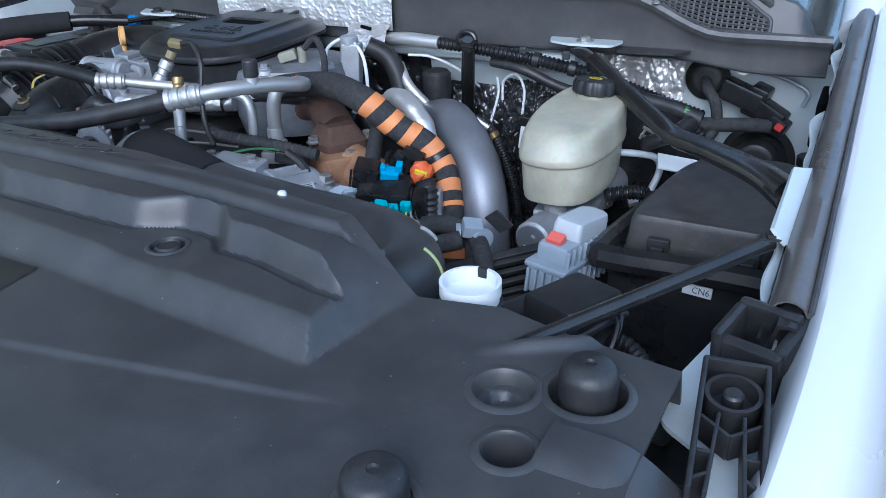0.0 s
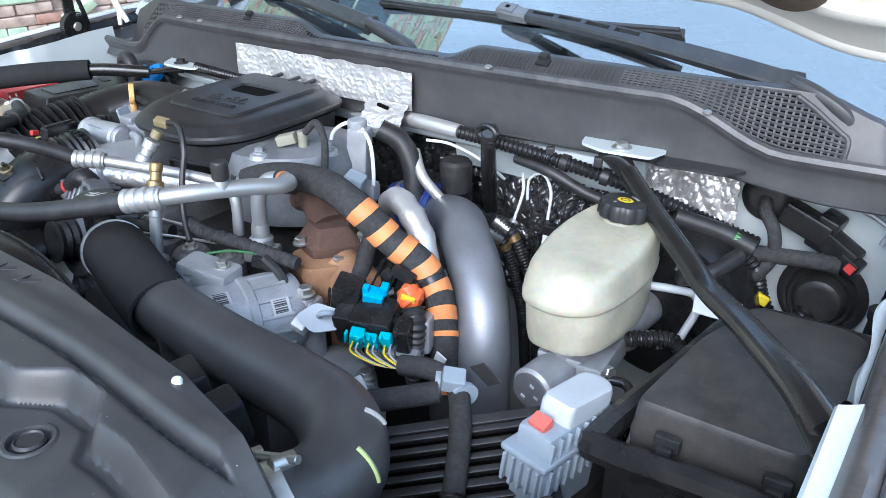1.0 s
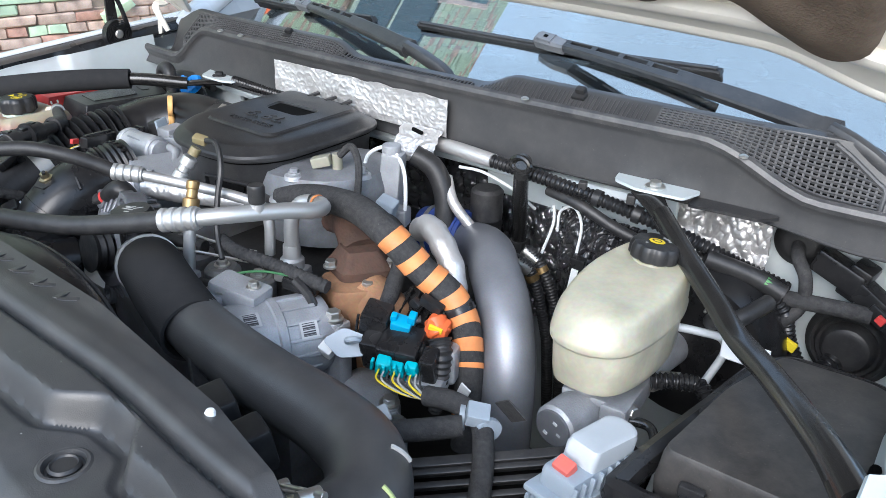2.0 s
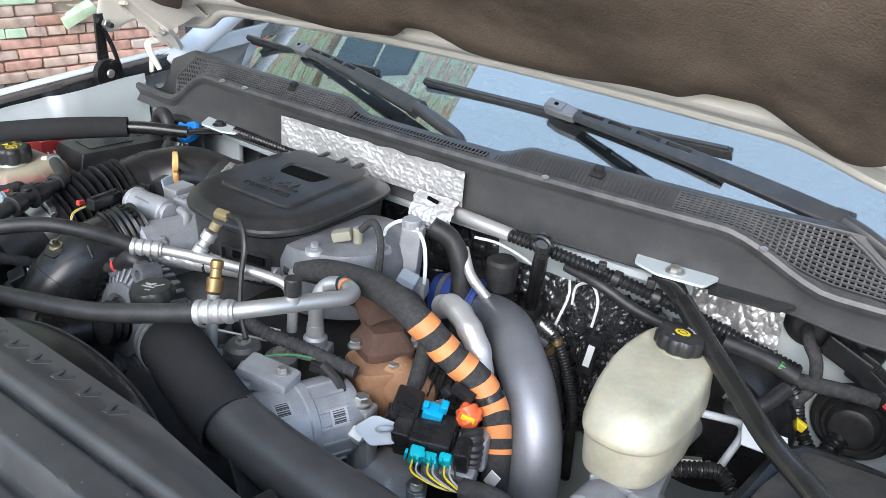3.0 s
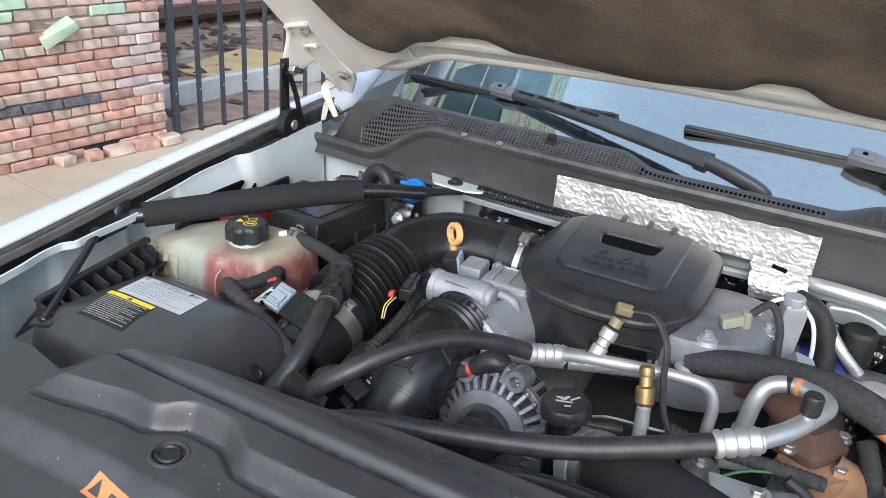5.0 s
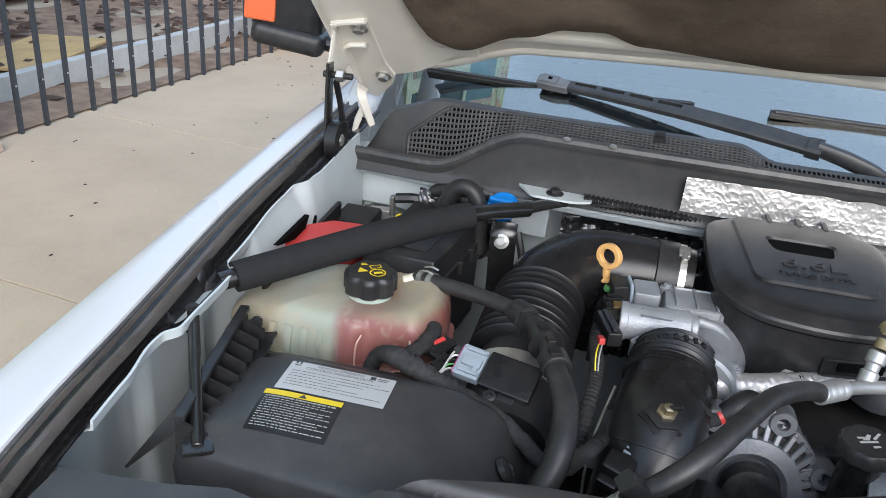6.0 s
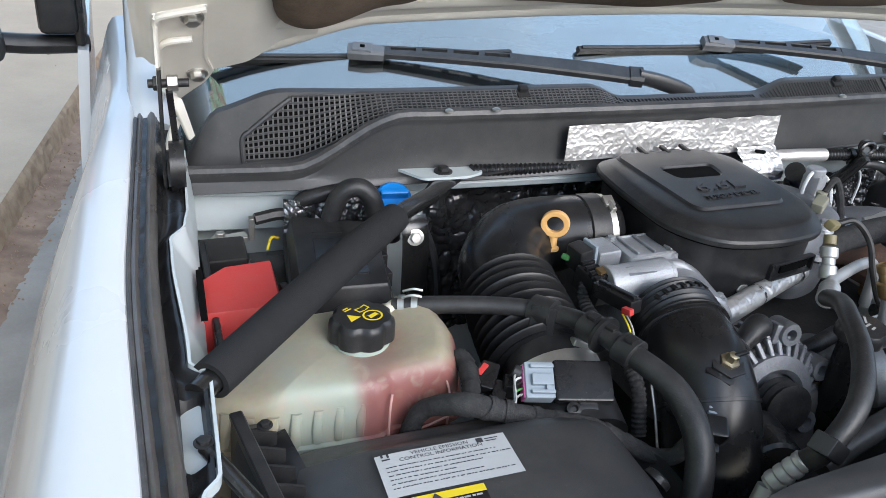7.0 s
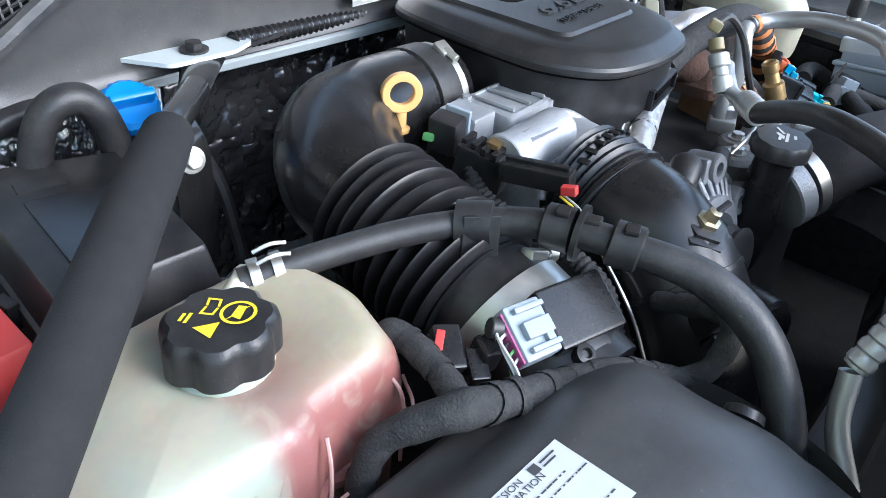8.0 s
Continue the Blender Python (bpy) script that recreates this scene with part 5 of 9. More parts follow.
ch = hose("coolant_hose", COOL, [0.0105] * 4 + [0.0115] * 2 + [0.0135] * 4, RUBBER, "black rubber coolant hose from the tank", seg=18)
spring_clamp((-0.568, -0.258, 1.3915), (-0.545, -0.268, 1.395), 0.0118, ch, (0.1, -0.2, 1))
part("strap", lathe([(0.0115, -0.013), (0.0165, -0.013), (0.0165, 0.013), (0.0115, 0.013)], aim((-0.437, -0.325, 1.404), (-0.412, -0.362, 1.408)), 24), PLASTIC, ch, "black rubber strap")
part("strap_tail", rbox((-0.444, -0.338, 1.394), (0.027, 0.0035, 0.046), (-8, 0, -42), 0.001), PLASTIC, ch)
part("strap_dot", rod((-0.4457, -0.3405, 1.382), (-0.4462, -0.3412, 1.382), 0.002, 10), GREEN, ch)
for a, b in (((-0.410, -0.366, 1.409), (-0.402, -0.388, 1.409)), ((-0.394, -0.412, 1.4085), (-0.385, -0.436, 1.406))):
    part("connector_collar", lathe([(0.014, 0), (0.0168, 0.002), (0.0168, 0.022), (0.014, 0.024)], aim(a, b), 24), PLASTIC, ch, "black quick connector collar")
    part("collar_tab", rbox(Vector(a).lerp(Vector(b), 0.45) + V(-0.002, -0.004, 0.0165), (0.012, 0.010, 0.004), (0, 0, 24), 0.001), SMOOTHBLACK, ch)
part("connector_tab", rbox((-0.398, -0.398, 1.420), (0.010, 0.014, 0.008), (0, 0, 20), 0.002), GLOSSBLACK, ch)
part("ring_clip", lathe([(0.0135, -0.002), (0.021, -0.002), (0.021, 0.002), (0.0135, 0.002)], aim((-0.401, -0.392, 1.409), (-0.395, -0.41, 1.4085)), 24), SMOOTHBLACK, ch)

# ---- battery and its cover ----
battery = thing("battery", (-0.72, -0.09, 1.13), "black car battery under a red terminal cap", "battery")
part("case", rbox((-0.725, -0.075, 1.225), (0.16, 0.25, 0.19), bevel=0.008), SMOOTHBLACK, battery)
red_out = rounded([(-0.796, -0.222), (-0.692, -0.222), (-0.690, -0.092), (-0.755, -0.098), (-0.792, -0.135)], 0.003, 3)
part("terminal_cap", stack(red_out, [(1.0, 1.30), (1.0, 1.346), (0.85, 1.382), (0.83, 1.3845), (0.3, 1.385)]), RED, battery, "red plastic terminal cap")
part("terminal_block", rbox((-0.755, 0.0, 1.335), (0.075, 0.07, 0.04), bevel=0.005), PLASTIC, battery)
part("terminal_clamp", merge(rbox((-0.735, 0.055, 1.338), (0.05, 0.02, 0.012), (0, 0, 10), 0.003), rbox((-0.705, 0.05, 1.356), (0.008, 0.014, 0.035), bevel=0.002), hexbolt((-0.748, 0.05, 1.345), (-0.748, 0.05, 2), 0.007, 0.009)), ZINC, battery, "bare metal cable clamp")
wire([(-0.70, 0.05, 1.37), (-0.66, 0.055, 1.372), (-0.61, 0.07, 1.35)], 0.009, RUBBER, "thick black battery cable")
wire([(-0.69, 0.0, 1.345), (-0.683, 0.01, 1.358), (-0.672, 0.02, 1.352)], 0.002, YELLOW, "short yellow wire beside the battery")
lid = thing("battery_cover", (-0.615, -0.07, 1.22), "black plastic battery junction cover", "battery cover")
LID = rounded([(-0.688, -0.206), (-0.566, -0.216), (-0.536, -0.015), (-0.664, 0.036)], 0.004, 3)
part("lid", stack(LID, [(0.96, 1.22), (0.96, 1.336), (1.0, 1.338), (1.0, 1.350), (0.985, 1.352), (0.935, 1.353), (0.845, 1.384), (0.83, 1.3875), (0.815, 1.3885), (0.5, 1.389), (0.1, 1.389)]), PLASTIC, lid)
part("lid_panel", stack(rounded([(-0.652, -0.165), (-0.590, -0.172), (-0.578, -0.08), (-0.640, -0.062)], 0.004), [(1, 1.386), (0.985, 1.3905), (0.95, 1.3908)]), SMOOTHBLACK, lid)
part("lid_mark", stack(rounded([(-0.638, -0.048), (-0.600, -0.056), (-0.597, -0.040), (-0.634, -0.030)], 0.002), [(1, 1.386), (0.97, 1.3905)]), RUBBER, lid)
for x, y, a in ((-0.684, -0.12, 8), (-0.552, -0.11, 8), (-0.545, -0.06, 8), (-0.625, -0.211, 94)):
    part("lid_clip", rbox((x, y, 1.345), (0.010, 0.020, 0.022), (0, 0, a), 0.002), PLASTIC, lid)

# ---- left brace with foam sleeve ----
brace = thing("support_brace", (-0.62, -0.19, 1.40), "black steel brace rod wrapped in foam", "brace", "support braces")
part("rod", tube([(-0.470, -0.030, 1.422), (-0.545, -0.110, 1.432), (-0.66, -0.235, 1.426), (-0.798, -0.385, 1.408)], 0.0125, 14, 8), GLOSSBLACK, brace)
part("foam_sleeve", tube([(-0.546, -0.111, 1.4325), (-0.60, -0.17, 1.431), (-0.66, -0.235, 1.426), (-0.785, -0.370, 1.410)], [0.0195, 0.021, 0.0215, 0.0205], 20, 10, open_end=0.7), FOAM, brace, "black foam sleeve")
part("flat_end", tube([(-0.428, 0.022, 1.424), (-0.445, 0.0, 1.424), (-0.475, -0.034, 1.421)], [0.022, 0.018, 0.013], 12, 8, flat=0.35), GLOSSBLACK, brace, "flattened black rod end")
bracket_l = thing("brace_bracket", (-0.435, 0.03, 1.43), "pale steel bracket bolted under the cowl", "bracket", "brace brackets")
part("plate", stack(rounded([(-0.500, 0.052), (-0.470, 0.004), (-0.405, 0.000), (-0.375, 0.012), (-0.385, 0.055)], 0.008), [(1, 1.4300), (1, 1.4340)]), APRON, bracket_l)
part("bolt", hexbolt((-0.435, 0.022, 1.4340), (-0.435, 0.022, 2), 0.0085, 0.009, 1.6), DARKMETAL, bracket_l)
solo("brace_bracket", stack(rounded([(-0.385, 0.046), (-0.38, 0.012), (-0.315, 0.022), (-0.30, 0.05)], 0.006), [(1, 1.427), (1, 1.431)]), PLASTIC, (-0.35, 0.03, 1.427), "black steel tab bolted under the cowl", "bracket", "brace brackets")

# loop hose, blue cap and bracket behind the battery
hose("heater_hose", [(-0.612, -0.015, 1.33), (-0.604, -0.006, 1.39), (-0.588, -0.008, 1.428), (-0.562, -0.012, 1.432), (-0.545, -0.018, 1.40), (-0.540, -0.022, 1.33)], 0.0135, RUBBER, "black rubber hose bent in a loop", group="heater hoses")
hose("heater_hose", [(-0.60, 0.06, 1.34), (-0.635, 0.055, 1.385), (-0.61, 0.045, 1.402), (-0.55, 0.05, 1.405), (-0.50, 0.055, 1.395)], 0.0115, RUBBER, "black rubber hose along the firewall", group="heater hoses")
fl = thing("washer_cap", (-0.505, 0.015, 1.34), "bright blue plastic filler cap", "filler cap")
part("neck", rod((-0.507, 0.025, 1.33), (-0.512, 0.015, 1.397), 0.014, 20), PLASTIC, fl)
part("cap", lathe([(0.023, 0), (0.026, 0.002), (0.026, 0.012), (0.022, 0.016)], aim((-0.512, 0.012, 1.398), (-0.518, -0.03, 1.456)), 60, (18, 0.05)), BLUE, fl)
part("grip", turned(rbox((0, 0, 0.021), (0.040, 0.009, 0.018), bevel=0.003), aim((-0.512, 0.012, 1.398), (-0.518, -0.03, 1.456))), BLUE, fl)
br = thing("steel_bracket", (-0.505, -0.055, 1.30), "black steel bracket with a zinc bolt", "bracket")
part("strip", tube([(-0.500, -0.045, 1.40), (-0.498, -0.060, 1.37), (-0.495, -0.058, 1.26)], 0.020, 8, 6, flat=0.2), GLOSSBLACK, br)
part("bolt", hexbolt((-0.500, -0.062, 1.375), (-0.54, -0.5, 1.5), 0.008, 0.009, 1.5), ZINC, br)
wire([(-0.48, -0.03, 1.38), (-0.465, -0.05, 1.33), (-0.46, -0.075, 1.24)], 0.006, RUBBER, "thin black pipe below the cowl")

# ---- air box ----
abox = thing("air_filter_box", (-0.57, -0.52, 1.15), "black plastic air filter box with printed labels", "air box")
BOX_OUT = rounded([(-0.742, -0.405), (-0.735, -0.64), (-0.44, -0.66), (-0.385, -0.60), (-0.378, -0.50), (-0.415, -0.425), (-0.52, -0.412)], 0.035, 6)


def abox_top(x, y):
    return 1.374 + 0.010 * sm((x + 0.74) / 0.1) - 0.030 * sm((x + 0.53) / 0.13) ** 2 - 0.10 * sm((x + 0.44) / 0.07) - 0.018 * sm((-0.55 - y) / 0.1) - 0.034 * sm((y + 0.482) / 0.055)


def box_shell():
    bm = stack(BOX_OUT, [(0.95, 1.15), (0.98, 1.25), (1.0, 1.325)])
    top = max(v.co.z for v in bm.verts)
    bmesh.ops.delete(bm, geom=[f for f in bm.faces if all(v.co.z > top - 1e-4 for v in f.verts)], context="FACES_ONLY")
    n = len(BOX_OUT)
    cx, cy = sum(p[0] for p in BOX_OUT) / n, sum(p[1] for p in BOX_OUT) / n
    prev = [v for v in bm.verts if v.co.z > top - 1e-4]
    prev.sort(key=lambda v: min(range(n), key=lambda i: (BOX_OUT[i][0] - v.co.x) ** 2 + (BOX_OUT[i][1] - v.co.y) ** 2))
    for s, k in ((0.985, 0.45), (0.955, 0.80), (0.91, 0.95), (0.85, 1.0), (0.75, 1.0), (0.65, 1.0), (0.5, 1.0), (0.35, 1.0), (0.2, 1.0), (0.05, 1.0)):
        ring = []
        for p in BOX_OUT:
            x, y = cx + (p[0] - cx) * s, cy + (p[1] - cy) * s
            ring.append(bm.verts.new((x, y, 1.325 + (abox_top(x, y) - 1.325) * k)))
        for i in range(n):
            bm.faces.new((prev[i], prev[(i + 1) % n], ring[(i + 1) % n], ring[i]))
        prev = ring
    bm.faces.new(prev)
    bmesh.ops.recalc_face_normals(bm, faces=bm.faces)
    return bm


part("lid", box_shell(), COVER, abox, "smooth domed black lid")
WALL_A, WALL_B = V(-0.770, -0.382, 1.376), V(-0.731, -0.615, 1.379)
part("side_wall", thick(sheet(lin(0, 1, 12), lin(0, 1, 8), lambda u, v: WALL_A.lerp(WALL_B, u) + V(-0.006 * v, 0, -0.16 * v - 0.010 * sm((0.10 - u) / 0.1))), 0.007), PLASTIC, abox, "upright black side wall")
part("wall_rim", strap([WALL_A.lerp(WALL_B, u) + V(0.004, 0, 0.001) for u in lin(0.01, 1, 5)], [0.012] * 5, 0.006, V(0, 0, 1), 3), PLASTIC, abox, "thick rim of the side wall")
part("pocket_floor", thick(sheet(lin(0.04, 1, 10), lin(0, 1, 4), lambda u, v: WALL_A.lerp(WALL_B, u) + V(0.006 + 0.040 * v, 0.004 * v, -0.034 + 0.010 * v)), 0.003), SMOOTHBLACK, abox)
for i in range(9):
    q = WALL_A.lerp(WALL_B, 0.11 + 0.112 * i)
    web = bmesh.new()
    tri = [(0.006, 0.0), (0.034, -0.014), (0.034, -0.032), (0.006, -0.036)]
    rows = [[web.verts.new(q + V(x, dy + 0.004 * x / 0.03, z)) for x, z in tri] for dy in (-0.0016, 0.0016)]
    web.faces.new(rows[0])
    web.faces.new(rows[1][::-1])
    for k in range(4):
        web.faces.new((rows[0][k], rows[1][k], rows[1][(k + 1) % 4], rows[0][(k + 1) % 4]))
    bmesh.ops.recalc_face_normals(web, faces=web.faces)
    part("rib", web, PLASTIC, abox)
part("side_skirt", thick(sheet(lin(0.1, 1, 14), lin(0, 1, 6), lambda u, v: WALL_A.lerp(WALL_B, u) + V(-0.062 * v * u, 0, -0.012 - 0.050 * v * (0.4 + u))), 0.003), PLASTIC, abox, "sloping black skirt beside the wall")
part("skirt_pin", hexbolt((-0.742, -0.402, 1.372), (-0.742, -0.402, 2), 0.005, 0.005), DARKMETAL, abox)
part("knuckle", rod((-0.752, -0.405, 1.33), (-0.752, -0.388, 1.362), 0.011), PLASTIC, abox)
part("pin", lathe([(0.014, 0), (0.013, 0.006), (0.008, 0.008), (0.006, 0.006)], pose(-0.42, -0.545, 1.345, 0, 55, 10), 20), PLASTIC, abox)


def label_sheet(name, x0, y0, x1, y1, material, parent, dz=0.0006, label="", turn=0.0):
    xs, ys = lin(x0, x1, 14), lin(y0, y1, 8)
    c = V((x0 + x1) / 2, (y0 + y1) / 2, 0)

    def f(x, y):
        q = Matrix.Rotation(radians(turn), 3, "Z") @ (V(x, y, 0) - c) + c
        return (q.x, q.y, abox_top(q.x, q.y) + dz)
    return part(name, sheet(xs, ys, f), material, parent, label)


LAB = label_sheet("emission_label", -0.662, -0.537, -0.546, -0.484, PAPER, abox, 0.0008, "grey printed emission label")


def label_text(text, x, y, size):
    bm = letters(text, size, Matrix.Translation((x, y, 0)), 0.0)
    for v in bm.verts:
        v.co.z = abox_top(v.co.x, v.co.y) + 0.0013
    return bm


part("label_text", label_text("VEHICLE EMISSION", -0.606, -0.4885, 0.0062), PRINT, LAB)
part("label_text", label_text("CONTROL INFORMATION", -0.606, -0.4945, 0.0062), PRINT, LAB)
bars = bmesh.new()


def box_bar(bm, x, y, w, h):
    a = [bm.verts.new((px, py, abox_top(px, py) + 0.0013)) for px, py in ((x, y), (x + w, y), (x + w, y + h), (x, y + h))]
    bm.faces.new(a)


for k in range(6):
    x = -0.656
    end = (-0.56, -0.552, -0.575, -0.60, -0.58, -0.552)[k]
    while x < end:
        d = random.uniform(0.0012, 0.0045)
        box_bar(bars, x, -0.502 - 0.0052 * k, d, 0.0010)
        x += d + random.choice((0.0005, 0.0007, 0.0018))
    part("label_line", bars, PRINT, LAB, kind="stuff")
    bars = bmesh.new()
for x, y, w, h in ((-0.657, -0.492, 0.007, 0.0018), (-0.657, -0.488, 0.002, 0.005), (-0.652, -0.489, 0.002, 0.005), (-0.573, -0.492, 0.006, 0.006), (-0.565, -0.489, 0.012, 0.0012), (-0.565, -0.492, 0.010, 0.0012)):
    box_bar(bars, x, y, w, h)
part("label_line", bars, PRINT, LAB, kind="stuff")
YL = label_sheet("warning_label", -0.668, -0.600, -0.585, -0.541, SMOOTHBLACK, abox, 0.0007, "black warning label with a yellow band")
label_sheet("yellow_band", -0.668, -0.5495, -0.585, -0.541, YELLOW, YL, 0.0012, "yellow band")
bars = bmesh.new()
for k in range(13):
    x = -0.664
    while x < (-0.592, -0.600, -0.592, -0.615)[k % 4]:
        d = random.uniform(0.0015, 0.006)
        box_bar(bars, x, -0.5535 - 0.0034 * k, min(d, -0.589 - x), 0.0021 if k == 0 else 0.0011)
        x += d + random.choice((0.0006, 0.0009, 0.0016))
    part("label_line", bars, PALEPRINT, YL, kind="stuff")
    bars = bmesh.new()
for pts in (((-0.631, -0.5485), (-0.622, -0.5485), (-0.6265, -0.5420)),):
    bars.faces.new([bars.verts.new((x, y, abox_top(x, y) + 0.0018)) for x, y in pts])
part("warning_mark", bars, PRINT, YL)

# ---- intake duct, bellows and flow sensor ----
duct = thing("intake_duct", (-0.36, -0.2, 1.32), "black plastic intake duct with bellows", "intake duct")
part("elbow", tube([(-0.225, -0.100, 1.376), (-0.30, -0.098, 1.378), (-0.370, -0.110, 1.375), (-0.412, -0.160, 1.368), (-0.424, -0.215, 1.360)], [0.050, 0.054, 0.059, 0.058, 0.054], 28, 8), SMOOTHBLACK, duct, "smooth black elbow")
part("bellows", tube([(-0.424, -0.210, 1.361), (-0.430, -0.27, 1.352), (-0.434, -0.335, 1.338)], [0.053, 0.054, 0.055], 48, 10, rib=(0.0135, 0.0085)), BELLOWS, duct, "ribbed black bellows")
part("sensor_tube", tube([(-0.430, -0.330, 1.339), (-0.432, -0.37, 1.330), (-0.436, -0.44, 1.305)], [0.049, 0.052, 0.052], 30, 6), PLASTIC, duct)
part("cuff", lathe([(0.0515, -0.016), (0.055, -0.014), (0.055, 0.014), (0.0515, 0.016)], aim((-0.262, -0.099, 1.377), (-0.2, -0.1, 1.376)), 36), RUBBER, duct)
clamp((-0.243, -0.0995, 1.3765), (-0.2, -0.1, 1.376), 0.0525, duct, width=0.010)
part("clamp_screw", merge(rbox((-0.243, -0.115, 1.429), (0.016, 0.018, 0.010), (30, 0, 0), 0.002), rod((-0.243, -0.134, 1.424), (-0.243, -0.118, 1.430), 0.0045, 8)), ZINC, duct)
clamp((-0.4325, -0.368, 1.331), (-0.436, -0.44, 1.305), 0.0532, duct, width=0.024)
part("clamp_screw", merge(rbox((-0.408, -0.362, 1.379), (0.022, 0.013, 0.009), (-15, 25, -6), 0.002), rod((-0.398, -0.364, 1.376), (-0.388, -0.366, 1.371), 0.0065, 10)), ZINC, duct)
maf = thing("flow_sensor", (-0.437, -0.42, 1.345), "black air flow sensor with a grey plug", "sensor")
MF = pose(-0.434, -0.420, 1.373, 32, 4, -12)
part("body", turned(merge(rbox((0, 0, 0), (0.060, 0.046, 0.014), bevel=0.003), rbox((0.004, -0.026, -0.006), (0.022, 0.014, 0.014), bevel=0.003), rbox((0, 0.004, -0.012), (0.05, 0.03, 0.02), bevel=0.003)), MF), SMOOTHBLACK, maf)
part("mount_boss", turned(lathe([(0.0075, -0.02), (0.0075, 0.003), (0.004, 0.004), (0.003, 0.001)], None, 18), MF @ Matrix.Translation((-0.012, -0.030, 0))), RUBBER, maf)
plug = part("plug", turned(merge(rbox((-0.046, -0.001, 0.001), (0.030, 0.040, 0.016), bevel=0.002), rbox((-0.044, -0.002, 0.011), (0.022, 0.012, 0.006), bevel=0.001), rbox((-0.044, -0.015, 0.0105), (0.024, 0.004, 0.006), bevel=0.001), rbox((-0.044, 0.013, 0.0105), (0.024, 0.004, 0.006), bevel=0.001), rbox((-0.038, -0.008, 0.010), (0.006, 0.010, 0.006), bevel=0.001)), MF), GREYCON, maf, "grey plug")
part("plug_insert", turned(rbox((-0.0615, -0.002, 0), (0.002, 0.036, 0.013), bevel=0.0005), MF), mat("pink_insert", (0.45, 0.10, 0.26), 0.5), plug)
for k, mm in enumerate((PALEPRINT, GREEN, RUBBER, WHITEPL, PALEPRINT)):
    a = MF @ Vector((-0.061, -0.014 + 0.006 * k, 0.002))
    part("lead", tube([a, a + V(-0.010, -0.004, -0.001), a + V(-0.018, -0.014 - 0.004 * k, -0.012), V(-0.518, -0.434, 1.366)], 0.0012, 5, 5), mm, plug)
part("plug_tube", turned(rod((-0.07, 0.012, 0), (-0.062, 0.008, 0), 0.007), MF), RUBBER, plug)

# taped harness over the air box
HAR = [(-0.604, -0.392, 1.290), (-0.600, -0.392, 1.330), (-0.590, -0.396, 1.353), (-0.575, -0.412, 1.368), (-0.557, -0.430, 1.378), (-0.520, -0.438, 1.366), (-0.480, -0.445, 1.354), (-0.443, -0.461, 1.350), (-0.410, -0.474, 1.332), (-0.384, -0.487, 1.318), (-0.366, -0.500, 1.324), (-0.348, -0.501, 1.350), (-0.338, -0.485, 1.352), (-0.325, -0.430, 1.325)]


def taped(name_label, pts, r, wraps):
    """A harness under spiral cloth tape, with the tape's raised edges."""
    t = hose("wiring_harness", pts, r, TAPE, name_label, "harness", "harnesses", rib=(0.030, 0.0004), seg=16)
    big = max(r) if isinstance(r, list) else r
    for k in range(wraps):
        s = (k + 0.5) / wraps
        rr = (r[min(len(r) - 1, int(s * len(r)))] if isinstance(r, list) else r) + 0.0007
        part("tape_wrap", band_on(pts, rr, s, s + 0.35 / wraps, 0.012 * (1 if k % 3 else -0.6), 14), TAPE, t)
    return t


taped("cloth-taped black wiring harness lying over the air box", HAR, [0.009, 0.0095, 0.010, 0.011, 0.0125, 0.011, 0.0100, 0.0092, 0.009, 0.0088, 0.0088, 0.0088, 0.0085, 0.008], 19)
taped("cloth-taped black wiring branch beside the coolant tank", [(-0.545, -0.330, 1.352), (-0.538, -0.344, 1.372), (-0.536, -0.362, 1.374), (-0.543, -0.395, 1.374), (-0.556, -0.428, 1.376)], [0.009, 0.0095, 0.0095, 0.009, 0.009], 7)
sp = thing("plug_connector", (-0.522, -0.385, 1.35), "small black plug with a red lock", "connector", "connectors")
part("body", merge(rbox((-0.520, -0.380, 1.368), (0.020, 0.034, 0.014), (20, 10, -30), 0.003), rbox((-0.514, -0.400, 1.362), (0.014, 0.024, 0.012), (20, 10, -30), 0.002)), SMOOTHBLACK, sp)
part("lock", rbox((-0.524, -0.376, 1.3765), (0.006, 0.015, 0.004), (20, 10, -50), 0.001), RED, sp, "red plastic lock")
part("side_block", rbox((-0.503, -0.398, 1.366), (0.014, 0.020, 0.018), (10, 10, -20), 0.003), SMOOTHBLACK, sp)

# dipstick
dip = thing("dipstick", (-0.343, -0.155, 1.38), "yellow-orange plastic dipstick loop", "dipstick")
part("loop", lathe([(0.0110, -0.0035), (0.0118, -0.0045), (0.0176, -0.0045), (0.0186, -0.0035), (0.0186, 0.0035), (0.0176, 0.0045), (0.0118, 0.0045), (0.0110, 0.0035), (0.0110, -0.0035)], aim((-0.343, -0.156, 1.424), (-0.898, -0.986, 1.50)), 36, caps=False), DIPYELLOW, dip)
part("stem", lathe([(0.0095, 0), (0.0095, 0.003), (0.006, 0.005), (0.0055, 0.022)], pose(-0.343, -0.156, 1.386), 16), DIPYELLOW, dip)
part("tube", rod((-0.343, -0.156, 1.25), (-0.343, -0.156, 1.388), 0.005), DARKMETAL, dip)

# ---- engine block and dark fill below ----
block = thing("engine_block", (0.0, -0.2, 0.79), "grimy dark engine block deep in the bay", "engine")
part("block", rbox((0.02, -0.12, 1.03), (0.46, 0.42, 0.48), bevel=0.03), GRIME_SHADE, block)
part("valve_cover", stack(rect(-0.17, -0.16, 0.17, 0.34, 0.03), [(1, 1.2), (1, 1.285), (0.92, 1.30), (0.3, 1.301)]), OILYCAST, block)
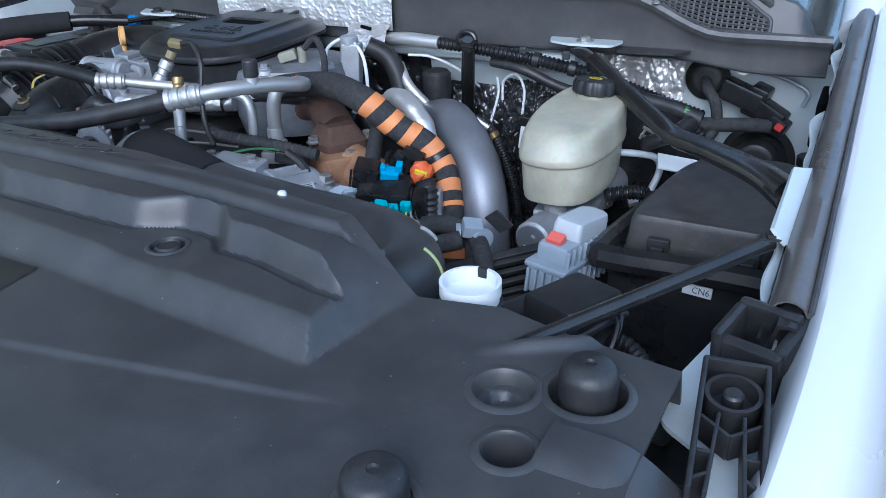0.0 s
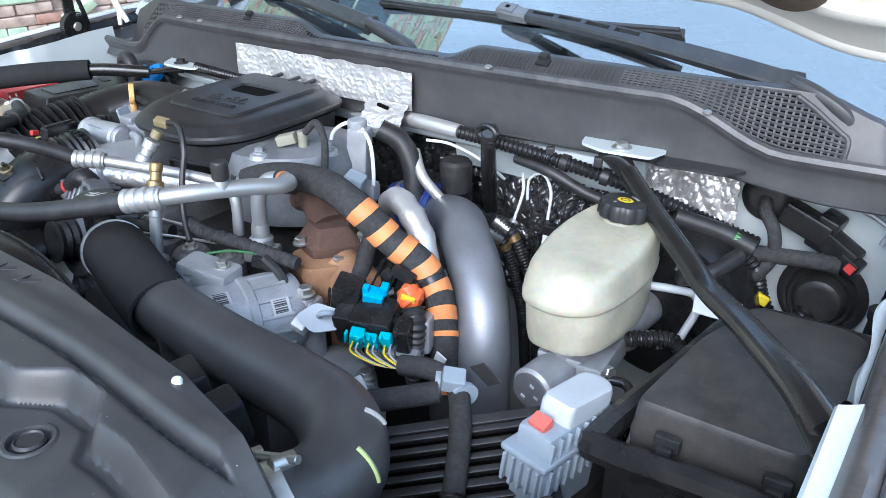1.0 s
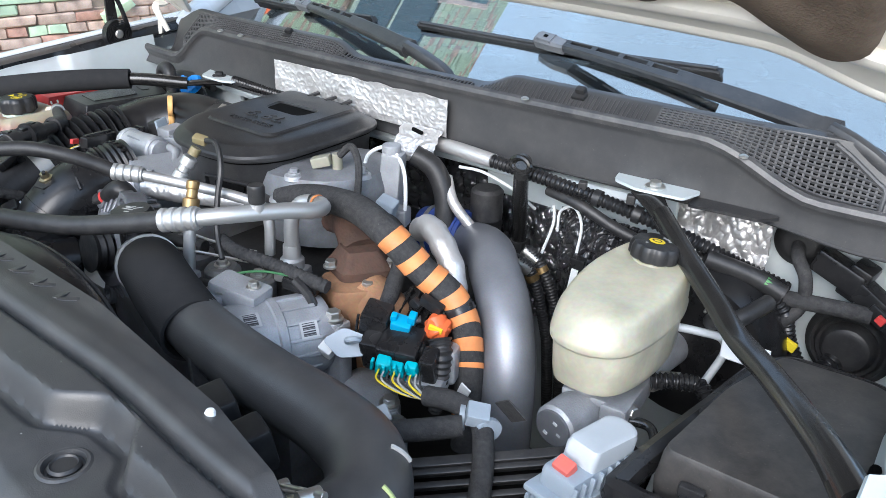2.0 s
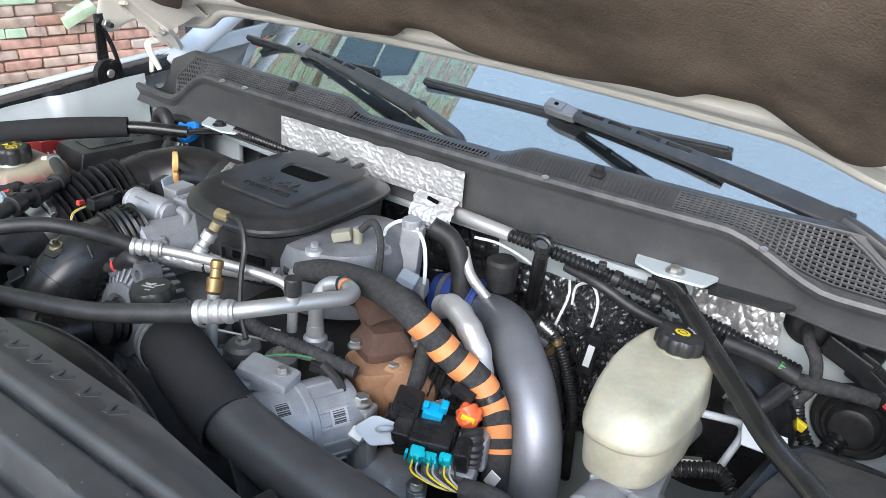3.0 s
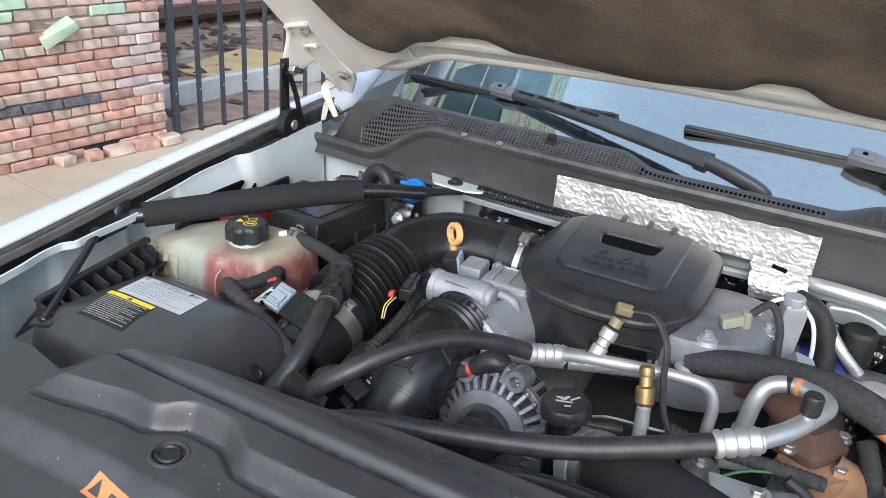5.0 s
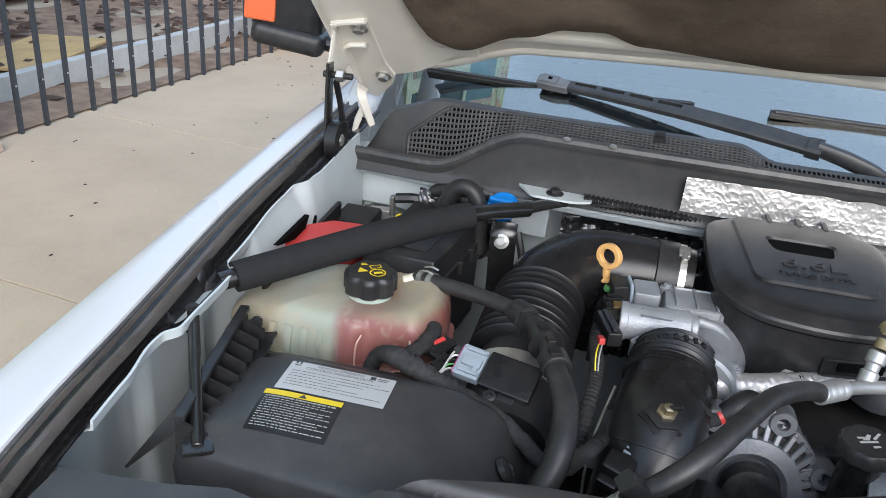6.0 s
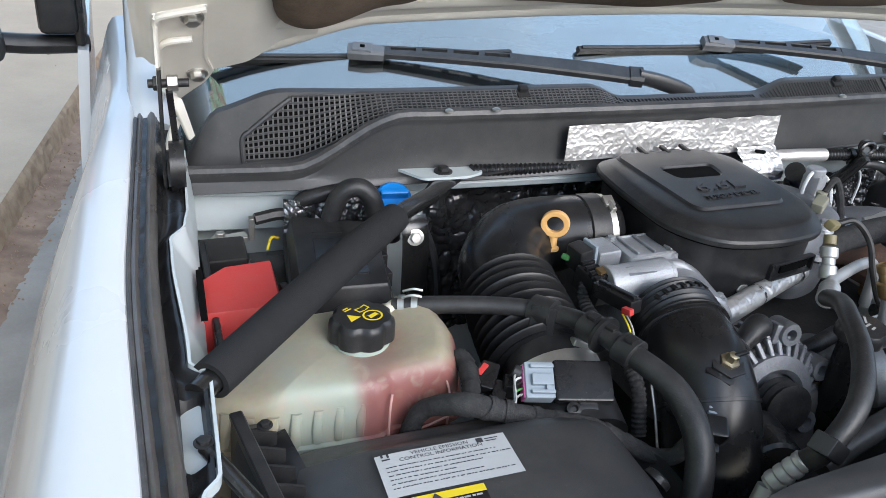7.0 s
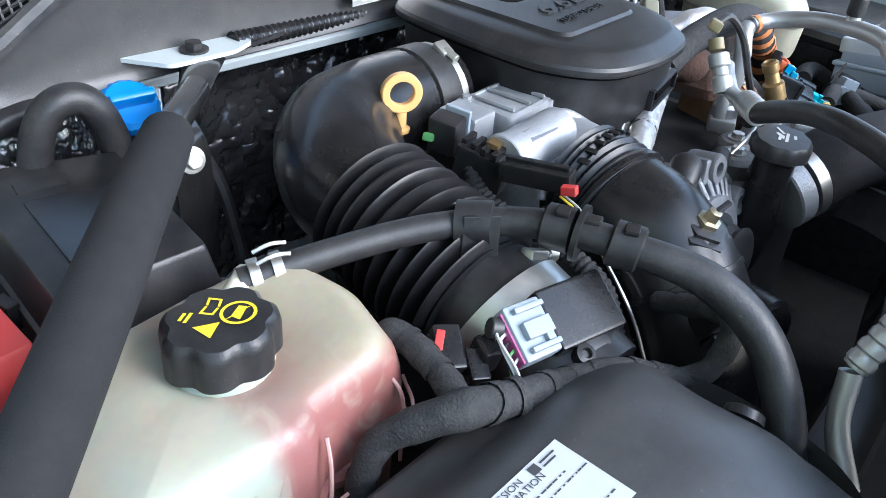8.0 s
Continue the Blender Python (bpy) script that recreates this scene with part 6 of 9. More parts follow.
part("valve_cover", stack(rect(0.19, -0.10, 0.15, 0.26, 0.03), [(1, 1.15), (1, 1.245), (0.92, 1.26), (0.3, 1.261)]), OILYCAST, block)
part("timing_cover", rbox((0.03, -0.37, 1.10), (0.42, 0.08, 0.36), bevel=0.02), OILYCAST, block)
for x, y, z, r in ((-0.03, -0.345, 1.285, 0.03), (0.045, -0.350, 1.285, 0.026), (-0.10, -0.335, 1.280, 0.028), (0.10, -0.33, 1.28, 0.024)):
    part("cast_boss", lathe([(r, -0.03), (r, 0.012), (r * 0.8, 0.018), (r * 0.3, 0.019)], pose(x, y, z), 20), OILYCAST, block)
    part("bolt", hexbolt((x, y, z + 0.018), (x, y, z + 1), 0.008, 0.009), ZINC, block)
for a, b in (((-0.13, -0.36, 1.30), (0.0, -0.345, 1.315)), ((-0.09, -0.375, 1.275), (0.08, -0.39, 1.29))):
    part("coolant_pipe", tube([a, Vector(a).lerp(Vector(b), 0.5) + V(0, -0.01, 0.006), b], 0.011, 12, 6), DARKMETAL, block)
part("transmission", rbox((0.05, 0.10, 0.95), (0.36, 0.12, 0.3), bevel=0.03), GRIME_SHADE, block)
shroud = thing("fan_shroud", (MID, -0.56, 0.80), "black plastic fan shroud", "fan shroud")
part("shroud", rbox((MID - 0.02, -0.60, 1.05), (1.0, 0.05, 0.48), bevel=0.015), PLASTIC, shroud)
def shroud_rim(a, v):
    """The moulded arc that rises behind the cover: a along it, v from its front foot over the crown and down."""
    x = 0.025 - 0.190 * math.cos(a)
    top = 1.426 - 0.075 * (1 - math.sin(a))
    back = -0.562 - 0.035 * (1 - math.sin(a))
    return (x, -0.625 + (back + 0.625) * v, top - 0.045 * v ** 3 - 0.012 * (1 - v) - 0.10 * max(0.0, v - 1) * 4)


part("shroud_rim", thick(sheet(lin(0.05, math.pi - 0.05, 48), [0, 0.15, 0.35, 0.55, 0.72, 0.85, 0.95, 1.0, 1.02, 1.25], shroud_rim), 0.004), SMOOTHBLACK, shroud, "curved black shroud rim")
part("shroud_rib", tube([Vector(shroud_rim(a, 0.80)) + V(0, 0, 0.001) for a in lin(0.3, math.pi - 0.3, 24)], 0.0025, 6, 2), PLASTIC, shroud)
for x, y, w in ((0.345, -0.590, 0.05), (0.41, -0.600, 0.04)):
    part("shroud_step", rbox((x, y, 1.325), (w, 0.05, 0.05), (10, 0, -20), 0.006), PLASTIC, shroud)
part("shroud_tab", rbox((0.255, -0.535, 1.315), (0.10, 0.035, 0.004), (-35, 10, -30), 0.001), DARKMETAL, shroud, "grey angled shroud tab")

# ---- engine cover ----
ENGINE_OUT = rounded([(-0.206, 0.004), (-0.216, -0.10), (-0.212, -0.215), (-0.170, -0.272), (-0.085, -0.288), (0.000, -0.276), (0.040, -0.222), (0.046, -0.12), (0.044, 0.000), (-0.08, 0.006)], 0.05, 6)
ec = thing("engine_cover", (-0.09, -0.14, 1.365), "black plastic engine air cover with raised lettering", "engine cover")


def lid_z(y):
    return 0.009 * (y + 0.28) / 0.28


def eng_shell():
    bm = stack(ENGINE_OUT, [(0.88, 1.335), (0.905, 1.345), (0.93, 1.400), (0.945, 1.4215), (0.955, 1.4230), (1.004, 1.4245), (1.010, 1.4270), (1.008, 1.4310), (0.994, 1.4345), (0.90, 1.4435), (0.86, 1.4455), (0.78, 1.4465), (0.6, 1.4470), (0.4, 1.4470), (0.2, 1.4470), (0.05, 1.4470)])
    for v in bm.verts:
        if v.co.z > 1.42:
            v.co.z += lid_z(v.co.y)
    return bm


part("shell", eng_shell(), PLASTIC, ec, "smooth black shell with a rim", angle=16)
# a black line paints the shade below the lid's rim
part("seam", tube([V(cx, cy, 1.4230 + lid_z(cy)) for cx, cy in [(-0.09 + (p[0] + 0.09) * 0.962, -0.14 + (p[1] + 0.14) * 0.962) for p in ENGINE_OUT + ENGINE_OUT[:1]]], 0.0028, 6, 1), GAP_SHADE, ec, "seam under the lid, blackened for its shade")


def raised_panel():
    """The wedge pressed up on the lid, with a slot near its back."""
    bm = bmesh.new()
    out = rounded([(-0.004, -0.012), (-0.178, -0.012), (-0.166, -0.212), (-0.006, -0.212)], 0.022, 7)
    slot = rounded([(-0.037, -0.072), (-0.136, -0.072), (-0.126, -0.116), (-0.046, -0.116)], 0.014, 7)
    cx, cy = -0.088, -0.112
    rings = []
    for pts, k, z in ((out, 1.0, 1.4455), (out, 0.955, 1.4505), (slot, 1.03, 1.4508), (slot, 1.0, 1.4498), (slot, 0.94, 1.4475)):
        qx, qy = (cx, cy) if pts is out else (-0.087, -0.094)
        rings.append([bm.verts.new((qx + (x - qx) * k, qy + (y - qy) * k, z + lid_z(y))) for x, y in pts])
    n = len(out)
    for a, b in zip(rings, rings[1:]):
        for i in range(n):
            bm.faces.new((a[i], a[(i + 1) % n], b[(i + 1) % n], b[i]))
    bmesh.ops.recalc_face_normals(bm, faces=bm.faces)
    return bm


part("raised_panel", raised_panel(), PLASTIC, ec, "raised wedge panel on the lid", angle=14)
# the shallow slot looks deep by a black plate painted as shade
part("slot_floor", stack(rounded([(-0.130, -0.112), (-0.043, -0.112), (-0.039, -0.076), (-0.134, -0.076)], 0.012), [(1, 1.4475 + lid_z(-0.095)), (1, 1.4483 + lid_z(-0.095))]), GAP_SHADE, ec, "slot floor painted black for shade")
for x in (-0.120, -0.078, -0.040):
    part("rear_notch", rbox((x, -0.010, 1.4500 + lid_z(-0.01)), (0.008, 0.026, 0.006), (6, 0, 0), 0.002), PLASTIC, ec)
part("lettering", letters("6.6L", 0.034, pose(-0.084, -0.150, 1.4554, 1.8, 0, 3) @ Matrix.Diagonal((1.5, 1, 1, 1)), 0.0014, 0.12), PLASTIC, ec, "raised lettering", angle=20)
part("lettering", letters("TURBO DIESEL", 0.0130, pose(-0.084, -0.180, 1.4545, 1.8, 0, 3) @ Matrix.Diagonal((1.15, 1, 1, 1)), 0.0009, 0.12), PLASTIC, ec, angle=20)
part("side_slot", merge(rbox((-0.035, -0.271, 1.392), (0.085, 0.008, 0.004), (0, 0, 10), 0.0015), rbox((-0.035, -0.271, 1.370), (0.085, 0.008, 0.004), (0, 0, 10), 0.0015), rbox((-0.077, -0.277, 1.381), (0.004, 0.008, 0.024), bevel=0.001), rbox((0.008, -0.264, 1.381), (0.004, 0.008, 0.024), bevel=0.001)), PLASTIC, ec, "moulded handle slot")
# black plate in place of the shaded handle opening
part("slot_hole", rbox((-0.030, -0.2695, 1.381), (0.058, 0.004, 0.012), (0, 0, 10), 0.004), GAP_SHADE, ec, "handle opening painted black as shade")

# intake manifold, silver, beside and below the cover
mani = thing("intake_manifold", (0.08, -0.18, 1.30), "silver cast alloy intake manifold", "manifold")
part("plenum", stack([(p.x, p.y) for p in spline([(0.0, -0.235, 0), (0.06, -0.24, 0), (0.125, -0.20, 0), (0.15, -0.13, 0), (0.13, -0.06, 0), (0.04, -0.05, 0), (-0.03, -0.14, 0)], 5, True)], [(0.9, 1.30), (1.0, 1.34), (1.0, 1.385), (0.92, 1.408), (0.7, 1.416), (0.3, 1.418)]), ALTGREY, mani)
for p in ((0.062, -0.222, 1.405), (0.13, -0.15, 1.405), (0.045, -0.238, 1.37)):
    part("flange_bolt", merge(lathe([(0.016, 0), (0.014, 0.006), (0.010, 0.008)], Matrix.Translation(p), 16), hexbolt(Vector(p) + V(0, 0, 0.008), Vector(p) + V(0, 0, 1), 0.0065, 0.008)), ALLOY, mani, "bolt on a cast boss")
part("flange", merge(rbox((-0.075, -0.245, 1.362), (0.10, 0.03, 0.012), (0, 0, 6), 0.004), rod((-0.108, -0.246, 1.345), (-0.108, -0.258, 1.352), 0.014, 16, 0.002)), ALLOY, mani)
part("boss_bolt", hexbolt((-0.109, -0.262, 1.352), (-0.2, -1, 1.6), 0.010, 0.012, 1.4), ZINC, mani)
mapc = thing("sensor_connector", (0.088, -0.178, 1.415), "grey pressure sensor with plug on the manifold", "sensor", "sensors")
part("body", merge(rbox((0.083, -0.186, 1.428), (0.030, 0.018, 0.016), (0, -15, 30), 0.003), rod((0.10, -0.17, 1.41), (0.10, -0.17, 1.44), 0.008)), mat("olive_grey_plug", (0.30, 0.29, 0.22), 0.5), mapc)
part("lead", tube([(0.105, -0.17, 1.438), (0.125, -0.165, 1.455), (0.142, -0.168, 1.43), (0.15, -0.18, 1.385), (0.16, -0.19, 1.37)], 0.0055, 8, 8), TAPE, mapc)
post = thing("cast_bracket", (0.165, -0.09, 1.30), "pale cast bracket standing beside the manifold", "bracket")
part("upright", rbox((0.150, -0.105, 1.38), (0.034, 0.03, 0.12), (0, 4, 20), 0.006), ALLOY, post)
part("arm", rbox((0.168, -0.12, 1.345), (0.05, 0.03, 0.03), (0, 0, 20), 0.006), ALLOY, post)
part("cap", rod((0.150, -0.105, 1.435), (0.150, -0.105, 1.45), 0.015), ALLOY, post)
sol = thing("solenoid", (0.18, -0.14, 1.33), "grey solenoid with a white tube", "solenoid")
part("body", rbox((0.178, -0.150, 1.365), (0.03, 0.026, 0.04), (10, 20, 20), 0.004), GREYCON, sol)
part("spigot", rod((0.19, -0.16, 1.35), (0.202, -0.175, 1.345), 0.005), PALECON, sol)
wire([(0.110, -0.125, 1.405), (0.118, -0.12, 1.432), (0.145, -0.108, 1.445), (0.178, -0.112, 1.425), (0.190, -0.118, 1.38), (0.187, -0.12, 1.33), (0.185, -0.12, 1.29)], 0.0030, WHITEPL, "thin white vacuum tube on the manifold")
wire([(0.205, -0.155, 1.345), (0.215, -0.15, 1.34), (0.212, -0.13, 1.315)], 0.0024, WHITEPL, "short thin white vacuum tube")
wire([(0.20, 0.0, 1.40), (0.24, 0.01, 1.398), (0.285, 0.03, 1.375), (0.31, 0.06, 1.34)], 0.0024, WHITEPL, "white vacuum tube along the firewall")
wire([(0.37, 0.03, 1.33), (0.375, 0.025, 1.365), (0.40, 0.02, 1.380), (0.415, 0.02, 1.355), (0.412, 0.02, 1.31)], 0.0023, WHITEPL, "bent thin white vacuum tube")
wire([(0.36, 0.03, 1.37), (0.362, 0.03, 1.34), (0.352, 0.02, 1.29)], 0.0024, WHITEPL, "thin white vacuum tube on the manifold")

# fat rubber hose behind the manifold
hose("breather_hose", [(0.155, -0.06, 1.425), (0.185, -0.045, 1.405), (0.208, -0.045, 1.36), (0.215, -0.06, 1.29), (0.21, -0.08, 1.20)], 0.0165, RUBBER, "black rubber breather hose", seg=18)
hose("breather_hose", [(0.02, -0.235, 1.37), (0.08, -0.225, 1.372), (0.15, -0.19, 1.365), (0.20, -0.16, 1.35), (0.225, -0.155, 1.30)], 0.0135, RUBBER, "black rubber hose below the manifold")

# ---- throttle valve, sensors ----
thr = thing("throttle_valve", (-0.23, -0.26, 1.30), "silver cast throttle valve body", "throttle valve")
part("base", stack(rounded([(-0.272, -0.158), (-0.172, -0.154), (-0.176, -0.235), (-0.192, -0.322), (-0.236, -0.334), (-0.300, -0.300), (-0.304, -0.250)], 0.010), [(0.95, 1.300), (0.97, 1.352), (1.0, 1.356), (1.0, 1.372), (0.98, 1.375)]), ALLOY, thr, "cast valve base")
part("housing", rod((-0.19, -0.20, 1.342), (-0.224, -0.325, 1.346), 0.046, 28, 0.004), ALLOY, thr)
part("gear_cover", stack(rounded([(-0.266, -0.160), (-0.174, -0.156), (-0.180, -0.205), (-0.196, -0.222), (-0.268, -0.226)], 0.008), [(1.0, 1.370), (1.0, 1.392), (0.96, 1.397), (0.84, 1.3985), (0.82, 1.396), (0.3, 1.396)]), ALLOY, thr, "stepped cast gear cover")
part("gear_block", rbox((-0.290, -0.190, 1.384), (0.034, 0.044, 0.040), (0, 0, 4), 0.004), ALLOY, thr)
part("motor_barrel", rod((-0.318, -0.258, 1.384), (-0.236, -0.256, 1.387), 0.0235, 32, 0.003), ALLOY, thr, "cast motor barrel")
part("motor_cap", rod((-0.240, -0.256, 1.387), (-0.228, -0.256, 1.387), 0.019, 28, 0.002), ALLOY, thr)
part("motor_flange", rod((-0.322, -0.258, 1.384), (-0.312, -0.258, 1.384), 0.0255, 28, 0.001), ALLOY, thr)
part("data_plate", rbox((-0.280, -0.2665, 1.405), (0.038, 0.014, 0.002), (22, 0, 0), 0.0006), SILVER, thr, "small plain data plate")
part("web", tube([(-0.226, -0.240, 1.392), (-0.200, -0.246, 1.388), (-0.186, -0.268, 1.376), (-0.184, -0.300, 1.366)], 0.007, 10, 6), ALLOY, thr)
part("web", tube([(-0.216, -0.262, 1.380), (-0.204, -0.284, 1.372), (-0.206, -0.310, 1.364)], 0.006, 10, 6), ALLOY, thr)
part("lower_web", rbox((-0.262, -0.296, 1.372), (0.070, 0.034, 0.010), (-10, 0, -18), 0.003), ALLOY, thr)
for k in range(3):
    part("rib", rbox((-0.252 + 0.026 * k, -0.190, 1.3985), (0.003, 0.052, 0.004), (0, 0, 2), 0.001), ALLOY, thr)
for x, y, z in ((-0.262, -0.166, 1.394), (-0.180, -0.164, 1.394), (-0.190, -0.214, 1.393), (-0.184, -0.306, 1.372), (-0.296, -0.290, 1.374), (-0.236, -0.322, 1.372), (-0.178, -0.238, 1.373)):
    part("screw_boss", merge(lathe([(0.0095, -0.020), (0.0095, 0.002), (0.008, 0.003)], Matrix.Translation((x, y, z)), 16), hexbolt((x, y, z + 0.003), (x, y, z + 1), 0.0050, 0.005)), ALLOY, thr, "bolt on a cast boss")
v2 = thing("control_solenoid", (-0.32, -0.25, 1.36), "black control solenoid with plugs", "solenoid")
part("body", rbox((-0.324, -0.196, 1.392), (0.022, 0.030, 0.036), (5, -8, 12), 0.004), PLASTIC, v2)
part("face", rbox((-0.311, -0.197, 1.400), (0.005, 0.026, 0.030), (5, -8, 12), 0.002), GREYCON, v2)
part("plug", rbox((-0.339, -0.188, 1.390), (0.008, 0.010, 0.008), (0, 20, 20), 0.002), GREEN, v2, "green plug")
part("lower", rbox((-0.330, -0.246, 1.380), (0.024, 0.050, 0.034), (8, 0, 12), 0.004), PLASTIC, v2)
for k in range(4):
    part("cap_rib", rbox((-0.331, -0.228 - 0.011 * k, 1.400 - 0.001 * k), (0.020, 0.006, 0.008), (8, 0, 12), 0.0015), SMOOTHBLACK, v2)
part("connector", rbox((-0.335, -0.305, 1.396), (0.018, 0.064, 0.019), (-4, 0, 14), 0.003), SMOOTHBLACK, v2)
part("connector_ridge", rbox((-0.335, -0.305, 1.407), (0.006, 0.056, 0.004), (-4, 0, 14), 0.001), SMOOTHBLACK, v2)
part("latch", rbox((-0.322, -0.252, 1.402), (0.020, 0.012, 0.006), (8, 0, 12), 0.001), BRASS, v2)
part("lock", rbox((-0.343, -0.343, 1.400), (0.007, 0.013, 0.008), (-12, 0, 14), 0.001), RED, v2, "red plastic lock")
for k, mm in enumerate((YELLOW, PALEPRINT)):
    part("lead", tube([(-0.344 + 0.004 * k, -0.336, 1.392), (-0.346 + 0.004 * k, -0.356, 1.386), (-0.344 + 0.003 * k, -0.366, 1.370)], 0.0010, 5, 5), mm, v2)
hose("wiring_harness", [(-0.33, -0.23, 1.39), (-0.345, -0.26, 1.36), (-0.34, -0.33, 1.345), (-0.345, -0.39, 1.33), (-0.35, -0.42, 1.28)], 0.008, TAPE, "thin loom beside the bellows", "harness", "harnesses", rib=(0.006, 0.0007))

# ---- charge pipe with corrugated cuff and sensor ----
cp = thing("charge_elbow", (-0.26, -0.42, 1.10), "black plastic charge air elbow with a pressure sensor", "charge pipe")
part("cuff", tube([(-0.252, -0.300, 1.362), (-0.256, -0.325, 1.359), (-0.261, -0.350, 1.354)], [0.0500, 0.0515, 0.0510], 36, 6, rib=(0.0078, 0.0018)), BELLOWS, cp, "ribbed rubber cuff")
part("elbow", tube([(-0.259, -0.345, 1.355), (-0.266, -0.390, 1.342), (-0.274, -0.432, 1.306), (-0.282, -0.465, 1.245), (-0.288, -0.49, 1.12)], [0.0505, 0.052, 0.0525, 0.052, 0.050], 36, 10), SMOOTHBLACK, cp)
for p, q in (((-0.2585, -0.343, 1.3555), (-0.262, -0.36, 1.351)), ((-0.2725, -0.425, 1.313), (-0.276, -0.44, 1.297))):
    part("ridge", lathe([(0.0505, -0.003), (0.0545, -0.002), (0.0545, 0.002), (0.0505, 0.003)], aim(p, q), 36), SMOOTHBLACK, cp)
for k in range(7):
    a = radians(60 + 12 * k)
    part("cuff_lug", rbox((-0.255 + 0.0535 * math.cos(a), -0.322, 1.359 + 0.0535 * math.sin(a)), (0.005, 0.010, 0.003), (0, -math.degrees(a) + 90, 4), 0.001), BELLOWS, cp)
d = V(0.06, -0.36, 0.93).normalized()
c0 = V(-0.272, -0.412, 1.326)
part("boss", lathe([(0.030, 0.036), (0.027, 0.047), (0.021, 0.049)], aim(c0, c0 + d), 6), SMOOTHBLACK, cp, "six-sided sensor boss")
part("boss_plate", lathe([(0.021, 0.047), (0.021, 0.052), (0.018, 0.053)], aim(c0, c0 + d), 6), PLASTIC, cp)
part("sensor", lathe([(0.0110, 0.051), (0.0110, 0.057), (0.0070, 0.058), (0.0060, 0.066), (0.004, 0.067)], aim(c0, c0 + d), 6), BRASSPALE, cp, "pale brass sensor")
part("sensor_tip", rod(c0 + d * 0.064, c0 + d * 0.072 + V(0.012, -0.002, 0.0), 0.0028, 8), DARKMETAL, cp)
part("plug", merge(rbox((-0.309, -0.474, 1.322), (0.030, 0.026, 0.030), (24, 10, -20), 0.004), rbox((-0.318, -0.486, 1.308), (0.022, 0.012, 0.018), (24, 10, -20), 0.003)), SMOOTHBLACK, cp, "black sensor plug")
for k in range(4):
    part("plug_rib", rbox((-0.300 + 0.0028 * k, -0.464 + 0.004 * k, 1.336 + 0.0030 * k), (0.013, 0.003, 0.005), (24, 10, -20), 0.001), GREYCON, cp)
wire([(-0.318, -0.360, 1.350), (-0.334, -0.415, 1.310), (-0.336, -0.455, 1.25), (-0.315, -0.505, 1.20), (-0.27, -0.525, 1.21)], 0.0016, ZINC, "thin bright wire round the charge elbow")
wire([(-0.322, -0.385, 1.335), (-0.300, -0.405, 1.372), (-0.272, -0.408, 1.384), (-0.240, -0.402, 1.382), (-0.218, -0.405, 1.365)], 0.0026, RUBBER, "thin black vacuum line over the charge elbow")

# ---- alternator ----
alt = thing("alternator", (-0.15, -0.39, 1.20), "cast alloy alternator with slotted housing", "alternator")
AX = aim((-0.152, -0.335, 1.270), (-0.162, -0.45, 1.292)) @ Matrix.Scale(1.15, 4)
part("housing", lathe([(0.058, 0), (0.064, 0.006), (0.064, 0.045), (0.058, 0.054), (0.040, 0.058)], AX, 36), GRIME_SHADE, alt)
for i in range(30):
    part("fin", turned(merge(rbox((0.0555, 0, 0.052), (0.024, 0.0060, 0.014), (0, 28, 0), 0.0012, 1), rbox((0.0640, 0, 0.030), (0.006, 0.0064, 0.050), (0, 0, 0), 0.0012, 1)), AX @ Matrix.Rotation(2 * math.pi * i / 30, 4, "Z")), ALTGREY, alt)
part("ring", lathe([(0.062, 0.036), (0.0690, 0.038), (0.0690, 0.046), (0.062, 0.048)], AX, 40), ALTGREY, alt)
part("front", lathe([(0.050, 0.056), (0.050, 0.066), (0.036, 0.070), (0.030, 0.066), (0.030, 0.060)], AX, 36), ALTGREY, alt)
for a in (18, 75, 128, 190, 262, 325):
    q = AX @ Matrix.Rotation(radians(a), 4, "Z") @ Vector((0.071, 0, 0.046))
    m = Matrix.Translation(q) @ AX.to_3x3().normalized().to_4x4()
    part("ear", merge(lathe([(0.006, -0.018), (0.0145, -0.018), (0.0155, -0.015), (0.0155, 0.012), (0.0140, 0.015), (0.0075, 0.015), (0.0070, 0.013), (0.0062, -0.018)], m, 22, caps=False), turned(rbox((-0.014, 0, 0.0), (0.026, 0.016, 0.022), (0, 0, a), 0.003), m)), ALTGREY, alt, "cast mounting ear with a hole")
part("pulley", lathe([(0.022, 0.066), (0.028, 0.07), (0.025, 0.076), (0.028, 0.080), (0.025, 0.086), (0.028, 0.092), (0.018, 0.095)], AX, 28), DARKMETAL, alt)
idl = thing("idler_pulley", (-0.20, -0.46, 1.22), "black ribbed pulley below the alternator", "pulley")
part("drum", rod((-0.205, -0.432, 1.262), (-0.228, -0.50, 1.268), 0.034, 26, 0.004), SMOOTHBLACK, idl)

# cable with red band and rubber boot
hose("battery_cable", [(-0.26, -0.385, 1.320), (-0.228, -0.388, 1.340), (-0.204, -0.379, 1.348), (-0.180, -0.370, 1.360)], 0.0095, TAPE, "taped battery cable with a red band", "cable")
bc = thing("cable_boot", (-0.17, -0.365, 1.33), "black rubber boot with a red collar", "rubber boot")
part("boot", tube([(-0.200, -0.377, 1.350), (-0.186, -0.372, 1.360), (-0.172, -0.367, 1.366), (-0.160, -0.362, 1.356), (-0.156, -0.358, 1.335)], [0.0110, 0.0145, 0.0160, 0.0150, 0.0135], 18, 6), RUBBER, bc)
part("collar", tube([(-0.205, -0.379, 1.3475), (-0.194, -0.3745, 1.3535)], 0.0108, 16, 3), RED, bc, "red collar")

